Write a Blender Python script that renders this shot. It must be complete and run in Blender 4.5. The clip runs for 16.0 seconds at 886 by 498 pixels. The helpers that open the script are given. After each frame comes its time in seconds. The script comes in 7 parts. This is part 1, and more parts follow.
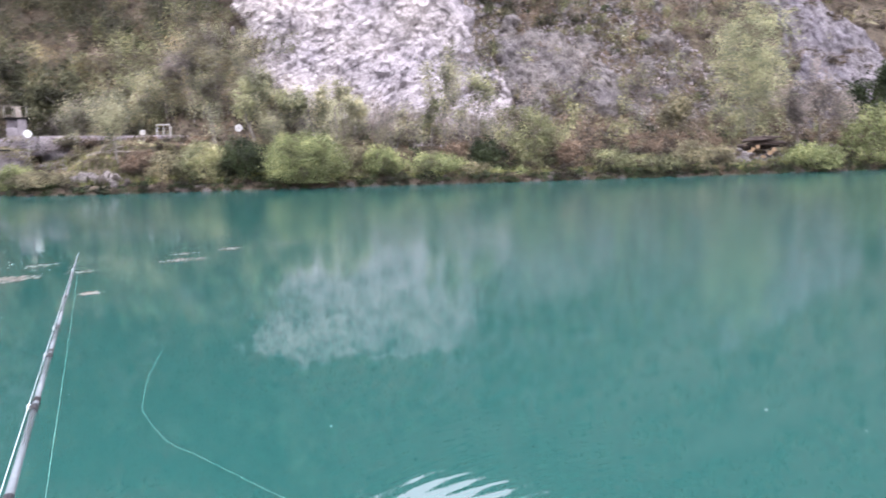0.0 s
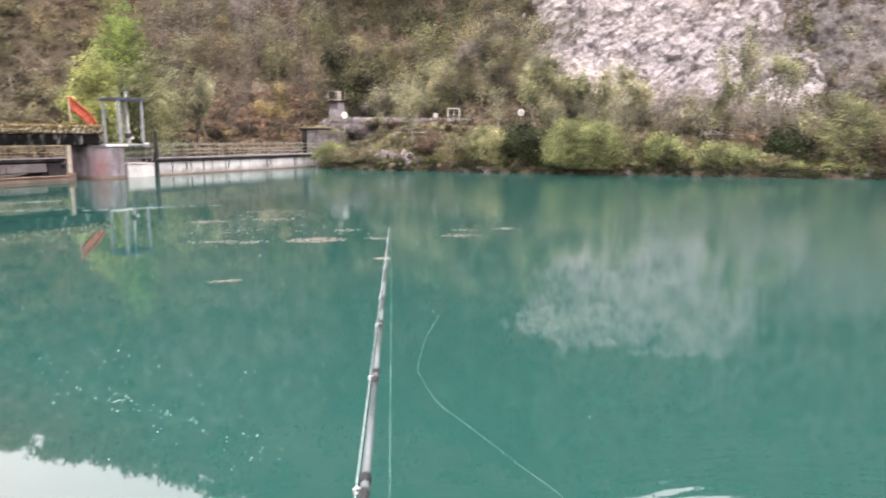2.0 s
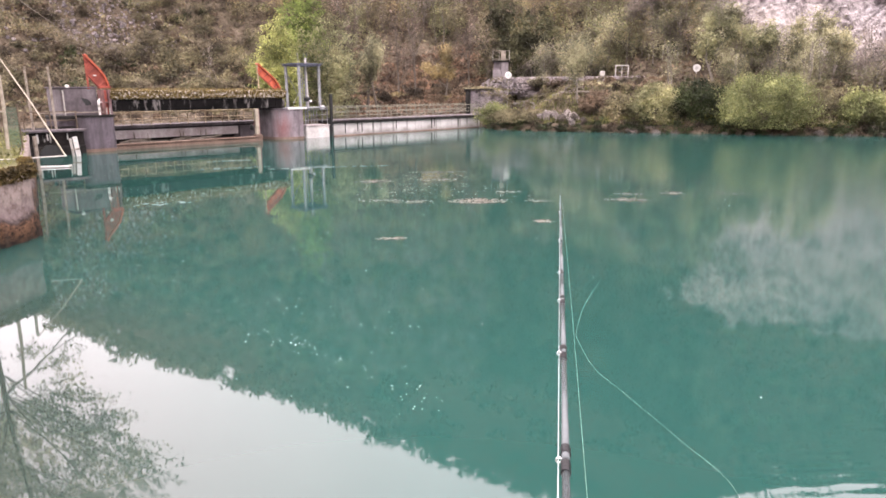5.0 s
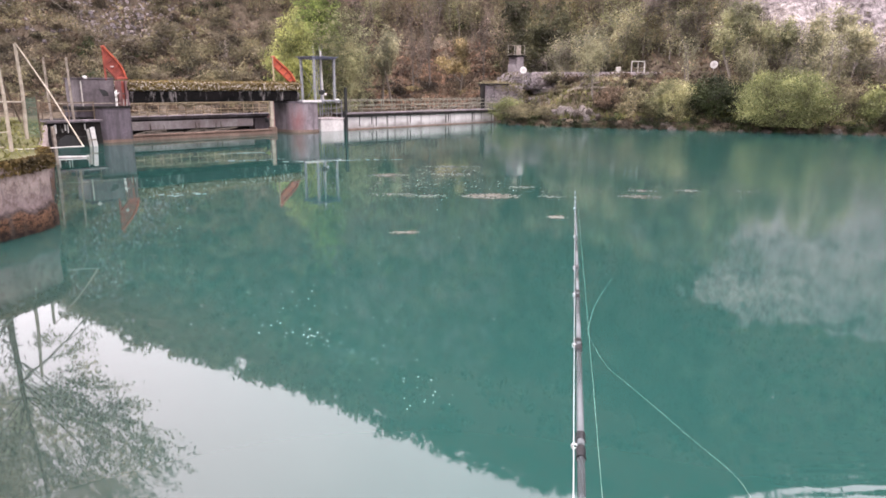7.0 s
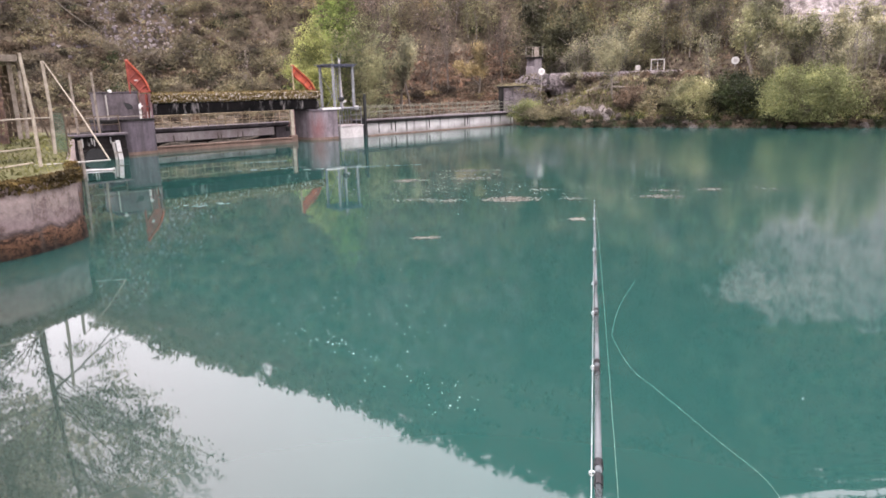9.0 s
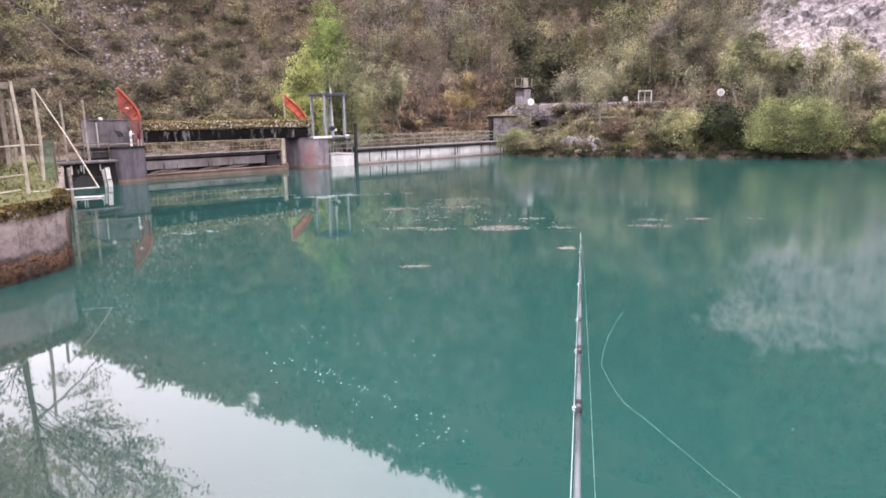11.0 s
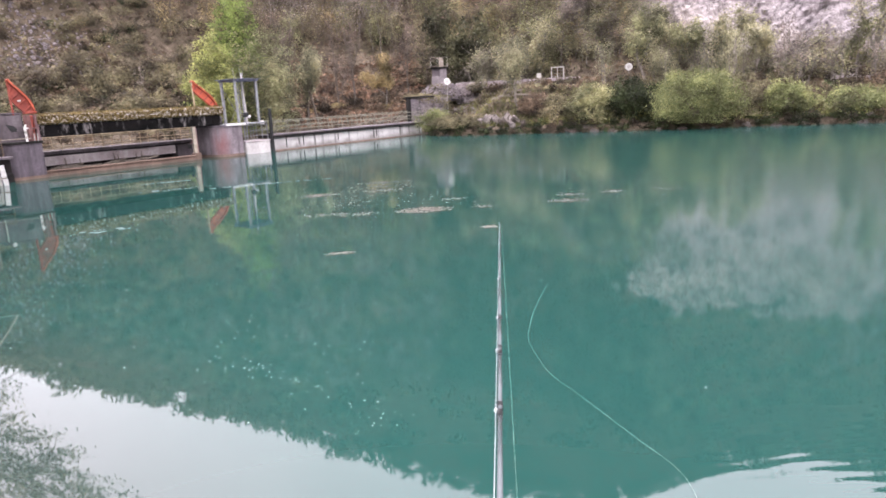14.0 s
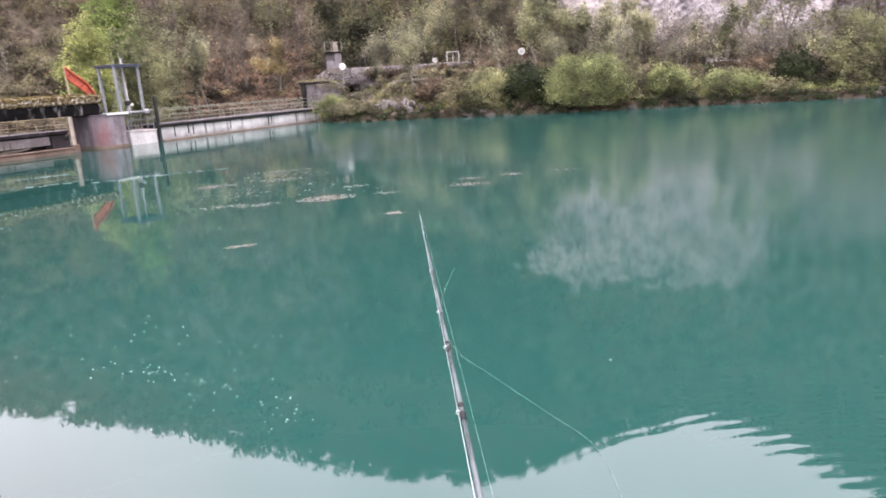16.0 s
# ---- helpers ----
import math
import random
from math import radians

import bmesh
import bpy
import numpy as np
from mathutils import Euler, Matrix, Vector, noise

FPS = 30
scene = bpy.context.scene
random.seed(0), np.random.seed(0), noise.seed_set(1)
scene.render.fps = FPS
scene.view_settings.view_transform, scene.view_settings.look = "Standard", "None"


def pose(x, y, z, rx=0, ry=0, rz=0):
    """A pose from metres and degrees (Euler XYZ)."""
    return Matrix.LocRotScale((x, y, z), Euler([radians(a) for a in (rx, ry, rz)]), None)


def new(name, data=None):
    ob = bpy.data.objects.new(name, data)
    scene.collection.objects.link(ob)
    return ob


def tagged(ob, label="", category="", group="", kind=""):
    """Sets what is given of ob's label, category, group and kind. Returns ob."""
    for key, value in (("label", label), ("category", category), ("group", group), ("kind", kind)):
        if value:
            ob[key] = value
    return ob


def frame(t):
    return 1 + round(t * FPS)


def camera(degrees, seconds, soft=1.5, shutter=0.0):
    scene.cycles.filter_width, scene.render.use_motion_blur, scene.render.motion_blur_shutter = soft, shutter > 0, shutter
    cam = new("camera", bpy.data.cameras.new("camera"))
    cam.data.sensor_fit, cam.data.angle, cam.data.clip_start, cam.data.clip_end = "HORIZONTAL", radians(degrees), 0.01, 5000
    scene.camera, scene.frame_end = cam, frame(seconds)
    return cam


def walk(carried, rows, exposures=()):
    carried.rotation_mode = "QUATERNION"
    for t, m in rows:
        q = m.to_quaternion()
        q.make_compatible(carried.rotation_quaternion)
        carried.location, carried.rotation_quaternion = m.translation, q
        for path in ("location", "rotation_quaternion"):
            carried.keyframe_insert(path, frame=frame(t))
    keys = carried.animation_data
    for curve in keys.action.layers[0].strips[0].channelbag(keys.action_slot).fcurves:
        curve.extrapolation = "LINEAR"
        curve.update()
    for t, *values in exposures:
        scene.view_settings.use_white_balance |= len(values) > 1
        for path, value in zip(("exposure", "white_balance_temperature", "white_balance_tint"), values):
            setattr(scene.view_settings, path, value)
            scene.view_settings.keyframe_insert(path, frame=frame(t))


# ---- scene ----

# ================= camera and walk =================
cam = camera(67.4, 16.0, soft=1.68, shutter=0.5)
# seconds, x, y, z, yaw to the left, pitch, roll
PATH = [
    (0.0, 0.018, -0.040, 2.824, 0.03, -8.71, -0.93),
    (0.5, 0.020, 0.003, 2.819, 5.16, -9.06, 0.29),
    (1.0, 0.008, 0.033, 2.833, 11.48, -9.38, -2.04),
    (1.5, -0.034, 0.023, 2.829, 17.57, -8.80, -0.46),
    (2.0, -0.059, 0.005, 2.828, 23.10, -9.86, 0.58),
    (2.5, -0.062, -0.020, 2.832, 27.41, -10.74, 1.92),
    (3.0, -0.064, -0.018, 2.852, 32.05, -11.92, 0.88),
    (3.5, -0.066, -0.050, 2.871, 34.23, -11.04, -0.25),
    (4.0, -0.085, -0.034, 2.868, 37.24, -12.15, -1.38),
    (4.5, -0.074, -0.046, 2.861, 37.58, -12.53, -0.83),
    (5.0, -0.072, -0.041, 2.855, 36.96, -13.23, -0.32),
    (7.5, -0.066, -0.063, 2.861, 38.18, -13.79, 0.27),
    (8.0, -0.077, -0.059, 2.868, 37.30, -14.31, 0.56),
    (8.5, -0.065, -0.064, 2.863, 38.14, -13.78, -0.82),
    (9.0, -0.056, -0.069, 2.886, 39.97, -13.37, -1.39),
    (11.5, -0.047, -0.059, 2.905, 38.79, -10.76, -1.02),
    (12.0, -0.040, -0.079, 2.915, 38.17, -11.66, -0.92),
    (12.5, -0.045, -0.063, 2.893, 36.97, -12.40, -0.86),
    (13.0, -0.044, -0.072, 2.911, 35.52, -12.79, -1.18),
    (13.5, -0.023, -0.097, 2.939, 33.93, -12.74, -2.35),
    (14.0, -0.027, -0.081, 2.946, 32.51, -12.81, -2.88),
    (14.5, -0.046, -0.049, 2.925, 30.38, -12.54, -1.91),
    (15.0, -0.055, -0.089, 2.931, 27.70, -13.41, -2.26),
    (15.5, -0.084, -0.064, 2.939, 26.06, -13.95, -2.75),
    (16.0, -0.095, -0.071, 2.952, 24.00, -14.48, -3.31),
]
walk(cam, [(t, pose(x, y, z, 90 + p, 0, w) @ pose(0, 0, 0, 0, 0, r)) for t, x, y, z, w, p, r in PATH],
     exposures=[(0.0, 0.24, 5620, 5), (0.8, 0.2, 5590, 1), (1.1, 0.18, 5700, 0), (1.5, 0.15, 5980, -5), (2.0, 0.15, 6450, 1), (2.5, 0.13, 6750, 4), (3.5, 0.12, 6980, 6), (4.5, 0.12, 6750, 10), (7.5, -0.1, 6320, 9), (9.0, -0.14, 6300, 8), (11.5, 0.0, 6080, 8), (13.0, 0.02, 6150, 9), (16.0, -0.01, 6080, 6)])

# ================= light =================
world = bpy.data.worlds.new("overcast_sky")
scene.world = world
world.use_nodes = True
wn, wl = world.node_tree.nodes, world.node_tree.links
wn.clear()
w_out = wn.new("ShaderNodeOutputWorld")
w_bg = wn.new("ShaderNodeBackground")
w_sky = wn.new("ShaderNodeTexSky")
w_sky.sky_type = "NISHITA"
w_sky.sun_disc = False
w_sky.sun_elevation, w_sky.sun_rotation = radians(48), radians(-60)
w_sky.air_density, w_sky.dust_density = 1.0, 3.0
w_cl = wn.new("ShaderNodeTexNoise")
w_cl.inputs["Scale"].default_value, w_cl.inputs["Detail"].default_value = 2.2, 5
w_rmp = wn.new("ShaderNodeValToRGB")
w_rmp.color_ramp.elements[0].color = (48.2, 42.6, 45.6, 1)
w_rmp.color_ramp.elements[1].color = (61.5, 54.4, 57.6, 1)
w_rmp.color_ramp.elements[0].position, w_rmp.color_ramp.elements[1].position = 0.35, 0.7
w_mix = wn.new("ShaderNodeMixRGB")
w_mix.inputs[0].default_value = 0.88
wl.new(w_cl.outputs["Fac"], w_rmp.inputs[0])
w_dir = wn.new("ShaderNodeTexCoord")
w_sep = wn.new("ShaderNodeSeparateXYZ")
w_up = wn.new("ShaderNodeMapRange")
w_up.inputs["From Min"].default_value, w_up.inputs["From Max"].default_value = 0.2, 0.9
w_up.inputs["To Min"].default_value, w_up.inputs["To Max"].default_value = 0.76, 1.38
w_zen = wn.new("ShaderNodeMixRGB")
w_zen.blend_type = "MULTIPLY"
w_zen.inputs[0].default_value = 1.0
wl.new(w_dir.outputs["Generated"], w_sep.inputs[0])
wl.new(w_sep.outputs[2], w_up.inputs[0])
wl.new(w_rmp.outputs[0], w_zen.inputs[1])
wl.new(w_up.outputs[0], w_zen.inputs[2])
wl.new(w_sky.outputs[0], w_mix.inputs[1])
wl.new(w_zen.outputs[0], w_mix.inputs[2])
wl.new(w_mix.outputs[0], w_bg.inputs[0])
w_bg.inputs[1].default_value = 0.11
wl.new(w_bg.outputs[0], w_out.inputs[0])

sun_data = bpy.data.lights.new("sun", "SUN")
sun_data.energy, sun_data.angle, sun_data.color = 1.2, radians(25), (1.0, 0.96, 0.9)
sun = new("sun", sun_data)
sun.rotation_euler = (radians(42), 0, radians(-30))

# ================= materials =================


class Mat:
    """A node material built step by step."""

    def __init__(self, name, rough=0.8, metal=0.0, spec=0.3):
        self.m = bpy.data.materials.new(name)
        self.m.use_nodes = True
        self.n, self.l = self.m.node_tree.nodes, self.m.node_tree.links
        self.b = self.n["Principled BSDF"]
        self.b.inputs["Roughness"].default_value = rough
        self.b.inputs["Metallic"].default_value = metal
        self.b.inputs["Specular IOR Level"].default_value = spec
        self.co = self.n.new("ShaderNodeNewGeometry").outputs["Position"]
        self.col = None

    def noise(self, scale, detail=4, rough=0.6, stretch=None):
        tex = self.n.new("ShaderNodeTexNoise")
        tex.inputs["Scale"].default_value, tex.inputs["Detail"].default_value = scale, detail
        tex.inputs["Roughness"].default_value = rough
        src = self.co
        if stretch:
            mp = self.n.new("ShaderNodeMapping")
            mp.inputs["Scale"].default_value = stretch
            self.l.new(src, mp.inputs[0])
            src = mp.outputs[0]
        self.l.new(src, tex.inputs["Vector"])
        return tex.outputs["Fac"]

    def wobble(self, scale):
        tex = self.n.new("ShaderNodeTexNoise")
        tex.inputs["Scale"].default_value, tex.inputs["Detail"].default_value = scale, 4
        self.l.new(self.co, tex.inputs["Vector"])
        return tex.outputs["Color"]

    def ramp(self, fac, stops):
        r = self.n.new("ShaderNodeValToRGB")
        el = r.color_ramp.elements
        while len(el) < len(stops):
            el.new(0.5)
        for e, (p, c) in zip(el, stops):
            e.position, e.color = p, (*c, 1) if len(c) == 3 else c
        self.l.new(fac, r.inputs[0])
        return r.outputs[0]

    def mix(self, fac, a, b, mode="MIX"):
        x = self.n.new("ShaderNodeMixRGB")
        x.blend_type = mode
        for k, v in ((0, fac), (1, a), (2, b)):
            if hasattr(v, "is_linked"):
                self.l.new(v, x.inputs[k])
            elif k == 0:
                x.inputs[k].default_value = v
            else:
                x.inputs[k].default_value = (*v, 1)
        return x.outputs[0]

    def math(self, op, a, b):
        x = self.n.new("ShaderNodeMath")
        x.operation = op
        for k, v in ((0, a), (1, b)):
            if hasattr(v, "is_linked"):
                self.l.new(v, x.inputs[k])
            else:
                x.inputs[k].default_value = v
        return x.outputs[0]

    def island(self):
        return self.n.new("ShaderNodeNewGeometry").outputs["Random Per Island"]

    def random(self):
        return self.n.new("ShaderNodeObjectInfo").outputs["Random"]

    def height(self):
        s = self.n.new("ShaderNodeSeparateXYZ")
        self.l.new(self.co, s.inputs[0])
        return s.outputs[2]

    def up(self):
        s = self.n.new("ShaderNodeSeparateXYZ")
        self.l.new(self.n.new("ShaderNodeNewGeometry").outputs["Normal"], s.inputs[0])
        return s.outputs[2]

    def color(self, c):
        if hasattr(c, "is_linked"):
            self.l.new(c, self.b.inputs["Base Color"])
        else:
            self.b.inputs["Base Color"].default_value = (*c, 1)
        return self

    def bump(self, fac, strength=0.4, distance=0.05):
        b = self.n.new("ShaderNodeBump")
        b.inputs["Strength"].default_value, b.inputs["Distance"].default_value = strength, distance
        self.l.new(fac, b.inputs["Height"])
        self.l.new(b.outputs[0], self.b.inputs["Normal"])
        return self


def leaf_material(name, dark, light, patch=0.5, through_light=0.23):
    m = Mat(name, rough=0.65, spec=0.2)
    mid = [tuple(a * k + b * (1 - k) for a, b in zip(dark, light)) for k in (0.6, 0.4)]
    c = m.ramp(m.island(), [(0.0, mid[0]), (1.0, mid[1])])
    big = m.noise(patch, 2)
    c = m.mix(1.0, c, m.ramp(big, [(0.38, (0.46, 0.46, 0.47)), (0.5, (0.98, 0.98, 0.98)), (0.63, (1.65, 1.6, 1.57))]), "MULTIPLY")
    near = m.noise(patch * 4.5, 3, 0.6)
    c = m.mix(1.0, c, m.ramp(near, [(0.38, (0.68, 0.68, 0.69)), (0.5, (1.0, 1.0, 1.0)), (0.62, (1.3, 1.28, 1.26))]), "MULTIPLY")
    m.color(c)
    tr = m.n.new("ShaderNodeBsdfTranslucent")
    m.l.new(c, tr.inputs[0])
    mx = m.n.new("ShaderNodeMixShader")
    mx.inputs[0].default_value = through_light
    m.l.new(m.b.outputs[0], mx.inputs[1])
    m.l.new(tr.outputs[0], mx.inputs[2])
    m.l.new(mx.outputs[0], m.n["Material Output"].inputs[0])
    return m.m


def concrete_material(name, base, dark, moss=None, stain=0.5):
    m = Mat(name, rough=0.9, spec=0.2)
    c = m.ramp(m.noise(0.7, 5), [(0.3, dark), (0.65, base)])
    fine = m.ramp(m.noise(9, 6, 0.7), [(0.3, (0.72, 0.72, 0.72)), (0.7, (1.1, 1.1, 1.1))])
    c = m.mix(1.0, c, fine, "MULTIPLY")
    runs = m.ramp(m.noise(2.2, 4, 0.6, (1, 1, 0.12)), [(0.44, (0, 0, 0)), (0.6, (1, 1, 1))])
    c = m.mix(m.math("MULTIPLY", runs, stain), c, dark)
    if moss:
        c = m.mix(m.ramp(m.noise(1.7, 5), [(0.45, (0, 0, 0)), (0.6, (1, 1, 1))]), c, moss)
    m.color(c).bump(m.noise(14, 6), 0.5, 0.03)
    return m.m


M_CONCRETE = concrete_material("weathered_concrete", (0.185, 0.16, 0.17), (0.06, 0.05, 0.054), stain=0.6)
M_PIER = concrete_material("dark_purple_concrete", (0.145, 0.124, 0.142), (0.048, 0.04, 0.045), stain=0.65)
# dark concrete; under the footbridge its colour also carries the shade
M_CONC_DARK = concrete_material("dark_wet_and_shaded_concrete", (0.03, 0.027, 0.025), (0.006, 0.0055, 0.005), stain=0.8)
M_CONC_PINK = concrete_material("reddish_concrete", (0.2, 0.17, 0.182), (0.15, 0.07, 0.068), stain=0.4)
M_CONC_WHITE = concrete_material("pale_concrete", (0.58, 0.555, 0.535), (0.34, 0.32, 0.305), stain=0.35)
M_CONC_LIGHT = concrete_material("grey_pink_concrete", (0.6, 0.55, 0.55), (0.26, 0.21, 0.205), stain=0.4)
M_CONC_BROWN = concrete_material("silt_stained_concrete", (0.2, 0.14, 0.11), (0.1, 0.07, 0.055))


def streaked_material(name, black, grey, pale, most):
    """Near-black concrete with paler runs washed down it."""
    m = Mat(name, rough=0.95, spec=0.08)
    c = m.ramp(m.noise(1.1, 5, 0.65), [(0.35, black), (0.62, grey)])
    runs = m.ramp(m.noise(2.6, 5, 0.7, (1, 1, 0.3)), [(most, (0, 0, 0)), (most + 0.1, (1, 1, 1))])
    gate = m.ramp(m.noise(0.6, 3), [(0.4, (0, 0, 0)), (0.56, (1, 1, 1))])
    c = m.mix(m.math("MULTIPLY", runs, gate), c, pale)
    fine = m.ramp(m.noise(11, 6, 0.7), [(0.3, (0.6, 0.6, 0.6)), (0.7, (1.2, 1.2, 1.2))])
    m.color(m.mix(1.0, c, fine, "MULTIPLY")).bump(m.noise(14, 6), 0.5, 0.03)
    return m.m


M_CONC_SLAB = streaked_material("black_streaked_concrete", (0.003, 0.003, 0.003), (0.009, 0.008, 0.008), (0.17, 0.153, 0.148), 0.54)
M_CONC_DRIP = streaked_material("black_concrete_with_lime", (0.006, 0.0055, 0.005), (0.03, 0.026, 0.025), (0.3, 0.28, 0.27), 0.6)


def stained_pier_material():
    """Mauve grey concrete with one rust run down its face."""
    m = Mat("rust_stained_concrete", rough=0.9, spec=0.2)
    c = m.ramp(m.noise(0.8, 5), [(0.3, (0.13, 0.108, 0.115)), (0.62, (0.26, 0.225, 0.245))])
    fine = m.ramp(m.noise(9, 6, 0.7), [(0.3, (0.72, 0.72, 0.72)), (0.7, (1.1, 1.1, 1.1))])
    c = m.mix(1.0, c, fine, "MULTIPLY")
    runs = m.ramp(m.noise(2.2, 4, 0.6, (1, 1, 0.12)), [(0.5, (0, 0, 0)), (0.65, (1, 1, 1))])
    c = m.mix(m.math("MULTIPLY", runs, 0.5), c, (0.07, 0.058, 0.062))
    mp = m.n.new("ShaderNodeMapping")
    mp.vector_type = "TEXTURE"
    mp.inputs["Location"].default_value, mp.inputs["Scale"].default_value = STAIN_AT, (0.9, 0.9, 1.5)
    m.l.new(m.co, mp.inputs[0])
    gr = m.n.new("ShaderNodeTexGradient")
    gr.gradient_type = "SPHERICAL"
    m.l.new(mp.outputs[0], gr.inputs[0])
    red = m.math("MULTIPLY", gr.outputs["Fac"], m.ramp(m.noise(1.8, 4, 0.6, (1, 1, 0.25)), [(0.35, (0.3, 0.3, 0.3)), (0.55, (1.9, 1.9, 1.9))]))
    c = m.mix(m.math("MULTIPLY", red, 0.42), c, (0.17, 0.07, 0.066))
    m.color(c).bump(m.noise(14, 6), 0.5, 0.03)
    return m.m


STAIN_AT = (-33.95, 28.1, 0.75)
M_PIER_RUST = stained_pier_material()


def moss_material():
    m = Mat("mossy_slab_edge", rough=0.95, spec=0.1)
    c = m.ramp(m.noise(7.5, 6, 0.8), [(0.4, (0.008, 0.006, 0.005)), (0.45, (0.05, 0.034, 0.015)), (0.51, (0.15, 0.112, 0.034)), (0.54, (0.03, 0.021, 0.015)), (0.58, (0.45, 0.41, 0.37))])
    m.color(c).bump(m.noise(12, 5), 0.8, 0.06)
    return m.m


M_MOSS = moss_material()


def overflow_material():
    """White wall with dark drips from the deck and a dirty foot."""
    m = Mat("whitewashed_wall", rough=0.9, spec=0.2)
    c = m.ramp(m.noise(0.9, 5), [(0.3, (0.36, 0.34, 0.33)), (0.6, (0.52, 0.505, 0.49))])
    drips = m.ramp(m.noise(2.6, 3, 0.5, (1, 1, 0.05)), [(0.57, (0, 0, 0)), (0.66, (1, 1, 1))])
    c = m.mix(m.math("MULTIPLY", drips, 0.8), c, (0.07, 0.065, 0.06))
    foot = m.ramp(m.math("ADD", m.height(), m.math("MULTIPLY", m.noise(1.1, 5), 0.7)), [(0.45, (1, 1, 1)), (0.8, (0, 0, 0))])
    c = m.mix(m.math("MULTIPLY", foot, 0.85), c, (0.17, 0.155, 0.145))
    m.color(c).bump(m.noise(14, 6), 0.4, 0.02)
    return m.m


M_OVERFLOW = overflow_material()


def bank_wall_material():
    m = Mat("old_bank_wall", rough=0.9, spec=0.2)
    h = m.math("ADD", m.height(), m.math("MULTIPLY", m.noise(1.4, 4), 0.5))
    level = m.math("MULTIPLY", h, 0.5)
    c = m.ramp(level, [(0.1, (0.014, 0.01, 0.008)), (0.18, (0.034, 0.021, 0.013)), (0.26, (0.07, 0.039, 0.022)), (0.335, (0.092, 0.053, 0.034)), (0.36, (0.045, 0.035, 0.032)), (0.4, (0.135, 0.104, 0.1)), (0.48, (0.165, 0.132, 0.126)), (0.64, (0.245, 0.2, 0.184))])
    foot = m.ramp(level, [(0.33, (1, 1, 1)), (0.38, (0, 0, 0))])
    crust = m.ramp(m.noise(6.5, 5, 0.75, (1, 1, 1.6)), [(0.42, (0.2, 0.19, 0.18)), (0.56, (1.15, 1.1, 1.05))])
    c = m.mix(foot, c, m.mix(1.0, c, crust, "MULTIPLY"))
    patch = m.ramp(m.noise(2.4, 6, 0.75), [(0.38, (0.45, 0.4, 0.37)), (0.52, (1.1, 1.1, 1.1))])
    c = m.mix(0.85, c, patch, "MULTIPLY")
    runs = m.ramp(m.noise(1.6, 4, 0.6, (1, 1, 0.1)), [(0.55, (0, 0, 0)), (0.68, (1, 1, 1))])
    c = m.mix(m.math("MULTIPLY", runs, 0.8), c, (0.04, 0.035, 0.03))
    fine = m.ramp(m.noise(10, 6, 0.7), [(0.3, (0.65, 0.65, 0.65)), (0.7, (1.1, 1.1, 1.1))])
    m.color(m.mix(1.0, c, fine, "MULTIPLY")).bump(m.noise(9, 6), 0.6, 0.05)
    return m.m


M_BANKWALL = bank_wall_material()


def plain_material(name, base, dark, rough=0.6, metal=0.0, scale=6):
    m = Mat(name, rough=rough, metal=metal, spec=0.35)
    c = m.ramp(m.noise(scale, 5), [(0.32, dark), (0.62, base)])
    m.color(c).bump(m.noise(scale * 5, 4), 0.2, 0.01)
    return m.m


M_ORANGE = plain_material("faded_orange_paint", (0.44, 0.095, 0.05), (0.3, 0.055, 0.03), 0.6, scale=3)
M_RED = plain_material("dull_red_paint", (0.28, 0.06, 0.04), (0.16, 0.035, 0.025), 0.65, scale=3)
M_RUST = plain_material("rusted_pink_steel", (0.16, 0.075, 0.07), (0.08, 0.04, 0.038), 0.75, scale=4)
M_STEEL = plain_material("galvanised_steel", (0.25, 0.252, 0.26), (0.15, 0.152, 0.158), 0.55, 0.3)
M_STEEL_BLUE = plain_material("blue_grey_paint", (0.12, 0.125, 0.17), (0.07, 0.075, 0.1), 0.6)
M_RAIL = plain_material("rusty_cream_rail", (0.38, 0.31, 0.2), (0.19, 0.13, 0.08), 0.7)
M_RAIL_GREY = plain_material("grey_green_rail", (0.2, 0.195, 0.15), (0.11, 0.105, 0.08), 0.7)
# black steel; also the painted darkness of recess, hole and culvert
M_BLACK = plain_material("black_steel_and_openings", (0.02, 0.02, 0.02), (0.01, 0.01, 0.01), 0.5)
M_WHITE = plain_material("white_paint", (0.6, 0.58, 0.56), (0.42, 0.4, 0.38), 0.6)
M_GREYWHITE = plain_material("weathered_white_paint", (0.38, 0.36, 0.33), (0.25, 0.235, 0.215), 0.75)
M_CREAM = plain_material("cream_paint", (0.34, 0.30, 0.24), (0.2, 0.17, 0.13), 0.7)
M_WOODGREY = plain_material("silvered_wood", (0.26, 0.225, 0.19), (0.13, 0.105, 0.08), 0.85)
M_DEADWOOD = plain_material("grey_dead_wood", (0.2, 0.172, 0.145), (0.09, 0.073, 0.058), 0.9)
M_WOODBROWN = plain_material("brown_timber", (0.12, 0.09, 0.065), (0.06, 0.045, 0.03), 0.85)
M_LOG = plain_material("dark_wet_log", (0.05, 0.034, 0.026), (0.018, 0.013, 0.01), 0.8)
M_CUT = plain_material("pale_cut_wood", (0.3, 0.21, 0.125), (0.17, 0.11, 0.06), 0.85, scale=12)
M_BARK = plain_material("grey_brown_bark", (0.12, 0.10, 0.085), (0.055, 0.045, 0.035), 0.95, scale=9)
M_BARK_PALE = plain_material("pale_bark", (0.2, 0.176, 0.15), (0.1, 0.086, 0.072), 0.95, scale=9)
M_BARK_RED = plain_material("reddish_ivy_bark", (0.14, 0.085, 0.065), (0.04, 0.03, 0.025), 0.95, scale=4)
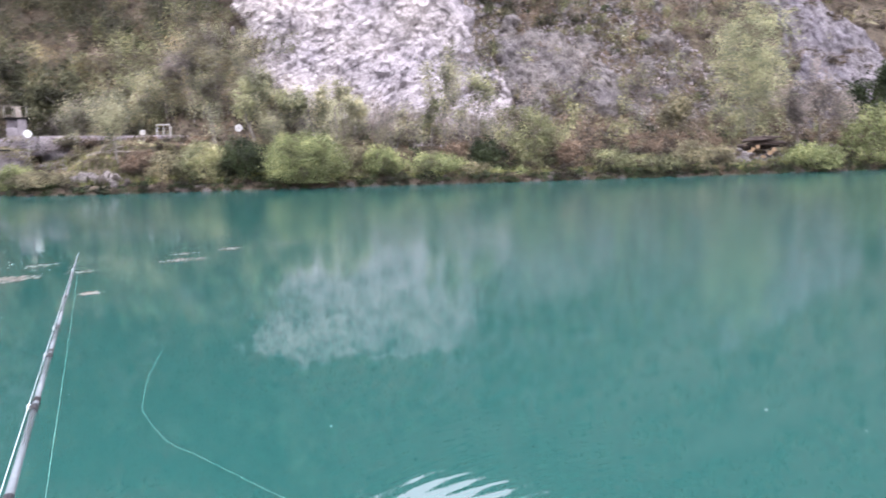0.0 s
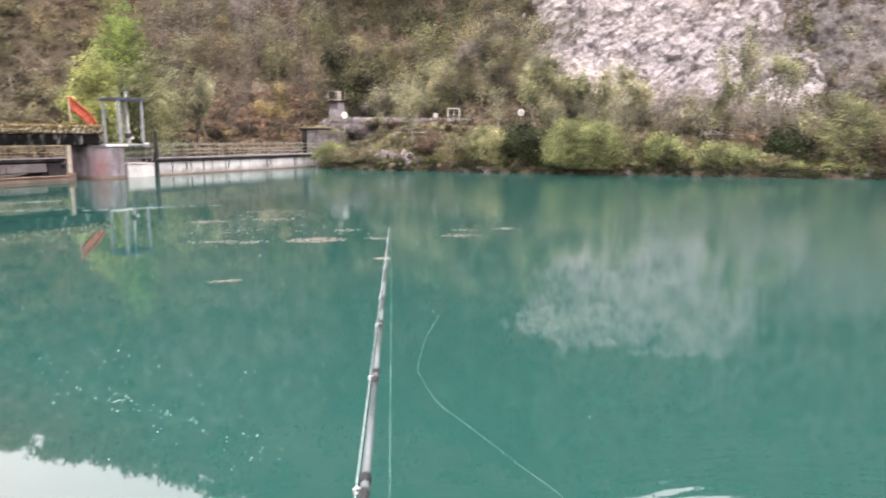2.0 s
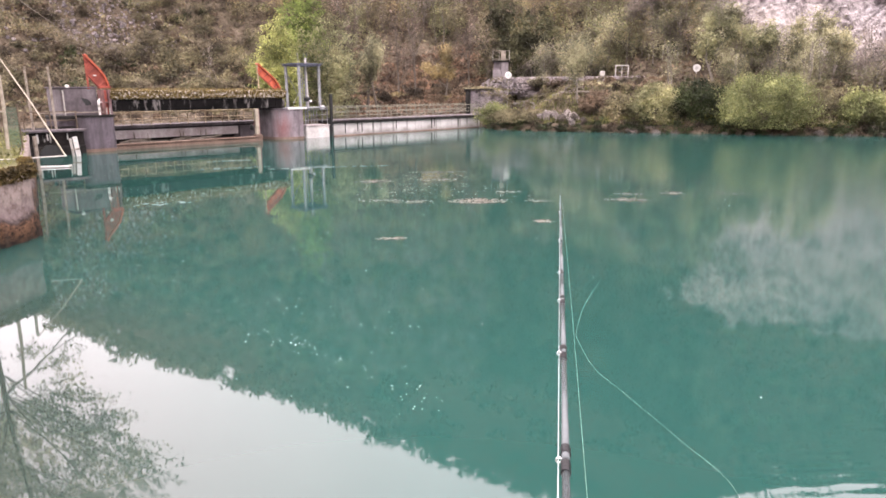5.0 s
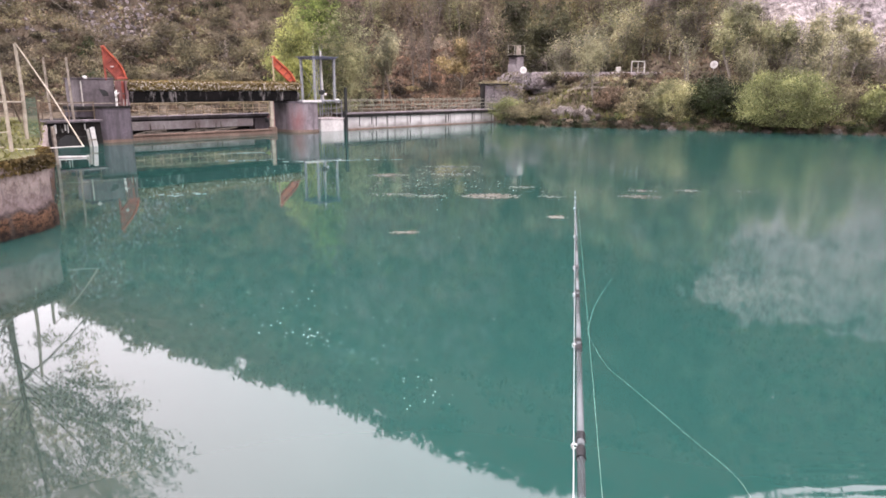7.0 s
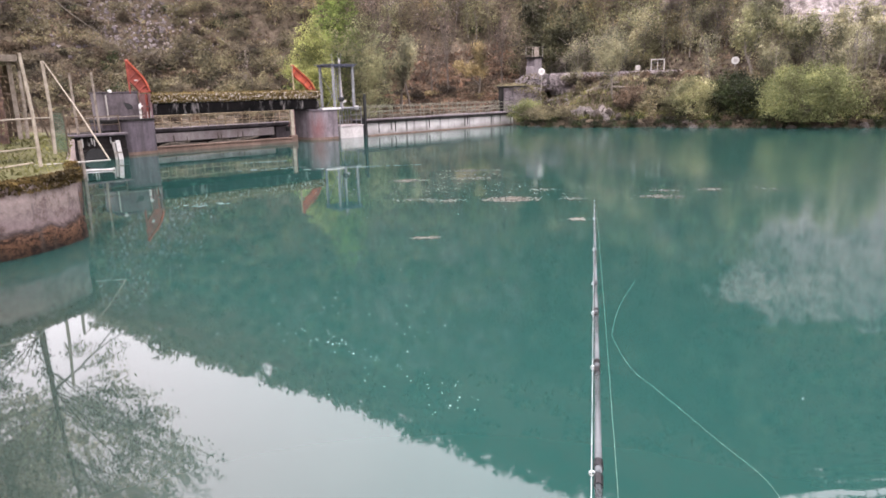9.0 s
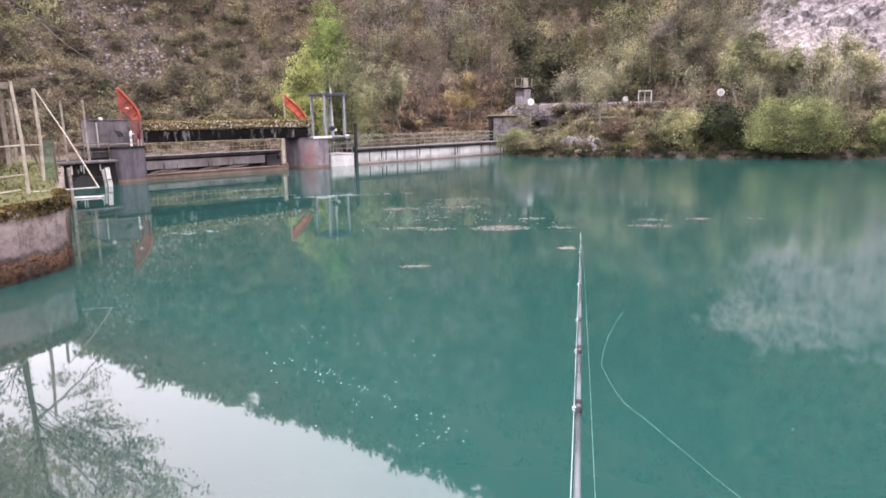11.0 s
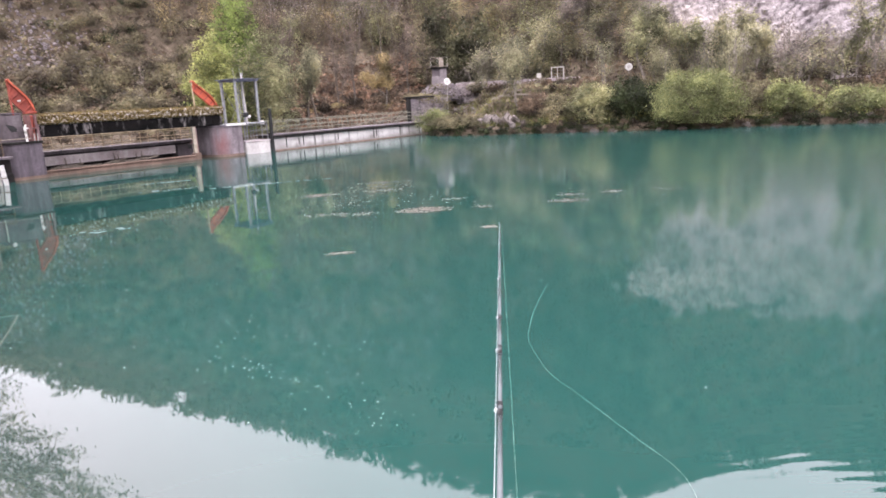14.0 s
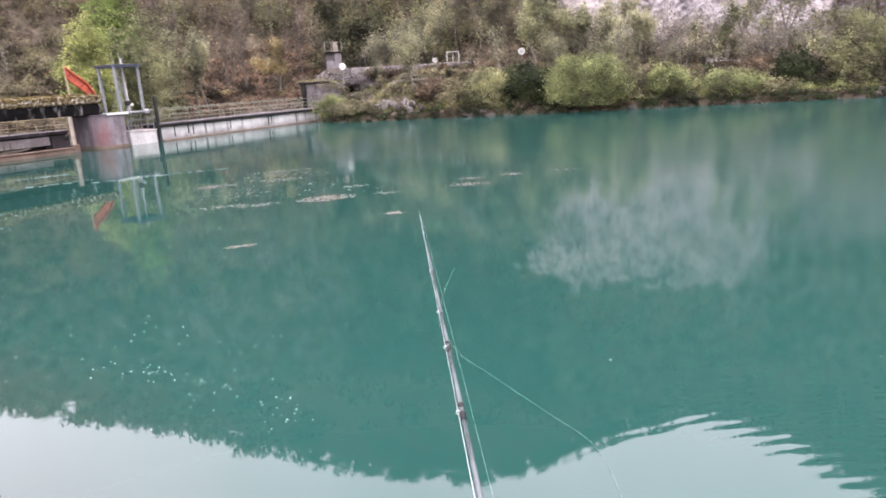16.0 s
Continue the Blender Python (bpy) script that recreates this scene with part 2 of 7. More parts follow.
M_GREEN_MESH = plain_material("green_mesh", (0.06, 0.125, 0.085), (0.045, 0.075, 0.05), 0.8)
M_ROD = plain_material("silver_rod_blank", (0.085, 0.096, 0.1), (0.06, 0.07, 0.074), 0.27, 0.0, scale=30)
M_RODBAND = plain_material("black_rod_binding", (0.015, 0.015, 0.018), (0.01, 0.01, 0.01), 0.35)
M_LINE = plain_material("pale_fishing_line", (0.28, 0.42, 0.34), (0.2, 0.32, 0.26), 0.4)
M_GUIDE = plain_material("pale_rod_guide", (0.62, 0.64, 0.66), (0.5, 0.5, 0.52), 0.3, 0.5)
M_CORK = plain_material("dark_foam_grip", (0.03, 0.03, 0.03), (0.02, 0.02, 0.02), 0.9)
M_DEBRIS = plain_material("brown_floating_debris", (0.225, 0.192, 0.164), (0.085, 0.07, 0.056), 0.9, scale=4)
M_FOAM = plain_material("thin_grey_foam", (0.2, 0.24, 0.23), (0.12, 0.16, 0.15), 0.9, scale=3)
M_FLECK = plain_material("white_foam_fleck", (0.6, 0.63, 0.59), (0.4, 0.44, 0.41), 0.9, scale=3)

L_BRIGHT = leaf_material("bright_spring_leaf", (0.1, 0.112, 0.046), (0.218, 0.232, 0.1))
L_YELLOW = leaf_material("yellow_green_leaf", (0.19, 0.205, 0.072), (0.335, 0.35, 0.135), 0.5, 0.4)
L_GREEN = leaf_material("mid_green_leaf", (0.08, 0.083, 0.04), (0.18, 0.178, 0.092))
L_PALE = leaf_material("pale_budding_leaf", (0.125, 0.125, 0.064), (0.255, 0.248, 0.132))
L_WISP = leaf_material("pale_wispy_leaf", (0.165, 0.16, 0.1), (0.31, 0.298, 0.19), 0.5, 0.42)
L_SPRING = leaf_material("fresh_spring_leaf", (0.12, 0.158, 0.045), (0.225, 0.28, 0.09), 0.5, 0.4)
L_SOFT = leaf_material("soft_grey_green_leaf", (0.16, 0.163, 0.09), (0.285, 0.282, 0.163), 0.5, 0.42)
L_CROWN = leaf_material("thin_young_leaf", (0.4, 0.38, 0.28), (0.58, 0.56, 0.44), 0.5, 0.6)
L_OLIVE = leaf_material("olive_grey_leaf", (0.076, 0.068, 0.04), (0.192, 0.172, 0.102))
L_DRY = leaf_material("dry_olive_brown_leaf", (0.078, 0.066, 0.044), (0.19, 0.163, 0.112))
L_OCHRE = leaf_material("ochre_bud_leaf", (0.120, 0.096, 0.048), (0.276, 0.222, 0.114))
L_BROWN = leaf_material("dry_brown_leaf", (0.056, 0.042, 0.03), (0.165, 0.122, 0.084))
# evergreen leaves, and leaves dark enough to pass for shade on the bank
L_DARK = leaf_material("dark_evergreen_and_shade_leaf", (0.012, 0.018, 0.009), (0.045, 0.055, 0.02))
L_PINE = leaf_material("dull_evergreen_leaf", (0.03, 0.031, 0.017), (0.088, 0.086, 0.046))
L_LITTER = leaf_material("russet_leaf_litter", (0.088, 0.053, 0.036), (0.22, 0.146, 0.1))
L_MAUVE = leaf_material("mauve_brown_twig", (0.085, 0.064, 0.05), (0.225, 0.175, 0.14))
L_TWIG = leaf_material("grey_twig", (0.102, 0.087, 0.074), (0.264, 0.228, 0.2), 0.5, 0.42)
L_LILAC = leaf_material("lilac_grey_twig", (0.14, 0.118, 0.108), (0.33, 0.285, 0.265), 0.5, 0.42)
# dead brush, kept very dark to serve as shadow between plants too
L_BRUSH = leaf_material("dark_brush_and_shade", (0.025, 0.02, 0.014), (0.11, 0.085, 0.058))
L_GRASS = leaf_material("bank_grass", (0.07, 0.078, 0.025), (0.16, 0.155, 0.06))


def hill_material():
    m = Mat("hillside_earth", rough=1.0, spec=0.1)
    c = m.ramp(m.noise(0.09, 5, 0.65), [(0.32, (0.042, 0.037, 0.027)), (0.45, (0.088, 0.074, 0.056)), (0.55, (0.11, 0.092, 0.071)), (0.68, (0.075, 0.067, 0.046))])
    c2 = m.ramp(m.noise(0.8, 5, 0.7), [(0.35, (0.45, 0.42, 0.4)), (0.6, (1.1, 1.05, 1.0)), (0.75, (1.7, 1.65, 1.6))])
    c = m.mix(1.0, c, c2, "MULTIPLY")
    m.color(c).bump(m.noise(1.5, 6, 0.7), 1.0, 0.5)
    return m.m


M_HILL = hill_material()


def rock_material(name, light, mid, dark, scale=0.35, tilt=0.0):
    m = Mat(name, rough=0.95, spec=0.15)
    c = m.ramp(m.noise(scale, 6, 0.7), [(0.28, dark), (0.42, mid), (0.6, light)])
    for sc, dark in ((1.3, 0.5), (3.4, 0.66), (7.0, 0.74)):
        cr = m.n.new("ShaderNodeTexVoronoi")
        cr.feature = "DISTANCE_TO_EDGE"
        cr.inputs["Scale"].default_value = scale * sc
        wob = m.mix(0.35, m.co, m.wobble(scale * 2.0), "ADD")
        if tilt:
            mp = m.n.new("ShaderNodeMapping")
            mp.vector_type = "TEXTURE"
            mp.inputs["Rotation"].default_value, mp.inputs["Scale"].default_value = (0, -tilt, 0), (2.6, 1.4, 0.8)
            m.l.new(wob, mp.inputs[0])
            wob = mp.outputs[0]
        m.l.new(wob, cr.inputs["Vector"])
        gate = m.ramp(m.noise(scale * 0.9, 3), [(0.36, (0, 0, 0)), (0.52, (1, 1, 1))])
        crack = m.ramp(cr.outputs["Distance"], [(0.0, (dark, dark, dark)), (0.07, (1, 1, 1))])
        c = m.mix(gate, c, m.mix(1.0, c, crack, "MULTIPLY"))
    big = m.ramp(m.noise(scale * 0.3, 3, 0.5), [(0.35, (0.8, 0.79, 0.83)), (0.6, (1.05, 1.03, 1.0))])
    c = m.mix(1.0, c, big, "MULTIPLY")
    sp = m.ramp(m.noise(scale * 8, 5, 0.7), [(0.33, (0.66, 0.65, 0.66)), (0.5, (1, 1, 1)), (0.72, (1.08, 1.08, 1.08))])
    c = m.mix(0.8, c, sp, "MULTIPLY")
    m.color(c).bump(m.noise(scale * 5, 6, 0.7), 1.0, 0.5)
    return m.m


M_CLIFF = rock_material("pale_limestone", (0.415, 0.374, 0.364), (0.325, 0.291, 0.286), (0.135, 0.117, 0.118), tilt=0.6)
M_STONY = rock_material("grey_stony_slope", (0.235, 0.21, 0.2), (0.15, 0.132, 0.124), (0.055, 0.046, 0.04), 0.9)
M_PALECONC = concrete_material("pale_grey_concrete", (0.24, 0.212, 0.218), (0.11, 0.094, 0.098), stain=0.5)
M_SCREE = rock_material("grey_scree", (0.25, 0.225, 0.218), (0.17, 0.15, 0.145), (0.07, 0.058, 0.055), 0.8)
M_ROCK = rock_material("bank_rock", (0.13, 0.115, 0.105), (0.08, 0.065, 0.055), (0.03, 0.025, 0.02), 1.2)
M_MAUVE = rock_material("mauve_rock", (0.22, 0.197, 0.207), (0.145, 0.128, 0.135), (0.055, 0.047, 0.049), 0.7)
M_RUBBLE = rock_material("mauve_grey_rubble", (0.33, 0.297, 0.302), (0.22, 0.193, 0.197), (0.08, 0.068, 0.068), 1.2)
M_BOULDER = rock_material("grey_boulder", (0.34, 0.305, 0.292), (0.22, 0.193, 0.183), (0.06, 0.051, 0.046), 1.6)
M_STONEWALL = rock_material("grey_stone_wall", (0.45, 0.4, 0.408), (0.32, 0.28, 0.287), (0.14, 0.117, 0.118), 1.6)


def water_material():
    m = Mat("turbid_teal_water", rough=0.02, spec=0.5)
    m.b.inputs["IOR"].default_value = 1.45
    c = m.ramp(m.noise(0.05, 3), [(0.35, (0.0108, 0.042, 0.0358)), (0.65, (0.0138, 0.0478, 0.0406))])
    # duller water by the left bank: the trees' shade mixed into its colour
    tree_shade = m.n.new("ShaderNodeTexGradient")
    tree_shade.gradient_type = "SPHERICAL"
    sm = m.n.new("ShaderNodeMapping")
    sm.vector_type = "TEXTURE"
    sm.inputs["Location"].default_value, sm.inputs["Scale"].default_value = (-8.5, 0.8, 0), (8.0, 4.5, 4.0)
    m.l.new(m.co, sm.inputs[0])
    m.l.new(sm.outputs[0], tree_shade.inputs[0])
    c = m.mix(m.ramp(tree_shade.outputs["Fac"], [(0.05, (0, 0, 0)), (0.5, (0.8, 0.8, 0.8))]), c, (0.026, 0.035, 0.029))
    m.b.inputs["Specular Tint"].default_value = (1.0, 0.95, 0.975, 1)
    m.color(c)
    sy = m.n.new("ShaderNodeSeparateXYZ")
    m.l.new(m.co, sy.inputs[0])
    out = m.math("ADD", sy.outputs[1], m.math("MULTIPLY", m.noise(0.08, 3), 24.0))
    out = m.math("ADD", out, m.math("MULTIPLY", sy.outputs[0], 0.5))
    wind = m.ramp(m.math("MULTIPLY", out, 0.016), [(0.27, (0.024, 0.024, 0.024)), (0.36, (0.058, 0.058, 0.058)), (0.6, (0.14, 0.14, 0.14))])
    m.l.new(wind, m.b.inputs["Roughness"])
    swell = m.noise(0.35, 2, 0.4)
    small = m.noise(2.4, 2, 0.5, (1.0, 1.0, 1.0))
    h = m.math("ADD", m.math("MULTIPLY", swell, 0.05), m.math("MULTIPLY", small, 0.0035))
    # rings spreading from the near bank
    wv = m.n.new("ShaderNodeTexWave")
    wv.wave_type, wv.rings_direction = "RINGS", "SPHERICAL"
    mp = m.n.new("ShaderNodeMapping")
    mp.inputs["Location"].default_value = (-2.2, -2.2, 0)
    m.l.new(m.co, mp.inputs[0])
    m.l.new(mp.outputs[0], wv.inputs["Vector"])
    wv.inputs["Scale"].default_value, wv.inputs["Distortion"].default_value = 2.0, 2.5
    gr = m.n.new("ShaderNodeTexGradient")
    gr.gradient_type = "SPHERICAL"
    mp2 = m.n.new("ShaderNodeMapping")
    mp2.inputs["Location"].default_value = (-0.25, -2.6, 0)
    mp2.inputs["Scale"].default_value = (0.5, 0.5, 0.5)
    m.l.new(m.co, mp2.inputs[0])
    m.l.new(mp2.outputs[0], gr.inputs[0])
    rings = m.math("MULTIPLY", m.math("MULTIPLY", wv.outputs["Fac"], gr.outputs["Fac"]), 0.005)
    m.bump(m.math("ADD", h, rings), 1.0, 0.12)
    return m.m


M_WATER = water_material()

# ================= mesh helpers =================


def mesh_object(name, verts, faces, mat, parent=None, smooth=False, label=""):
    me = bpy.data.meshes.new(name)
    me.from_pydata([tuple(v) for v in verts], [], [tuple(f) for f in faces])
    me.materials.append(mat)
    if smooth:
        me.shade_smooth()
    me.update()
    ob = new(name, me)
    if parent is not None:
        ob.parent = parent
    if label:
        ob["label"] = label
    return ob


def quads_object(name, corners, mat, parent=None, label=""):
    """corners: (n, 4, 3) or (n, 3, 3) array, one loose leaf each."""
    n, k = corners.shape[:2]
    me = bpy.data.meshes.new(name)
    me.vertices.add(n * k)
    me.vertices.foreach_set("co", np.ascontiguousarray(corners, dtype=np.float32).ravel())
    me.loops.add(n * k)
    me.loops.foreach_set("vertex_index", np.arange(n * k, dtype=np.int32))
    me.polygons.add(n)
    me.polygons.foreach_set("loop_start", np.arange(0, n * k, k, dtype=np.int32))
    me.materials.append(mat)
    me.update(calc_edges=True)
    ob = new(name, me)
    if parent is not None:
        ob.parent = parent
    if label:
        ob["label"] = label
    return ob


def part(name, bm, mat, parent=None, label="", smooth=False):
    me = bpy.data.meshes.new(name)
    bm.to_mesh(me)
    bm.free()
    me.materials.append(mat)
    if smooth:
        me.shade_smooth()
    ob = new(name, me)
    if parent is not None:
        ob.parent = parent
    if label:
        ob["label"] = label
    return ob


def thing(name, m=None, label="", category="", group="", kind=""):
    ob = new(name)
    if m is not None:
        ob.matrix_basis = m
    return tagged(ob, label, category, group, kind)


def box(x0, x1, y0, y1, z0, z1, bevel=0.02, bm=None, seg=1):
    bm = bm or bmesh.new()
    r = bmesh.ops.create_cube(bm, size=1.0, matrix=Matrix.Translation(((x0 + x1) / 2, (y0 + y1) / 2, (z0 + z1) / 2)) @ Matrix.Diagonal((x1 - x0, y1 - y0, z1 - z0, 1)))
    if bevel:
        es = list({e for v in r["verts"] for e in v.link_edges})
        bmesh.ops.bevel(bm, geom=es, offset=min(bevel, (x1 - x0) / 3, (y1 - y0) / 3, (z1 - z0) / 3), segments=seg, affect="EDGES", profile=0.5)
    return bm


def rough_box(x0, x1, y0, y1, z0, z1, amp=0.03, step=0.5, bevel=0.05):
    """A box cut into cells whose faces are slightly uneven, for worn concrete."""
    bm = box(x0, x1, y0, y1, z0, z1, bevel)
    for axis, a, b in ((0, x0, x1), (1, y0, y1), (2, z0, z1)):
        k = int((b - a) / step)
        for i in range(1, k + 1):
            co, no = [0, 0, 0], [0, 0, 0]
            co[axis], no[axis] = a + (b - a) * i / (k + 1), 1
            bmesh.ops.bisect_plane(bm, geom=bm.verts[:] + bm.edges[:] + bm.faces[:], plane_co=co, plane_no=no)
    for v in bm.verts:
        v.co += 0.45 * amp * noise.noise_vector(v.co * 1.3)
    return bm


def bar(a, b, r, sides=6, bm=None, r2=None):
    bm = bm or bmesh.new()
    a, b = Vector(a), Vector(b)
    d = b - a
    q = d.to_track_quat("Z", "Y").to_matrix().to_4x4()
    bmesh.ops.create_cone(bm, cap_ends=True, segments=sides, radius1=r, radius2=r if r2 is None else r2, depth=d.length, matrix=Matrix.Translation((a + b) / 2) @ q)
    return bm


def tube_arrays(paths, sides=5):
    """paths: lists of (point, radius). Vertices and faces of tapered tubes."""
    vs, fs = [], []
    ang = np.arange(sides) * 2 * np.pi / sides
    for pts in paths:
        p = np.array([q[0] for q in pts], float)
        r = np.array([q[1] for q in pts], float)
        d = np.gradient(p, axis=0)
        d /= np.linalg.norm(d, axis=1, keepdims=True) + 1e-9
        ref = np.where(np.abs(d[:, 2:3]) > 0.9, np.array([[1.0, 0, 0]]), np.array([[0, 0, 1.0]]))
        s = np.cross(d, ref)
        s /= np.linalg.norm(s, axis=1, keepdims=True) + 1e-9
        t = np.cross(d, s)
        base = len(vs)
        ring = p[:, None] + r[:, None, None] * (np.cos(ang)[None, :, None] * s[:, None] + np.sin(ang)[None, :, None] * t[:, None])
        vs.extend(ring.reshape(-1, 3).tolist())
        for i in range(len(p) - 1):
            for k in range(sides):
                a, b = base + i * sides + k, base + i * sides + (k + 1) % sides
                fs.append((a, b, b + sides, a + sides))
    return vs, fs


def tubes(name, paths, mat, parent=None, sides=5, label="", smooth=True):
    vs, fs = tube_arrays(paths, sides)
    return mesh_object(name, vs, fs, mat, parent, smooth, label)


def leaf_quads(centres, size, g, droop=0.0, narrow=0.55):
    n = len(centres)
    d = g.normal(size=(n, 3))
    d[:, 2] -= droop
    d /= np.linalg.norm(d, axis=1, keepdims=True)
    e = np.cross(d, g.normal(size=(n, 3)))
    e /= np.linalg.norm(e, axis=1, keepdims=True) + 1e-9
    s = size * g.uniform(0.6, 1.4, (n, 1))
    d, e = d * s, e * s * narrow
    c = np.asarray(centres)
    return np.stack([c - d, c + e * 0.9 - d * 0.1, c + d, c - e * 0.9 + d * 0.1], 1)


def leaf_tris(centres, size, g, droop=0.0):
    """Far leaves: one pointed triangle each."""
    q = leaf_quads(centres, size * 1.32, g, droop, 0.65)
    return np.stack([q[:, 0], q[:, 1] * 0.6 + q[:, 2] * 0.4, q[:, 3] * 0.6 + q[:, 2] * 0.4], 1)


def lobes_points(n, lobes, g, shell=0.55):
    """Points in a set of ellipsoids (x, y, z, rx, ry, rz), thinner inside."""
    lob = np.array(lobes, float)
    w = lob[:, 3] * lob[:, 4] * lob[:, 5]
    k = g.choice(len(lob), n, p=w / w.sum())
    d = g.normal(size=(n, 3))
    d /= np.linalg.norm(d, axis=1, keepdims=True)
    r = shell + (1.08 - shell) * g.random((n, 1)) ** 0.7
    r *= 1 + 0.18 * np.sin(d[:, :1] * 9 + k[:, None]) * np.cos(d[:, 1:2] * 7 + 2 * k[:, None])
    return lob[k, :3] + d * r * lob[k, 3:]


# ================= the land =================
W_ORIGIN, W_TURN = (-34.85, 18.17, 0.0), 84.0
RIDGE_AZ = np.array([-180, -120, -80, -40, -20, -12, -3, 3.3, 11.3, 16.6, 21.6, 31, 40, 48, 58, 64, 69.5, 78, 95, 130, 180], float)
RIDGE_EL = np.array([14, 20, 34, 38, 35, 31.5, 28, 28, 31, 33.2, 34.2, 33.1, 30.5, 26.7, 22.5, 19.5, 15.9, 13, 12, 13, 14], float)
SHORE = np.array([(-90, -60), (-64, -10), (-58, 15), (-50, 36), (-41, 47.0), (-33.6, 48.6), (-31.2, 47.4), (-28.9, 44.8), (-24, 45.0), (-17, 47.0), (-10, 48.9), (-4.5, 50.3), (2, 51.7), (8, 53.5), (16.4, 56), (24, 58.3), (32, 60.7), (42.5, 64.6), (70, 74), (140, 90), (400, 120)], float)


def inland(x, y):
    """How far a place lies behind the far shore (negative: in the water)."""
    p = np.stack([x, y], -1)[..., None, :]
    a, b = SHORE[:-1], SHORE[1:]
    d = b - a
    t = np.clip(((p - a) * d).sum(-1) / (d * d).sum(-1), 0, 1)
    off = p - (a + t[..., None] * d)
    dist = np.linalg.norm(off, axis=-1)
    k = dist.argmin(-1)
    side = np.take_along_axis(d[:, 0] * off[..., 1] - d[:, 1] * off[..., 0], k[..., None], -1)[..., 0]
    return np.take_along_axis(dist, k[..., None], -1)[..., 0] * np.where(side >= 0, 1, -1)


def fbm(x, y, scale, seed=0.0, octaves=4):
    out, amp = np.zeros_like(x), 1.0
    for o in range(octaves):
        f = scale * 2 ** o
        flat = [noise.noise((a * f + seed, b * f - seed, seed * 1.7 + o)) for a, b in zip(x.ravel(), y.ravel())]
        out += amp * np.array(flat).reshape(x.shape)
        amp *= 0.5
    return out


def land(x, y, rough=True):
    x, y = np.asarray(x, float), np.asarray(y, float)
    s = inland(x, y)
    az = np.degrees(np.arctan2(-x, y))
    dist = np.hypot(x, y)
    left = np.clip((5 - x) / 18, 0, 1)
    terrace = 3.3 * left + 2.6 * (1 - left)
    bank = np.interp(s, [-6, -1.2, 0.0, 0.5, 3.0, 7.5, 12.5], [-2.2, -1.6, -0.25, 0.35, 0.45, 0.95, 1.0])
    low = np.clip((-26.5 - x) / 3.5, 0, 1)
    terrace = terrace * (1 - low * np.interp(s, [0, 8, 12.5], [0.22, 0.22, 0.0]))
    bank = np.where(s > 0.5, bank * terrace * np.clip(0.4 + s / 9, 0.4, 1.0), bank)
    slope = 1.12 - 0.25 * np.clip((az - 45) / 20, 0, 1)
    rise = np.maximum(s - 12.5, 0)
    z = bank + rise * slope * np.clip(0.45 + rise / 25, 0.45, 1)
    z = z + 0.6 * np.maximum(rise - 35, 0) * np.clip((-az - 12) / 12, 0, 1)
    if rough:
        z = z + np.clip(rise / 6, 0, 1) * (1.6 * fbm(x, y, 0.05, 3.1) + 0.5 * fbm(x, y, 0.25, 8.2, 3)) + np.clip(s / 3, 0, 1) * 0.22 * fbm(x, y, 0.5, 1.3, 2)
    el = np.interp(az, RIDGE_AZ, RIDGE_EL)
    rim = 175.0
    cap = np.tan(np.radians(el - 1.0)) * np.minimum(dist, rim) - 3.4 - 0.35 * np.maximum(dist - rim, 0)
    far_z = np.where(s > 12, np.minimum(z, np.maximum(cap, 4.0)), z)
    # the near bank, behind and beside the camera
    near = np.where(y < 0.3, np.clip((0.6 - y) * 2.5 - 1.5, -1.5, 1.25) + np.clip(-y - 12, 0, 500) * 0.25, -9)
    near = np.where(x < -4, -9, near)
    near_left = np.where((x < -5) & (y < 2.0 + np.clip((-x - 14) * 0.42, 0, 9)), np.clip((1.5 + np.clip((-x - 14) * 0.42, 0, 9) - y) * 1.2 - 1.5, -2, 1.3), -9)
    near_left = near_left + np.where(near_left > 0, np.clip(-y - 12, 0, 500) * 0.25, 0)
    return np.maximum(np.maximum(far_z, near), near_left)


def spread(edges):
    out = []
    for a, b, n in edges:
        out.extend(np.linspace(a, b, n, endpoint=False).tolist())
    return np.array(out)


def build_ground():
    az = np.radians(spread([(-50, 85, 280), (85, 310, 60)]))
    rad = spread([(0.3, 14, 24), (14, 44, 30), (44, 76, 60), (76, 130, 54), (130, 210, 40), (210, 600, 16), (600, 2600, 7)])
    a, r = np.meshgrid(az, rad, indexing="ij")
    x, y = -np.sin(a) * r, np.cos(a) * r
    z = land(x, y)
    na, nr = a.shape
    vs = np.stack([x, y, z], -1).reshape(-1, 3)
    fs = [(i * nr + j, i * nr + j + 1, ((i + 1) % na) * nr + j + 1, ((i + 1) % na) * nr + j) for i in range(na) for j in range(nr - 1)]
    ob = mesh_object("ground", vs, fs, M_HILL, smooth=True)
    tagged(ob, "steep brown hillside with dry grass and earth", "hillside", kind="structure")


build_ground()

wbm = bmesh.new()
bmesh.ops.create_grid(wbm, x_segments=2, y_segments=2, size=1, matrix=Matrix.Translation((60, 30, 0)) @ Matrix.Diagonal((240, 120, 1, 1)))
water = part("water", wbm, M_WATER)
tagged(water, "calm turbid teal lake water mirroring the hillside", "water", kind="structure")


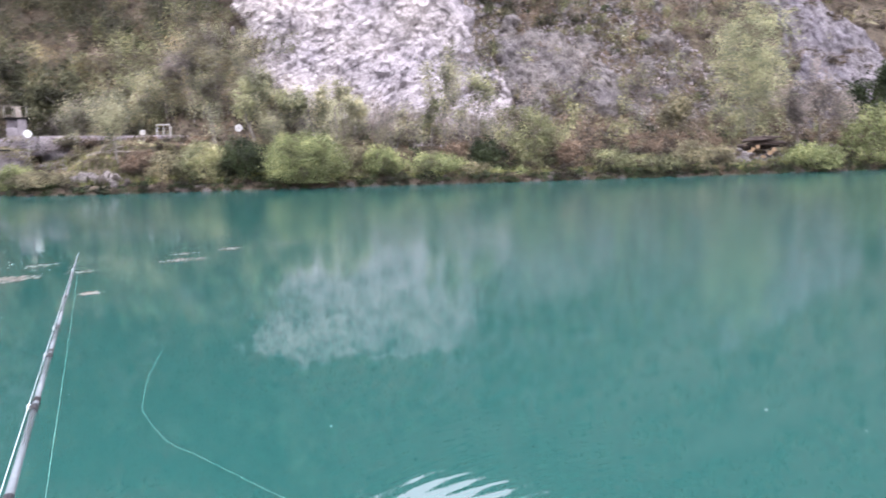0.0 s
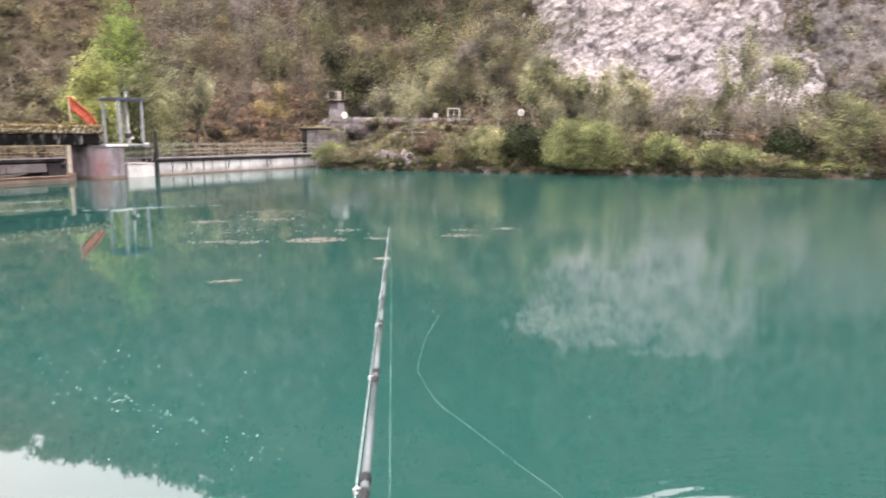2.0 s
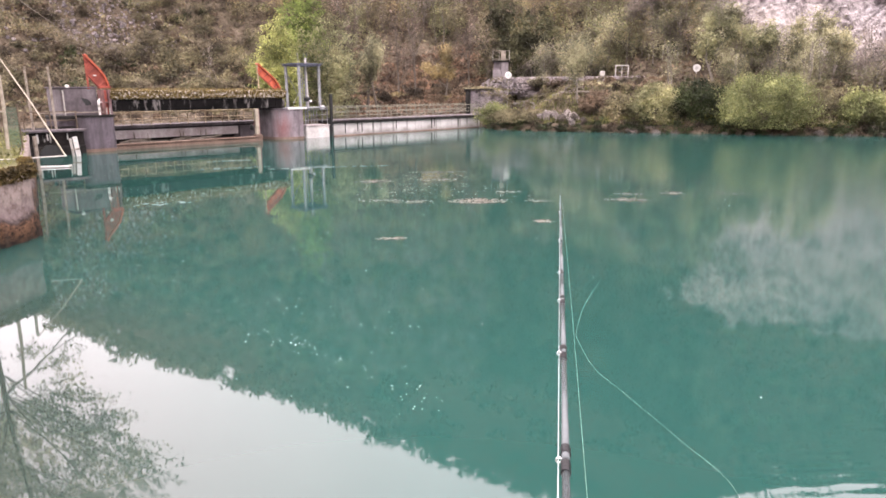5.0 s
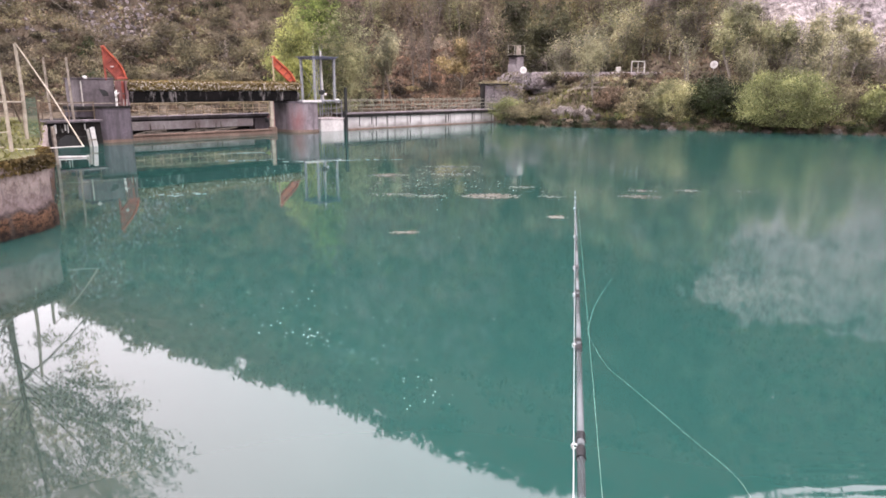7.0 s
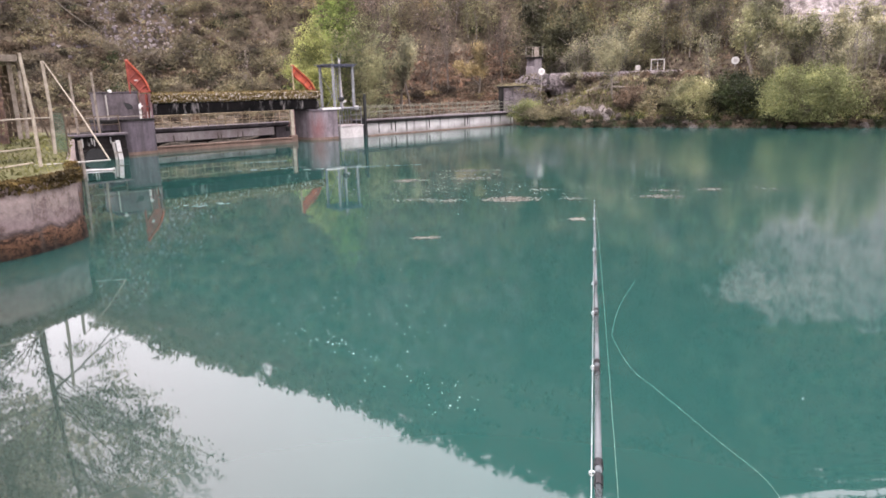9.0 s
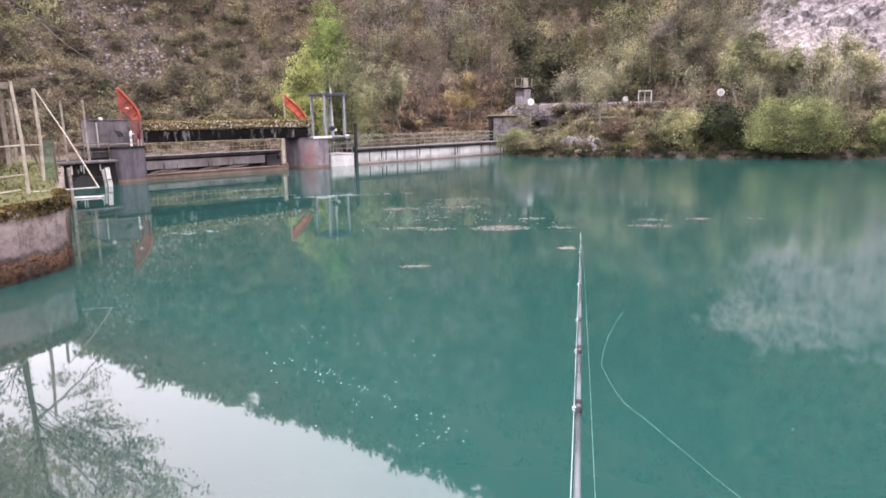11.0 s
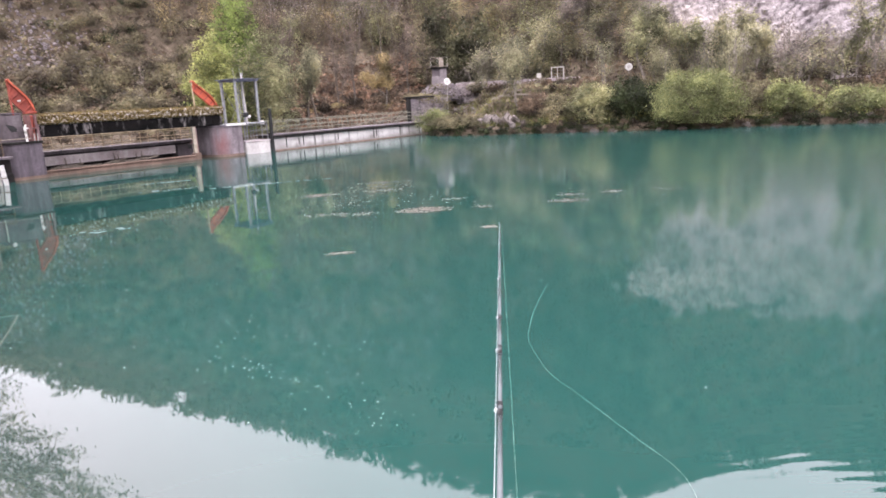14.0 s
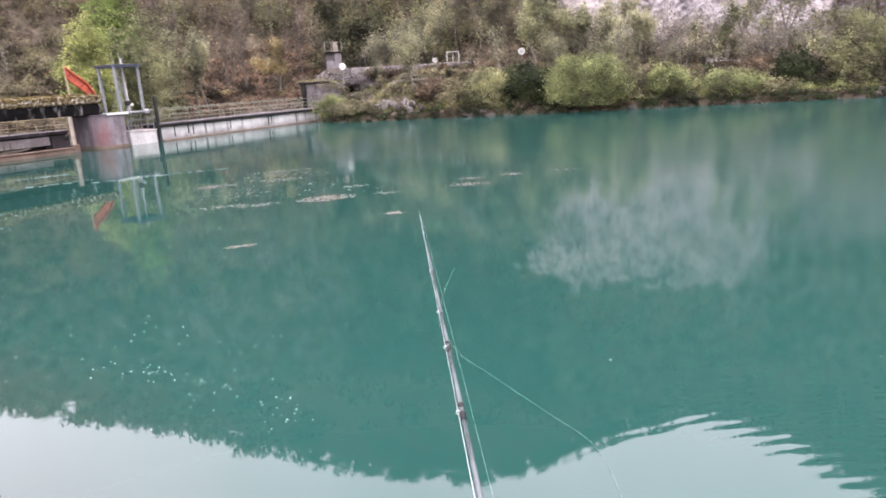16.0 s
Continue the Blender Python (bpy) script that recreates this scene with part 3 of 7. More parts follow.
def facets(u, v, size, step, tilt, seed):
    """Heights of flat, tilted faces broken along the borders of irregular cells."""
    table = np.random.default_rng(400 + seed).random((97, 97, 5))
    p, q = u / size, v / size
    i0, j0 = np.floor(p).astype(int), np.floor(q).astype(int)
    best, out = np.full(p.shape, 9.0), np.zeros(p.shape)
    for di in (-1, 0, 1):
        for dj in (-1, 0, 1):
            c = table[(i0 + di) % 97, (j0 + dj) % 97]
            dp, dq = p - (i0 + di + c[..., 0]), q - (j0 + dj + c[..., 1])
            d = dp * dp + dq * dq
            h = (c[..., 2] - 0.5) * 2 * step + size * 2 * tilt * (dp * (c[..., 3] - 0.5) + dq * (c[..., 4] - 0.5))
            near = d < best
            best, out = np.where(near, d, best), np.where(near, h, out)
    return out


def rock_sheet(name, mat, a0, a1, r0, r1, na, nr, inside, amp, label, category, ragged=0.9):
    """A sheet of bare rock that stands out of the hillside where inside() is positive and dips below it elsewhere."""
    az = np.radians(np.linspace(a0, a1, na))
    rad = np.linspace(r0, r1, nr)
    a, r = np.meshgrid(az, rad, indexing="ij")
    x, y = -np.sin(a) * r, np.cos(a) * r
    z = land(x, y)
    core = inside(np.degrees(a), np.degrees(np.arctan2(z - 2.9, r)))
    m = core + ragged * fbm(x, y, 0.12, 5.5, 5) + ragged * 0.5 * fbm(x, z, 0.45, 2.5, 3)
    m = np.where(core > 0.7, np.maximum(m, 0.4), m)
    u, v = x + 0.5 * fbm(x, z, 0.4, 3.1, 3), z * 1.25 + 0.5 * fbm(x, z, 0.4, 7.3, 3)
    up, vp = u * 0.82 + v * 0.57, v * 0.82 - u * 0.57
    coarse = np.abs(fbm(x + z * 0.5, z * 0.6, 0.11, 9.0, 4)) * 0.9 + 0.55
    for size, step, tilt, seed in ((5.2, 0.34, 0.1, 1), (2.1, 0.15, 0.18, 2), (0.95, 0.15, 0.32, 3), (0.5, 0.13, 0.46, 4)):
        coarse = coarse + facets(up / 1.5, vp, size, step, tilt, seed)
    off = np.clip(m, -1, 0.6) * 1.3 + np.where(m > 0, (coarse - 0.2) * amp, 0)
    x2, y2 = x + np.sin(a) * off * 0.8, y - np.cos(a) * off * 0.8
    vs = np.stack([x2, y2, z + off * 0.6 - 0.1], -1).reshape(-1, 3)
    fs = [(i * nr + j, i * nr + j + 1, (i + 1) * nr + j + 1, (i + 1) * nr + j) for i in range(na - 1) for j in range(nr - 1)]
    ob = mesh_object(name, vs, fs, mat)
    return tagged(ob, label, category, kind="structure")


def cliff_inside(az, el):
    lo = np.interp(el, [0, 2, 12, 14.5, 18, 22], [12.5, 14.0, 18.0, 14.5, 10, 8])
    hi = np.interp(el, [0, 2, 4, 8, 12, 18, 22], [-3, -5, -6.0, -4, -2.5, -2, 1])
    return np.minimum(np.minimum((lo - az) / 2.5, (az - hi) / 2.5), np.minimum((el - 1.2) / 1.5, (13.2 - el) / 2))


def mid_inside(az, el):
    return np.minimum(np.minimum((-4.5 - az) / 3, (az + 21) / 4), np.minimum((el - 3.2) / 2, (10 - el) / 4)) - 1.45


def stony_inside(az, el):
    return np.minimum(np.minimum((-3.5 - az) / 3, (az + 17) / 4), np.minimum((el - 2.4) / 2, (11 - el) / 3)) - 0.55


def scree_inside(az, el):
    hi = np.interp(el, [0, 3, 8, 12], [-29, -27.5, -25.5, -23])
    return np.minimum((hi - az) / 2, np.minimum((el - 1.5) / 1.5, (17 - el) / 3))


def left_inside(az, el):
    c = np.interp(el, [3, 12], [62.3, 68])
    return -0.8 - np.abs(az - c) / 8 + np.minimum(0, el - 3.5)


rock_sheet("cliff", M_CLIFF, -9, 20, 60, 106, 240, 340, cliff_inside, 1.0, "pale fractured limestone cliff above the shore", "cliff")
rock_sheet("stony_slope", M_STONY, -20, -1, 60, 104, 170, 240, stony_inside, 0.7, "pale grey stony slope with broken outcrops", "stony slope", 1.3)
rock_sheet("scree", M_MAUVE, -46, -20, 64, 115, 150, 190, scree_inside, 0.9, "grey scree chute on the hillside", "scree")

# ================= the weir =================
WM = pose(*W_ORIGIN, 0, 0, W_TURN)


def at_weir(x, y, z=0.0, rz=0.0):
    return WM @ pose(x, y, z, 0, 0, rz)


def cutwater(w, d, z0, z1, nose, grow=0.0, amp=0.02):
    """A pier whose front corners are drawn round, cut into uneven courses."""
    bm = bmesh.new()
    x0, x1, y0, y1 = -grow, w + grow, -grow, d
    ring = [(x0, y1)] + [(x0, y) for y in np.linspace(y1, y0 + nose, 6)[1:-1]]
    ring += [(x0 + nose * (1 - math.cos(a)), y0 + nose * (1 - math.sin(a))) for a in np.linspace(0, math.pi / 2, 8)]
    ring += [(x1 - nose * 0.5 * (1 - math.sin(a)), y0 + nose * 0.5 * (1 - math.cos(a))) for a in np.linspace(0, math.pi / 2, 6)]
    ring += [(x1, y) for y in np.linspace(y0 + nose * 0.5, y1, 6)[1:]]
    levels = max(1, int((z1 - z0) / 0.45))
    rows = []
    for k in range(levels + 1):
        z = z0 + (z1 - z0) * k / levels
        row = []
        for x, y in ring:
            p = Vector((x, y, z))
            row.append(bm.verts.new(p + 0.45 * amp * noise.noise_vector(p * 1.3)))
        rows.append(row)
    n = len(ring)
    for r1, r2 in zip(rows, rows[1:]):
        for k in range(n):
            bm.faces.new((r1[k], r1[(k + 1) % n], r2[(k + 1) % n], r2[k]))
    bm.faces.new(rows[-1])
    bm.faces.new(rows[0][::-1])
    bmesh.ops.recalc_face_normals(bm, faces=bm.faces[:])
    return bm


def pier(name, m, w, d, top, nose, mat, label, cap=M_CONC_DARK, cap_label="dark mossy cap"):
    ob = thing(name, m, label, "weir pier")
    part("shaft", cutwater(w, d, -2.2, top - 0.1, nose), mat, ob)
    part("cap", cutwater(w, d, top - 0.1, top, nose, 0.05, 0.012), cap, ob, cap_label)
    part("waterline_band", cutwater(w, d * 0.9, -0.3, 0.15, nose, 0.03), M_CONC_BROWN, ob, "silt brown waterline band")
    return ob


pier("weir_pier", at_weir(-2.02, 0.0), 1.72, 3.2, 1.84, 0.4, M_PIER, "dark mauve grey concrete pier with a dark top")
pier("weir_pier", at_weir(9.7, 0.0), 1.98, 2.6, 1.94, 0.75, M_PIER_RUST, "mauve concrete pier with a rust run and a rounded nose", M_PIER, "grey cap")
# wing beside the pier; its shade is put into the black drip concrete
dr = thing("dark_wing_wall", at_weir(-2.78, 0.5), "black wing wall beside the pier, lime drips and shade in its colour", "wall")
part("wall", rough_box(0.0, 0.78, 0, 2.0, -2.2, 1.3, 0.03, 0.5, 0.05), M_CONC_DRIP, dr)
part("coping", rough_box(-0.05, 0.8, -0.06, 2.0, 1.66, 1.84, 0.015, 0.5, 0.03), M_CONC_DARK, dr, "dark projecting coping")
part("upper_wall", rough_box(0.0, 0.78, 0.2, 2.0, 1.3, 1.66, 0.02, 0.5, 0.02), M_PIER, dr)

tower = thing("gate_tower", at_weir(-2.38, 1.2), "grey concrete gate tower with a dark recess", "gate tower")
tower_wall = part("wall", rough_box(0, 1.78, 0, 2.0, 1.0, 3.2, 0.02, 0.6, 0.05), M_CONCRETE, tower)
part("top_slab", rough_box(-0.05, 1.8, -0.05, 2.05, 3.2, 3.26, 0.012, 0.6, 0.02), M_PIER, tower_wall, "thin dark coping")
rec = bmesh.new()
prof = [(0.96, 2.7), (1.28, 2.64), (1.42, 2.5), (1.44, 2.34), (1.17, 2.32)]
fr = [rec.verts.new((x, -0.02, z)) for x, z in prof]
bk_ = [rec.verts.new((x, 0.4, z)) for x, z in prof]
rec.faces.new(fr)
rec.faces.new(bk_[::-1])
for k in range(5):
    rec.faces.new((fr[k], fr[(k + 1) % 5], bk_[(k + 1) % 5], bk_[k]))
bmesh.ops.recalc_face_normals(rec, faces=rec.faces[:])
# solid black shape; the recess's shade is its colour
part("recess", rec, M_BLACK, tower_wall, "dark slanted recess")
part("lamp", box(0.28, 0.46, -0.1, 0.1, 3.2, 3.36, 0.05, seg=2), M_WHITE, tower_wall, "small white lamp")
part("pipe", bar((0.12, -0.05, 1.2), (0.12, -0.05, 3.1), 0.035, 6), M_GREYWHITE, tower_wall, "pale downpipe")
part("string_rail", bar((-1.3, -0.6, 1.98), (1.75, -0.75, 1.98), 0.022, 6), M_WOODGREY, tower, "thin grey rail across the tower")

slab = thing("gate_slab", at_weir(-0.2, 0.45), "long concrete slab with a mossy edge over the gate", "slab")
part("beam", rough_box(0.05, 10.6, 0.12, 2.6, 1.98, 2.6, 0.02, 0.6, 0.04), M_CONC_SLAB, slab, "black beam face with pale runs")
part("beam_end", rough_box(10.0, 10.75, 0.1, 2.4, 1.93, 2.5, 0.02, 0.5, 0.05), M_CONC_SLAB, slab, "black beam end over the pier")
slab_edge = part("edge", rough_box(0.0, 10.85, 0, 2.8, 2.6, 3.1, 0.07, 0.3, 0.08), M_MOSS, slab, "moss and lichen covered edge")
g2 = np.random.default_rng(21)
mp = np.stack([g2.uniform(0, 10.8, 3800), g2.uniform(-0.08, 1.6, 3800), 3.09 + g2.random(3800) * 0.1], -1)
mp[:1100, 1] = g2.uniform(-0.08, 0.02, 1100)
mp[:1100, 2] = 2.66 + 0.5 * g2.random(1100) ** 0.4
quads_object("moss_tufts", leaf_quads(mp, 0.034, g2), leaf_material("yellow_moss", (0.04, 0.028, 0.014), (0.21, 0.165, 0.06), 2.5), slab_edge, "yellow green moss tufts")

# sill flap and the footbridge behind it
flap = thing("sluice_gate", at_weir(-0.3, 0.3), "low silt brown sluice gate just above the water", "sluice gate")
part("leaf", rough_box(0, 8.55, 0, 0.35, -1.6, 0.22, 0.02, 0.6, 0.06), M_CONC_BROWN, flap)
part("crest", box(0, 8.55, -0.05, 0.45, 0.22, 0.3, 0.03), M_CONC_BROWN, flap, "pale brown crest")


def railing(name, m, length, height, step, mat, label, mids=(0.5,), lean=0.0, size=0.026):
    ob = thing(name, m, label, "railing", group="weir railings")
    n = max(2, round(length / step) + 1)
    for i in range(n):
        x = length * i / (n - 1)
        part("post", bar((x, 0, -0.05), (x + lean * (i % 3 - 1), 0, height + 0.03), size * 1.08, 6), mat, ob)
    part("top_rail", bar((-0.05, 0, height), (length + 0.05, 0, height), size, 6), mat, ob)
    for k in mids:
        part("mid_rail", bar((-0.05, 0, height * k), (length + 0.05, 0, height * k), size * 0.8, 6), mat, ob)
    return ob


bridge = thing("footbridge", at_weir(0.0, 3.0), "concrete footbridge behind the gate", "footbridge")
part("deck", rough_box(-1.6, 11.0, 0.06, 1.4, 0.95, 1.13, 0.015, 0.6, 0.03), M_CONCRETE, bridge, "grey mossy deck edge")
# shadow line below the deck, put in as a near-black strip
part("shadow_gap", rough_box(0.0, 10.6, 0.16, 1.2, 0.86, 0.95, 0.015, 0.8, 0.02), M_CONC_DARK, bridge, "black band painted as the deck's shadow line")
part("girder", rough_box(0.0, 8.55, 0.04, 1.1, 0.36, 0.86, 0.015, 0.6, 0.03), M_CONC_LIGHT, bridge, "pale streaked lower girder")
# added backing whose black colour gives the gap its darkness
part("gap_backing", rough_box(0.0, 10.9, 0.7, 1.2, -2.0, 0.36, 0.03, 0.6, 0.03), M_CONC_DARK, bridge, "black wall added to darken the gap under the bridge")
part("girder", rough_box(8.6, 10.9, -0.08, 1.1, 0.1, 0.86, 0.015, 0.6, 0.03), M_CONCRETE, bridge, "grey end block of the bridge")
# black plug whose colour stands for the dark inside of the hole
part("hole_plug", box(9.35, 9.6, -0.11, 0.0, 0.55, 0.85, 0.03), M_BLACK, bridge, "dark hole in the end block")
railing("footbridge_railing", at_weir(-1.6, 3.1, 1.13), 12.5, 0.66, 1.15, M_RAIL, "cream rusty pipe railing of the footbridge", (0.28,), 0.03, 0.022)
railing("footbridge_railing", at_weir(-1.6, 4.3, 1.13), 12.5, 0.72, 1.15, M_RAIL, "cream rusty pipe railing of the footbridge", (0.45,), 0.02, 0.02)
sp = thing("gate_post", at_weir(8.37, 0.5), "cream and rust post at the gate end", "post")
part("column", box(-0.11, 0.11, -0.08, 0.12, -1.0, 1.97, 0.02), M_CREAM, sp)
part("guide", box(0.11, 0.2, -0.02, 0.1, -1.0, 1.97, 0.01), M_RUST, sp, "rusty gate guide")
part("foot", rough_box(-0.2, 0.26, -0.16, 0.2, -0.4, 0.42, 0.03, 0.3, 0.04), M_CONC_BROWN, sp, "silt brown foot")
part("hinge", box(-0.42, -0.3, -0.04, 0.06, 0.82, 1.02, 0.03), M_BLACK, sp)
part("bracket", bar((-0.36, 0.0, 0.9), (-0.05, 0.0, 1.25), 0.03, 6), M_RUST, sp)


def strip(curve, half, thick):
    """A flat bar bent along a curve in the x-z plane."""
    bm = bmesh.new()
    rows = []
    for i, (x, z) in enumerate(curve):
        x2, z2 = curve[min(i + 1, len(curve) - 1)]
        x1, z1 = curve[max(i - 1, 0)]
        d = Vector((x2 - x1, 0, z2 - z1)).normalized()
        nrm = Vector((-d.z, 0, d.x)) * thick
        p = Vector((x, 0, z))
        rows.append([bm.verts.new(p + o + Vector((0, s * half, 0))) for o, s in ((nrm, -1), (nrm, 1), (-nrm, 1), (-nrm, -1))])
    for r1, r2 in zip(rows, rows[1:]):
        for k in range(4):
            bm.faces.new((r1[k], r1[(k + 1) % 4], r2[(k + 1) % 4], r2[k]))
    bm.faces.new(rows[0])
    bm.faces.new(rows[-1][::-1])
    bmesh.ops.recalc_face_normals(bm, faces=bm.faces[:])
    return bm


def lever_arm(m, label, width, height, solid, post):
    """Curved orange lifting lever: outer flange, web plate, ribs, inner flange and an upright strut."""
    ob = thing("gate_lever", m, label, "gate lever", group="gate levers")
    ts = np.linspace(0, 1, 11)
    bow = 0.12 * height
    outer = [(width * t + bow * 0.7 * math.sin(math.pi * t ** 1.5), height * (1 - t) + bow * 0.5 * math.sin(math.pi * t ** 1.5)) for t in ts]
    depth = [0.10 + (0.44 if solid else 0.3) * math.sin(math.pi * min(1.0, t * 0.62 + 0.22)) for t in ts]
    inner = [(max(0.03, x - d * 0.9), max(0.02, z - d * 0.75)) for (x, z), d in zip(outer, depth)]
    part("outer_flange", strip(outer, 0.16, 0.04), M_ORANGE, ob, "bright orange outer flange")
    part("inner_flange", strip(inner, 0.1, 0.022), M_RED if solid else M_ORANGE, ob)
    bm = bmesh.new()
    rows = []
    for (x1, z1), (x2, z2) in zip(outer, inner):
        rows.append([bm.verts.new((x1, y, z1)) for y in (-0.02, 0.02)] + [bm.verts.new((x2, y, z2)) for y in (0.02, -0.02)])
    for r1, r2 in zip(rows[:9], rows[1:10]):
        for k in range(4):
            bm.faces.new((r1[k], r1[(k + 1) % 4], r2[(k + 1) % 4], r2[k]))
    bmesh.ops.delete(bm, geom=[v for v in bm.verts if not v.link_faces], context="VERTS")
    bmesh.ops.recalc_face_normals(bm, faces=bm.faces[:])
    web = part("web", bm, M_RED if solid else M_ORANGE, ob, "dull red web plate")
    for i in (2, 4, 6, 8, 9):
        (x1, z1), (x2, z2) = outer[i], inner[i]
        part("rib", bar((x1, -0.05, z1), (x2, -0.05, z2), 0.04, 4), M_RED, web)
    part("strut", bar((0.02, 0, -0.05), (0.0, 0, height), 0.05, 6), post, ob)
    if solid:
        plate = bmesh.new()
        pr = [(0.03, height * 0.97), (width * 0.5, height * 0.56), (width * 0.42, height * 0.45), (0.03, height * 0.5)]
        a = [plate.verts.new((x, -0.03, z)) for x, z in pr]
        b = [plate.verts.new((x, 0.03, z)) for x, z in pr]
        plate.faces.new(a)
        plate.faces.new(b[::-1])
        for k in range(4):
            plate.faces.new((a[k], a[(k + 1) % 4], b[(k + 1) % 4], b[k]))
        bmesh.ops.recalc_face_normals(plate, faces=plate.faces[:])
        part("gusset", plate, M_RED, ob, "red gusset plate in the upper corner")
        part("foot_plate", box(width * 0.5, width * 1.08, -0.16, 0.16, -0.02, 0.1, 0.02), M_RED, ob)
        part("tie", bar((0.3, 0, height * 0.38), (width * 0.7, 0, height * 0.1), 0.035, 5), M_RED, ob)
        part("fitting", box(width * 0.3, width * 0.46, -0.08, 0.02, height * 0.36, height * 0.4, 0.015), M_WHITE, ob, "small pale fitting")
    return ob


lever_arm(at_weir(-1.0, 1.2, 3.2), "large orange red painted steel lifting lever", 1.0, 1.68, True, M_RED)
lever_arm(at_weir(9.02, 1.1, 3.08), "orange steel lifting lever with a cream post beside the gantry", 1.55, 1.6, False, M_RAIL)
bk = thing("lever_bracket", at_weir(-0.62, 0.6), "faded red steel bracket at the slab end", "bracket")
part("plate", box(0, 0.16, 0, 0.5, 1.84, 3.12, 0.02), M_RUST, bk)
part("plate", box(0.36, 0.52, 0, 0.5, 1.84, 3.12, 0.02), M_CONC_PINK, bk)
part("web", box(0.14, 0.38, 0.2, 0.3, 1.84, 3.1, 0.02), M_RED, bk, "dull red web")
part("stiffener", box(0.14, 0.38, 0.05, 0.25, 2.42, 2.5, 0.01), M_RUST, bk)
gp = thing("gauge_pole", at_weir(-0.92, 0.25, 1.84), "short white pole with pale bands on the pier", "gauge pole")
for i in range(5):
    part("band", bar((0, 0, i * 0.13), (0, 0, i * 0.13 + 0.13), 0.06, 8), M_WHITE if i % 2 == 0 else M_GREYWHITE, gp)
part("head", bar((0, 0, 0.65), (0.06, 0, 0.82), 0.075, 8, r2=0.03), M_WHITE, gp)
part("arm", bar((0, 0, 0.6), (0.16, 0, 0.66), 0.03, 6), M_WHITE, gp)
for dx in (0.35, 0.5):
    pp = thing("short_pipe", at_weir(-0.92 + dx, 0.25, 1.84), "short pale pipe standing on the pier", "pipe", group="short pipes")
    part("pipe", bar((0, 0, 0), (0.02, 0, 0.36), 0.025, 6), M_GREYWHITE, pp)

gantry = thing("hoist_gantry", at_weir(0.0, 0.0, 1.94), "grey steel hoist gantry with four posts", "gantry")
for x, y in ((11.47, 0.2), (13.03, 0.2), (11.47, 1.64), (13.03, 1.64)):
    post = part("post", box(x - 0.08, x + 0.08, y - 0.07, y + 0.07, -0.05, 2.66, 0.015), M_STEEL, gantry)
    part("base_plate", box(x - 0.14, x + 0.14, y - 0.13, y + 0.13, 0.05, 0.075, 0.004), M_STEEL, post)
for y in (0.2, 1.64):
    part("top_beam", box(11.3, 13.2, y - 0.1, y + 0.1, 2.66, 2.78, 0.015), M_STEEL_BLUE, gantry, "blue grey top beam")
for x in (11.47, 12.25, 13.03):
    part("cross_beam", box(x - 0.08, x + 0.08, 0.05, 1.8, 2.65, 2.77, 0.015), M_STEEL_BLUE, gantry)
part("roof_plate", box(11.22, 13.28, -0.02, 1.9, 2.782, 2.82, 0.01), M_STEEL_BLUE, gantry)
part("spindle", bar((12.62, 0.9, -0.2), (12.5, 0.9, 3.2), 0.05, 8), M_CONC_WHITE, gantry)
part("spindle", bar((12.2, 0.9, 0.3), (12.2, 0.9, 2.8), 0.03, 8), M_STEEL, gantry)
for x1, x2 in ((12.0, 11.92), (12.5, 12.42), (12.62, 12.66)):
    part("aerial", bar((x1, 0.9, 2.8), (x2, 0.9, 3.5), 0.018, 5), M_STEEL, gantry)
part("brace", bar((11.47, 1.64, 2.3), (12.6, 1.64, 0.4), 0.02, 5), M_STEEL, gantry)
part("brace", bar((13.03, 1.64, 1.9), (11.9, 1.64, 0.2), 0.016, 5), M_STEEL, gantry)
motor = part("motor", box(11.85, 12.2, 0.05, 0.35, 0.42, 0.72, 0.06), M_BLACK, gantry, "black motor box")
part("motor_cover", box(12.08, 12.3, 0.0, 0.2, 0.36, 0.52, 0.05), M_WHITE, motor, "white cover")
part("motor_rod", bar((12.0, 0.2, -1.0), (12.0, 0.2, 0.45), 0.035, 6), M_STEEL, motor)
part("control_box", box(13.0, 13.25, 0.0, 0.18, -0.1, 0.14, 0.02), M_WHITE, gantry, "white control box")
part("platform", box(10.35, 13.3, -0.06, 1.9, -0.04, 0.05, 0.01), M_STEEL, gantry)
part("kerb_plate", box(10.3, 11.75, -0.1, -0.07, -0.06, 0.08, 0.006), M_WHITE, gantry, "white edge plate")
for x in (11.72, 12.4, 13.5):
    part("rail_post", bar((x, 0.1, -1.12), (x, 0.1, 0.02), 0.02, 6), M_STEEL, gantry)

sb = thing("gate_block", at_weir(11.73, 0.05), "pale concrete block at the small gate", "concrete block")
part("block", rough_box(0, 1.9, 0, 1.7, -2.2, 0.76, 0.02, 0.5, 0.05), M_CONC_WHITE, sb)
part("coping", rough_box(-0.03, 1.93, -0.04, 1.72, 0.76, 0.82, 0.012, 0.5, 0.02), M_CONC_LIGHT, sb, "grey coping")
railing("block_railing", at_weir(11.8, 0.15, 0.82), 1.75, 1.0, 0.45, M_STEEL, "grey railing round the small gate", (0.33, 0.66), 0.0, 0.018)
bp = thing("black_post", at_weir(13.78, 0.0), "tall black steel post in the water", "post")
part("post", box(-0.09, 0.09, -0.07, 0.07, -1.5, 2.82, 0.01), M_BLACK, bp)
part("guide", box(-0.19, 0.19, 0.07, 0.2, -1.5, 1.25, 0.01), M_BLACK, bp)
part("bracket", box(-0.16, 0.3, -0.05, 0.05, 0.98, 1.08, 0.01), M_BLACK, bp)

ww = thing("overflow_wall", at_weir(13.98, 0.1), "long white concrete overflow wall with a stained base", "wall")
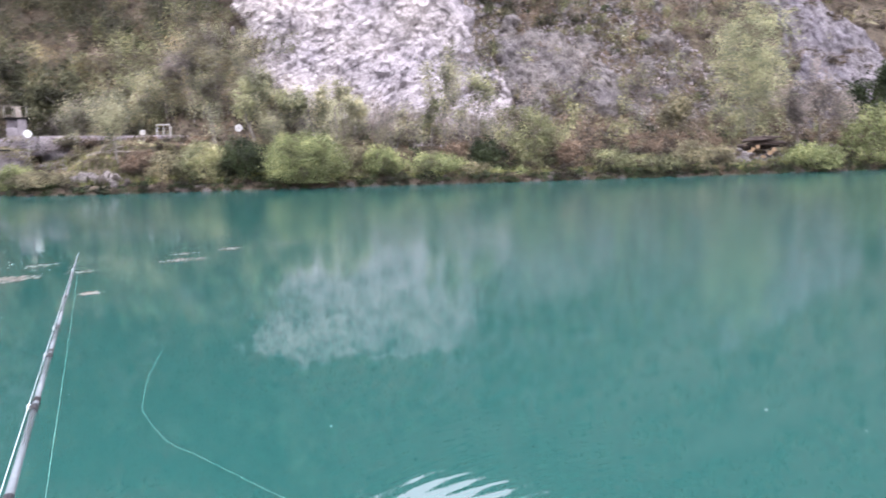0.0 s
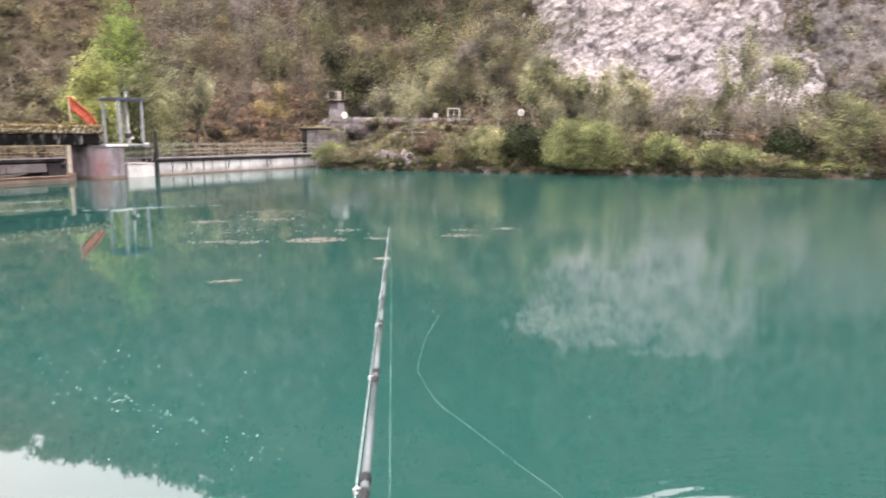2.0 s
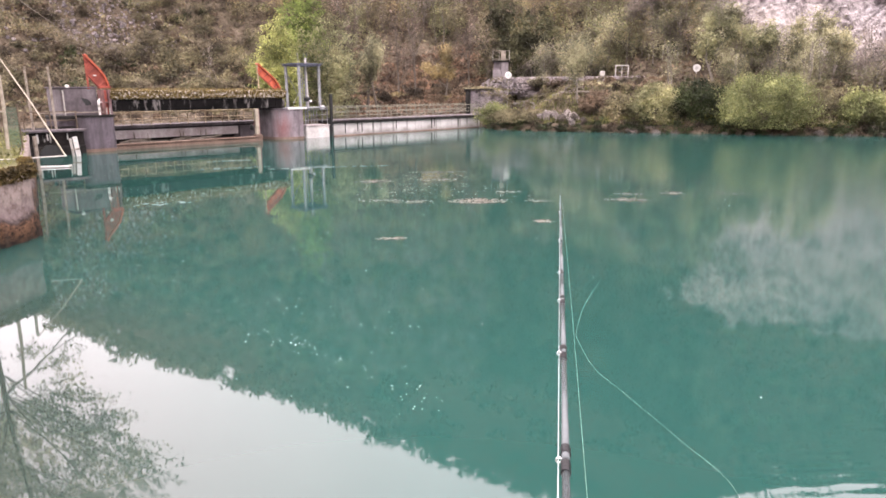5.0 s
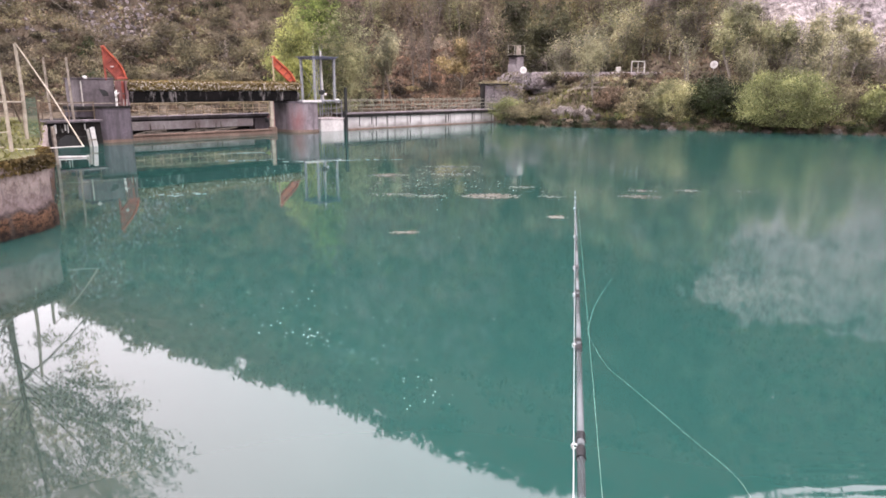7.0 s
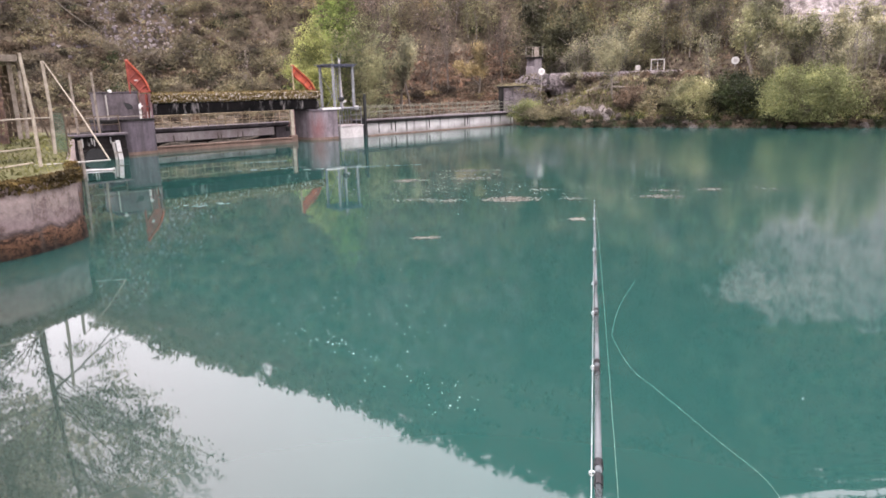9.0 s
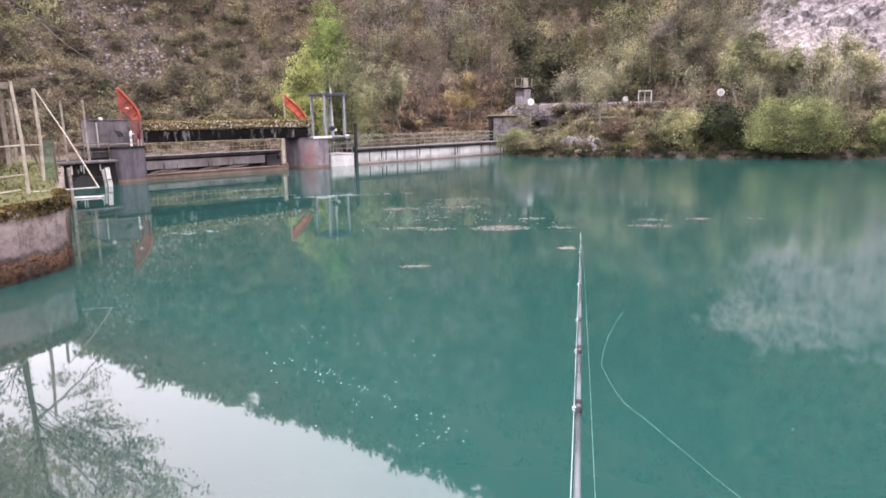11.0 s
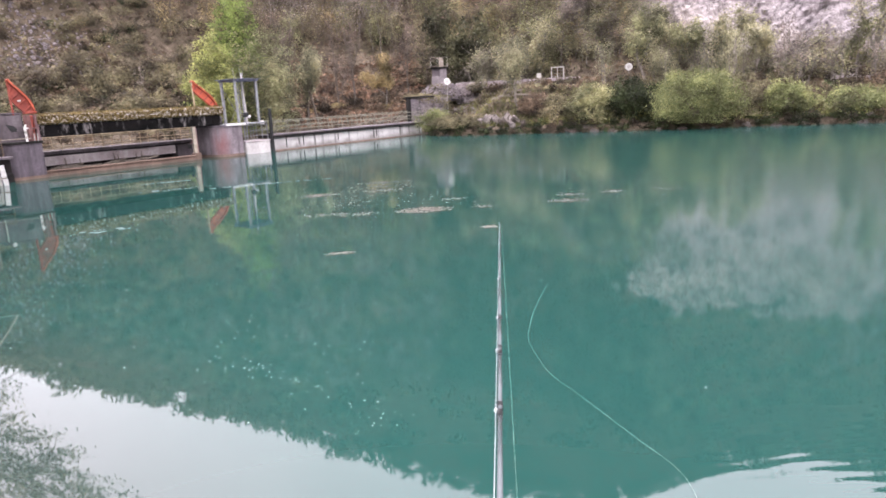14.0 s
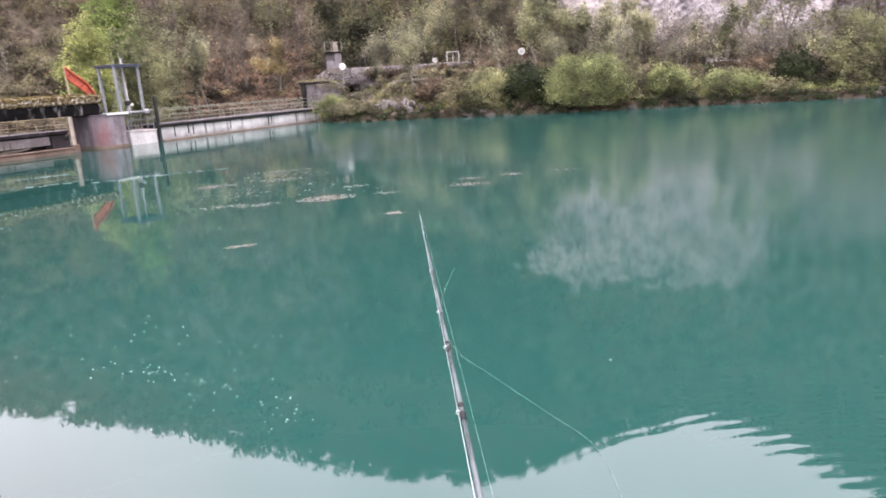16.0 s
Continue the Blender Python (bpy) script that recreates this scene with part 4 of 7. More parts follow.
part("wall", rough_box(0, 15.5, 0, 0.6, -2.2, 0.86, 0.02, 0.6, 0.04), M_OVERFLOW, ww)
part("base", rough_box(0, 15.5, -0.05, 0.5, -2.2, 0.08, 0.03, 0.5, 0.05), M_CONC_BROWN, ww, "brown wet wall base")
part("deck", rough_box(-0.2, 15.4, -0.22, 1.4, 0.87, 1.03, 0.015, 0.6, 0.03), M_CONC_DARK, ww, "dark deck edge")
part("deck_top", rough_box(-0.2, 15.4, -0.19, 1.4, 1.035, 1.1, 0.012, 0.6, 0.02), M_CONCRETE, ww, "grey deck surface")
for k in range(6):
    x = (1.0, 2.1, 2.5, 5.8, 9.6, 9.9)[k]
    part("drain_pipe", bar((x, -0.03, 0.2 + 0.1 * (k % 2)), (x, -0.03, 0.88), 0.03, 6), M_CONC_DARK, ww, "dark drip under the deck")
railing("walkway_railing", at_weir(14.05, -0.15, 1.1), 15.0, 0.82, 1.0, M_RAIL_GREY, "grey green pipe railing on the walkway", (0.36, 0.68), 0.03, 0.022)
railing("walkway_railing", at_weir(14.05, 1.3, 1.1), 15.0, 0.88, 1.0, M_RAIL_GREY, "grey green pipe railing on the walkway", (0.5,), 0.02, 0.022)

# ---- left abutment with a culvert ----
ab = thing("culvert_abutment", at_weir(-8.2, -0.6), "dark mossy concrete abutment with a round culvert", "abutment")
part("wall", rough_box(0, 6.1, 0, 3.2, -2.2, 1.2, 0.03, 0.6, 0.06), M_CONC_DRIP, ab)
part("footing", rough_box(0.0, 6.1, -0.1, 0.1, -2.2, 0.45, 0.03, 0.5, 0.05), M_CONC_DARK, ab, "dark wet footing")
bm = bmesh.new()
bmesh.ops.create_cone(bm, cap_ends=True, segments=24, radius1=0.52, radius2=0.52, depth=0.5, matrix=Matrix.Translation((4.5, 0.08, 0.0)) @ Matrix.Rotation(radians(90), 4, "X"))
# black disc, the culvert's inner darkness given by colour
part("culvert", bm, M_BLACK, ab, "black culvert mouth")
part("ledge", rough_box(-0.2, 6.15, -0.22, 0.1, 1.1, 1.24, 0.02, 0.6, 0.03), M_CONCRETE, ab)
for x, w, d in ((3.95, 0.1, 0.42), (4.4, 0.07, 0.3), (4.52, 0.06, 0.4), (5.3, 0.05, 0.3), (3.2, 0.1, 0.4)):
    part("lime_run", rough_box(x, x + w, -0.03, 0.05, 1.02 - d, 1.04, 0.02, 0.2, 0.02), M_CONC_WHITE, ab, "white lime run down the wall")
railing("abutment_railing", at_weir(-8.0, 0.2, 1.2), 5.9, 0.85, 1.3, M_WOODBROWN, "brown pipe railing on the abutment", (0.5,))
for x, y, z in ((-35.95, 14.3, 4.2), (-35.35, 15.1, 4.2)):
    p = thing("timber_pole", pose(x, y, 1.0), "weathered upright timber pole", "pole", group="timber poles")
    part("pole", bar((0.05, 0, 0), (0, 0, z - 1.0), 0.065, 8, r2=0.055), M_WOODGREY, p)

# ---- left bank: wall, turf and fences ----
EDGE = [(-28.6, 11.15), (-25, 9.72), (-20, 7.7), (-17, 6.45), (-15.6, 5.92), (-15.05, 5.75), (-14.75, 5.5), (-14.4, 5.0), (-14.12, 4.4), (-14.02, 3.8), (-13.95, 2.6), (-13.7, 1.5), (-12.6, 0.6), (-10, 0.3), (-3, 0.3), (12, 0.3)]


def edge_wall():
    z1, bm = 1.36, bmesh.new()
    pts = [Vector((x, y, 0)) for x, y in EDGE]
    fine = []
    for a, b in zip(pts, pts[1:]):
        n = max(1, int((b - a).length / 0.35))
        fine += [a.lerp(b, i / n) for i in range(n)]
    fine.append(pts[-1])
    rows = []
    for i, p in enumerate(fine):
        d = (fine[min(i + 1, len(fine) - 1)] - fine[max(i - 1, 0)]).normalized()
        out = Vector((-d.y, d.x, 0))
        out = -out if out.dot(Vector((1, 1.5, 0))) < 0 else out
        prof = [(0.08, -2.2), (0.08, -0.1), (0.08, 0.42), (0.015, 0.5), (0.0, 0.9), (0.02, z1), (-0.45, z1), (-0.45, -2.2)]
        rows.append([bm.verts.new(p + out * (o + 0.03 * noise.noise(p * 0.9 + Vector((0, 0, z * 1.4)))) + Vector((0, 0, z))) for o, z in prof])
    for r1, r2 in zip(rows, rows[1:]):
        for k in range(7):
            bm.faces.new((r1[k], r2[k], r2[k + 1], r1[k + 1]))
    bmesh.ops.recalc_face_normals(bm, faces=bm.faces[:])
    ob = part("bank_wall", bm, M_BANKWALL, smooth=True)
    return tagged(ob, "old curved concrete bank wall with brown waterline", "retaining wall", kind="structure")


edge_wall()


def turf():
    bm = bmesh.new()
    inner = [(x - 0.1, y - 0.12) for x, y in EDGE]
    bx = [(12, -14), (-60, -14), (-60, 8), (-33, 12.5)]
    ring = [Vector((x, y, 1.44)) for x, y in inner + bx]
    f = bm.faces.new([bm.verts.new(v) for v in ring])
    r = bmesh.ops.extrude_face_region(bm, geom=[f])
    for v in r["geom"]:
        if isinstance(v, bmesh.types.BMVert):
            v.co.z -= 0.5
    bmesh.ops.recalc_face_normals(bm, faces=bm.faces[:])
    bmesh.ops.triangulate(bm, faces=bm.faces[:])
    m = Mat("trodden_turf", rough=1.0, spec=0.1)
    c = m.ramp(m.noise(0.8, 5), [(0.35, (0.055, 0.056, 0.023)), (0.55, (0.09, 0.088, 0.04)), (0.7, (0.115, 0.098, 0.062))])
    m.color(c).bump(m.noise(9, 5), 0.8, 0.05)
    ob = part("bank_turf", bm, m.m)
    tagged(ob, "flat green turf on top of the bank wall", "grass bank", kind="structure")
    g = np.random.default_rng(5)
    n = 9000
    px, py = g.uniform(-34, -12, n), g.uniform(1, 12, n)
    ex, ey = np.array(EDGE)[:10].T
    ok = py < np.interp(px, ex, ey) - 0.05
    ok &= ~((px > -14.1) & (py > 3.0))
    px, py = px[ok], py[ok]
    d = np.stack([g.normal(0, 0.05, len(px)), g.normal(0, 0.05, len(px)), g.uniform(0.03, 0.11, len(px))], -1)
    base = np.stack([px, py, np.full(len(px), 1.43)], -1)
    side = np.stack([g.normal(0, 0.02, len(px)), g.normal(0, 0.02, len(px)), np.zeros(len(px))], -1)
    q = np.stack([base - side, base + side, base + side * 0.3 + d, base - side * 0.3 + d], 1)
    tagged(quads_object("grass", q, L_GRASS), "short green grass on the bank", "grass", kind="stuff")
    # moss hanging over the wall's edge
    pts = []
    for (x1, y1), (x2, y2) in zip(EDGE[3:12], EDGE[4:13]):
        k = int(800 * math.hypot(x2 - x1, y2 - y1))
        t = g.random(k)
        pts.append(np.stack([x1 + (x2 - x1) * t + g.uniform(-0.12, 0.12, k), y1 + (y2 - y1) * t + g.uniform(-0.12, 0.12, k), 1.47 - g.random(k) ** 1.4 * 0.27], -1))
    tagged(quads_object("moss_fringe", leaf_quads(np.concatenate(pts), 0.045, g, 0.8), leaf_material("brown_green_moss", (0.018, 0.013, 0.006), (0.13, 0.092, 0.028), 1.5)), "brown green moss hanging over the wall edge", "moss", kind="stuff")


turf()


def pole(a, b, r, mat, label, name="timber_pole", group="timber poles"):
    ob = thing(name, pose(*a), label, "pole", group=group)
    d = Vector(b) - Vector(a)
    mid = d * 0.5 + Vector((0.02, 0.03, 0))
    tubes("pole", [[((0, 0, 0), r), (tuple(mid), r * 0.92), (tuple(d), r * 0.8)]], mat, ob, 8)
    return ob


pole((-16.68, 5.69, 1.4), (-16.7, 5.63, 3.91), 0.042, M_CREAM, "pale upright pole of the bank fence")
pole((-20.33, 7.37, 1.4), (-20.32, 7.39, 3.94), 0.05, M_CREAM, "pale upright pole with a long brace")
pole((-16.36, 7.09, 1.47), (-20.3, 7.42, 3.92), 0.018, M_CREAM, "long sloping pale pole reaching out over the water")
pole((-17.3, 5.6, 1.42), (-16.34, 7.1, 1.48), 0.02, M_GREYWHITE, "thin pale bar laid out over the water")
pole((-29.3, 9.75, 1.3), (-29.2, 9.8, 4.0), 0.07, M_WOODGREY, "grey upright timber of the shed")
rail = thing("bank_railing", pose(0, 0, 0), "bent pale pipe railing on the turf", "railing")
for pts in (((-16.9, 4.2, 2.5), (-16.87, 5.12, 2.49), (-18.6, 6.3, 2.47), (-20.33, 7.38, 2.43)),
            ((-16.95, 4.1, 1.8), (-16.9, 5.02, 1.82), (-18.7, 6.0, 1.73), (-20.45, 6.95, 1.64)),
            ((-16.9, 4.2, 1.47), (-16.86, 4.96, 1.47), (-17.15, 5.7, 1.5))):
    tubes("rail", [[(q, 0.022) for q in pts]], M_CREAM, rail, 6)
part("post", bar((-16.88, 4.9, 1.36), (-16.86, 4.95, 2.5), 0.024, 6), M_CREAM, rail)
fence = thing("mesh_fence", pose(-20.36, 7.36, 1.42, 0, 0, 100), "green mesh fence panel between posts", "fence")
mesh_bm = bmesh.new()
for k in range(10):
    bar((0.02 + k * 0.04, 0, 0.05), (0.02 + k * 0.04, 0, 1.12), 0.007, 4, mesh_bm)
for k in range(22):
    bar((0.02, 0, 0.06 + k * 0.05), (0.4, 0, 0.06 + k * 0.05), 0.006, 4, mesh_bm)
part("panel", mesh_bm, M_GREEN_MESH, fence, "green wire mesh")
for x in (0, 0.42):
    part("post", bar((x, 0, -0.05), (x, 0, 1.2), 0.022, 6), M_WOODBROWN, fence)
for z in (0.1, 1.1):
    part("edge_wire", bar((0, 0, z), (0.42, 0, z), 0.01, 5), M_WOODBROWN, fence)


def shed():
    ob = thing("timber_shed", pose(-29.65, 9.11, 1.3, 0, 0, 72), "open brown timber shed with a flat roof", "shed")
    for x, y in ((-2.9, 0), (0.5, 0), (0.5, 1.9), (-2.9, 1.9)):
        part("post", box(x - 0.08, x + 0.08, y - 0.08, y + 0.08, 0, 3.05, 0.01), M_WOODGREY, ob)
    part("roof", box(-3.3, 0.8, -0.4, 2.3, 3.05, 3.3, 0.02), M_WOODGREY, ob, "grey flat roof edge")
    for i in range(12):
        x = -2.9 + i * 0.29
        part("board", box(x, x + 0.26, 1.84, 1.87, 0, 3.0, 0.005), M_WOODBROWN, ob)
    for i in range(4):
        part("shelf_beam", box(-2.9, 0.5, -0.06, 0.06, 0.45 + i * 0.68, 0.53 + i * 0.68, 0.01), M_WOODBROWN, ob)
    for i in range(6):
        y = -0.1 + i * 0.34
        bm = box(-0.02, 0.02, y, y + 0.3, 0, 3.15, 0.005)
        part("side_board", tilted(bm, (1.5, 0, 0.02), -14), M_WOODBROWN, ob, "leaning brown side board")
    part("brace", bar((-0.9, 0, 0.1), (0.1, 0, 3.0), 0.05, 4), M_WOODBROWN, ob)


def tilted(bm, at, deg):
    bmesh.ops.transform(bm, matrix=Matrix.Translation(at) @ Matrix.Rotation(radians(deg), 4, "Y"), verts=bm.verts[:])
    return bm


shed()

# staff gauge, splash streak
wp = thing("end_post", pose(-26.55, 10.55, 0), "grey square post at the end of the bank wall", "post")
part("post", rough_box(-0.06, 0.06, -0.06, 0.06, -1.2, 1.4, 0.01, 0.4, 0.02), M_WOODGREY, wp)
sg = thing("staff_gauge", pose(-33.35, 15.12, 0, 0, -5, 75), "leaning white staff gauge board in the water", "staff gauge")
part("board", box(-0.1, 0.1, -0.03, 0.03, -1.2, 0.92, 0.01), M_WHITE, sg)
part("board", box(-0.26, -0.14, 0.0, 0.05, -1.2, 0.86, 0.01), M_GREYWHITE, sg)
part("strap", box(-0.26, 0.1, -0.045, -0.03, 0.3, 0.36, 0.004), M_WOODGREY, sg)
# white water splash, made as a solid bar on the surface
bm_ = thing("splash_streak", pose(-29.1, 11.4, 0.03, 0, 0, 58), "white bar standing in for a splash streak before the culvert", "boom", group="boom bars")
part("bar", bar((-0.1, 0, 0), (1.3, 0.05, 0), 0.06, 8, r2=0.04), M_WHITE, bm_)
part("streak_end", bar((1.25, 0.05, 0), (1.34, 0.05, 0), 0.075, 8), M_GREYWHITE, bm_)


# ================= far bank fittings =================
def ground_z(x, y):
    return float(land(np.array([x]), np.array([y]))[0])


def round_sign(x, y, z, r, label, lean=0.0):
    zb = ground_z(x, y) - 0.3
    ob = thing("round_sign", pose(x, y, zb, 0, 0, math.degrees(math.atan2(-x, y))), label, "sign", group="round signs")
    h = z - zb
    bm = bmesh.new()
    bmesh.ops.create_cone(bm, cap_ends=True, segments=24, radius1=r, radius2=r, depth=0.04, matrix=Matrix.Translation((0, -0.05, h)) @ Matrix.Rotation(radians(90), 4, "X"))
    disc = part("disc", bm, M_WHITE, ob, "white round disc")
    part("post", bar((0, 0, 0), (lean, 0, h), 0.026, 6), M_GREYWHITE, ob)
    bm = bmesh.new()
    bmesh.ops.create_cone(bm, cap_ends=True, segments=20, radius1=r * 0.45, radius2=r * 0.45, depth=0.012, matrix=Matrix.Translation((0, -0.076, h)) @ Matrix.Rotation(radians(90), 4, "X"))
    part("mark", bm, M_CONC_WHITE, disc, "grey mark")
    return ob


round_sign(-18.42, 61.38, 4.85, 0.32, "white round sign on a post by the road")
round_sign(-31.42, 51.22, 4.33, 0.29, "white round sign below the concrete box")

bx, by = -24.4, 59.3
board = thing("framed_board", pose(bx, by, ground_z(bx, by) - 0.2, 0, 0, 22), "white framed notice board on legs", "notice board")
zt = 5.2 - ground_z(bx, by) + 0.2
for x in (-0.55, 0.55):
    part("leg", box(x - 0.05, x + 0.05, -0.05, 0.05, 0, zt, 0.01), M_GREYWHITE, board)
for z in (zt - 1.15, zt - 0.08):
    part("frame_rail", box(-0.6, 0.6, -0.06, 0.06, z, z + 0.1, 0.01), M_GREYWHITE, board)
for k in range(3):
    z = zt - 0.85 + 0.26 * k
    part("wire", bar((-0.5, 0, z), (0.5, 0, z), 0.012, 5), M_STEEL, board)
part("divider", box(-0.03, 0.03, -0.04, 0.04, zt - 1.05, zt - 0.08, 0.005), M_GREYWHITE, board)
sx, sy = -25.94, 58.6
small = thing("small_sign", pose(sx, sy, ground_z(sx, sy) - 0.2, 0, 0, 24), "small white square sign on a post", "sign")
zt = 4.5 - ground_z(sx, sy) + 0.2
part("plate", box(-0.22, 0.22, -0.03, 0.0, zt - 0.22, zt + 0.22, 0.01), M_GREYWHITE, small)
part("post", bar((0, 0.02, 0), (0, 0.02, zt + 0.2), 0.03, 6), M_STEEL, small)

hut = thing("stone_chamber", pose(-33.4, 49.9, 1.7, 0, 0, 34), "low mauve grey stone chamber with a thin dark lid", "stone chamber")
part("wall", rough_box(-0.9, 2.4, 0, 1.6, -1.2, 1.3, 0.12, 0.3, 0.06), M_RUBBLE, hut)
part("reveal", rough_box(-1.35, -0.92, -0.05, 1.6, -1.2, 1.36, 0.05, 0.4, 0.04), M_CONC_DARK, hut, "dark end of the wall")
part("roof", rough_box(-1.5, 1.2, -0.15, 1.8, 1.36, 1.48, 0.05, 0.4, 0.04), M_CONC_DARK, hut, "thin dark mossy lid")
gh = np.random.default_rng(114)
tufts = lobes_points(1500, [(0.0, 0.8, 1.5, 1.6, 0.9, 0.22), (1.7, 0.7, 1.35, 1.0, 0.9, 0.2), (1.2, -0.15, 1.1, 1.2, 0.25, 0.3), (2.3, 0.0, 0.4, 0.5, 0.4, 0.7)], gh, 0.3)
quads_object("creeper", leaf_quads(tufts, 0.075, gh, -0.4), L_OLIVE, hut, "olive grass and creeper over the stones")
cb = thing("concrete_box", pose(-35.2, 55.9, 4.4, 0, 0, 32), "concrete chamber with a railing on top", "concrete chamber")
part("chamber", rough_box(0.1, 0.78, 0, 1.4, -1.2, 1.3, 0.03, 0.4, 0.05), M_PALECONC, cb, "pale mauve grey column")
part("niche", rough_box(-0.62, 0.1, 0.3, 1.4, 0.2, 1.3, 0.03, 0.4, 0.03), M_CONCRETE, cb, "dark niche under the lid")
part("foot", rough_box(-0.7, 0.1, 0.1, 1.4, -1.2, 0.6, 0.06, 0.3, 0.05), M_PALECONC, cb, "rubble foot")
part("lid", rough_box(-0.75, 0.9, -0.1, 1.5, 1.3, 1.42, 0.02, 0.5, 0.03), M_CONC_DARK, cb, "dark lid slab")
for x in (-0.7, -0.1, 0.86):
    part("rail_post", bar((x, -0.05, 1.42), (x, -0.05, 2.35), 0.018, 6), M_GREYWHITE, cb)
for z in (1.55, 2.33):
    part("rail", bar((-0.72, -0.05, z), (0.9, -0.05, z), 0.015, 6), M_WOODGREY, cb)
part("cabinet", box(0.05, 0.5, 0.1, 0.5, 1.42, 2.3, 0.03), M_WOODGREY, cb, "pale cabinet")

# stone wall along the road: single stones in courses
rw = thing("road_wall", pose(-32.5, 54.6, 3.3, 0, 0, 29), "low mauve grey rubble stone wall along the road", "stone wall")
g3 = np.random.default_rng(11)
stone_meshes = []
for k in range(6):
    bm = box(-0.5, 0.5, -0.5, 0.5, -0.5, 0.5, 0.12)
    for v in bm.verts:
        v.co += 0.09 * Vector(g3.normal(size=3).tolist())
    me = bpy.data.meshes.new("stone")
    bm.to_mesh(me)
    bm.free()
    me.materials.append(M_STONEWALL)
    stone_meshes.append(me)
part("core", rough_box(0, 21.6, 0.14, 0.5, -1.0, 0.95, 0.03, 0.8, 0.03), M_STONEWALL, rw)
for row in range(4):
    x = g3.uniform(-0.3, 0)
    while x < 21.3:
        w = g3.uniform(0.3, 0.65)
        s = new("stone", stone_meshes[int(g3.integers(6))])
        s.parent = rw
        s.matrix_basis = pose(x + w / 2, 0.1, -0.05 + row * 0.27, *(g3.normal(0, 4, 3).tolist())) @ Matrix.Diagonal((w * 0.95, 0.35, 0.26, 1))
        x += w


def log(a, b, r, label, mat=M_DEADWOOD):
    ob = thing("fallen_log", pose(*a), label, "log", group="fallen logs")
    d = Vector(b) - Vector(a)
    trunk = tubes("trunk", [[((0, 0, 0), r), (tuple(d * 0.35 + Vector((0, 0, 0.06))), r * 0.95), (tuple(d * 0.7), r * 0.75), (tuple(d), r * 0.5)]], mat, ob, 7)
    q = (-d).to_track_quat("Z", "Y").to_matrix().to_4x4()
    cut = bmesh.new()
    bmesh.ops.create_cone(cut, cap_ends=True, segments=9, radius1=r * 0.98, radius2=r * 0.9, depth=0.03, matrix=q)
    part("cut_end", cut, M_CUT if mat is M_LOG else mat, trunk)
    tubes("broken_limb", [[(tuple(d * 0.5), r * 0.5), (tuple(d * 0.55 + Vector((0.1, -0.2, 0.5))), r * 0.2)]], mat, trunk, 5)
    return ob


for k in range(16):
    x = -30.6 + 0.42 * k + g3.uniform(-0.3, 0.3)
    y = 49.9 + 0.1 * k + g3.uniform(-0.4, 1.2)
    z = ground_z(x, y) + 0.2
    L = g3.uniform(1.2, 3.0)
    log((x, y, z), (x + L * g3.uniform(0.5, 1.0), y + g3.uniform(-0.9, 1.3), z + g3.uniform(-0.2, 0.7)), g3.uniform(0.04, 0.1), "grey dead log lying on the bank")
for k in range(14):
    x = -41.5 + 0.6 * k + g3.uniform(-0.3, 0.3)
    y = 48.2 + 0.25 * k + g3.uniform(-0.8, 1.4)
    z = ground_z(x, y) + 0.25
    L = g3.uniform(1.5, 3.4)
    log((x, y, z), (x + L * 0.9, y + g3.uniform(-0.6, 1.2), z + g3.uniform(0.0, 0.9)), g3.uniform(0.04, 0.09), "grey dead branch lying on the slope behind the railing")
for k in range(6):
    a, b = g3.uniform(0.8, 5.5), g3.uniform(1.2, 2.6)
    q = WM @ Vector((a, b + 0.6, 0.12))
    e = WM @ Vector((a + g3.uniform(1.0, 2.6), b + g3.uniform(0.2, 0.9), 0.2 + g3.uniform(0, 0.2)))
    log(tuple(q), tuple(e), g3.uniform(0.05, 0.11), "grey driftwood log caught behind the sluice gate")
# dark log pile near the water
for k in range(14):
    x, y = 29.3 + g3.uniform(-0.3, 1.2), 66.6 + g3.uniform(-0.5, 0.3) - 0.1 * k
    z = ground_z(x, y) + 0.15 + 0.11 * k
    log((x, y, z), (x + g3.uniform(2.0, 3.0), y - g3.uniform(0.6, 1.2), z + g3.uniform(-0.1, 0.2)), g3.uniform(0.16, 0.26), "dark cut log on a pile by the shore", M_LOG)
for k in range(7):
    x, y = 29.8 + 0.42 * k + g3.uniform(-0.1, 0.1), 65.2 - 0.2 * k
    z = ground_z(x, y) + 0.25 + 0.42 * (k % 3)
    log((x, y, z), (x + 0.7, y + 1.6, z + 0.05), g3.uniform(0.2, 0.27), "dark log with a pale cut end towards the water", M_LOG)


def boulder(x, y, z, r, mat, label, tall=0.75):
    bm = bmesh.new()
    bmesh.ops.create_icosphere(bm, subdivisions=2, radius=r)
    o = Vector((x, y, z))
    for v in bm.verts:
        v.co *= 1 + 0.55 * noise.noise(v.co / r * 1.2 + o) + 0.4 * noise.noise(v.co / r * 2.7 + o)
        v.co.z *= tall
    ob = part("boulder", bm, mat)
    ob.matrix_basis = pose(x, y, z, 0, 0, g3.uniform(0, 360))
    return tagged(ob, label, "boulder", group="bank boulders")


for x, y, r in ((-24.85, 46.45, 0.44), (-24.5, 46.75, 0.38), (-23.3, 46.6, 0.42), (-22.9, 46.85, 0.34), (-24.0, 46.4, 0.28), (-25.6, 46.6, 0.3)):
    boulder(x, y, ground_z(x, y) + r * 0.7, r, M_BOULDER, "pale grey boulder half buried in the bank", 1.25)
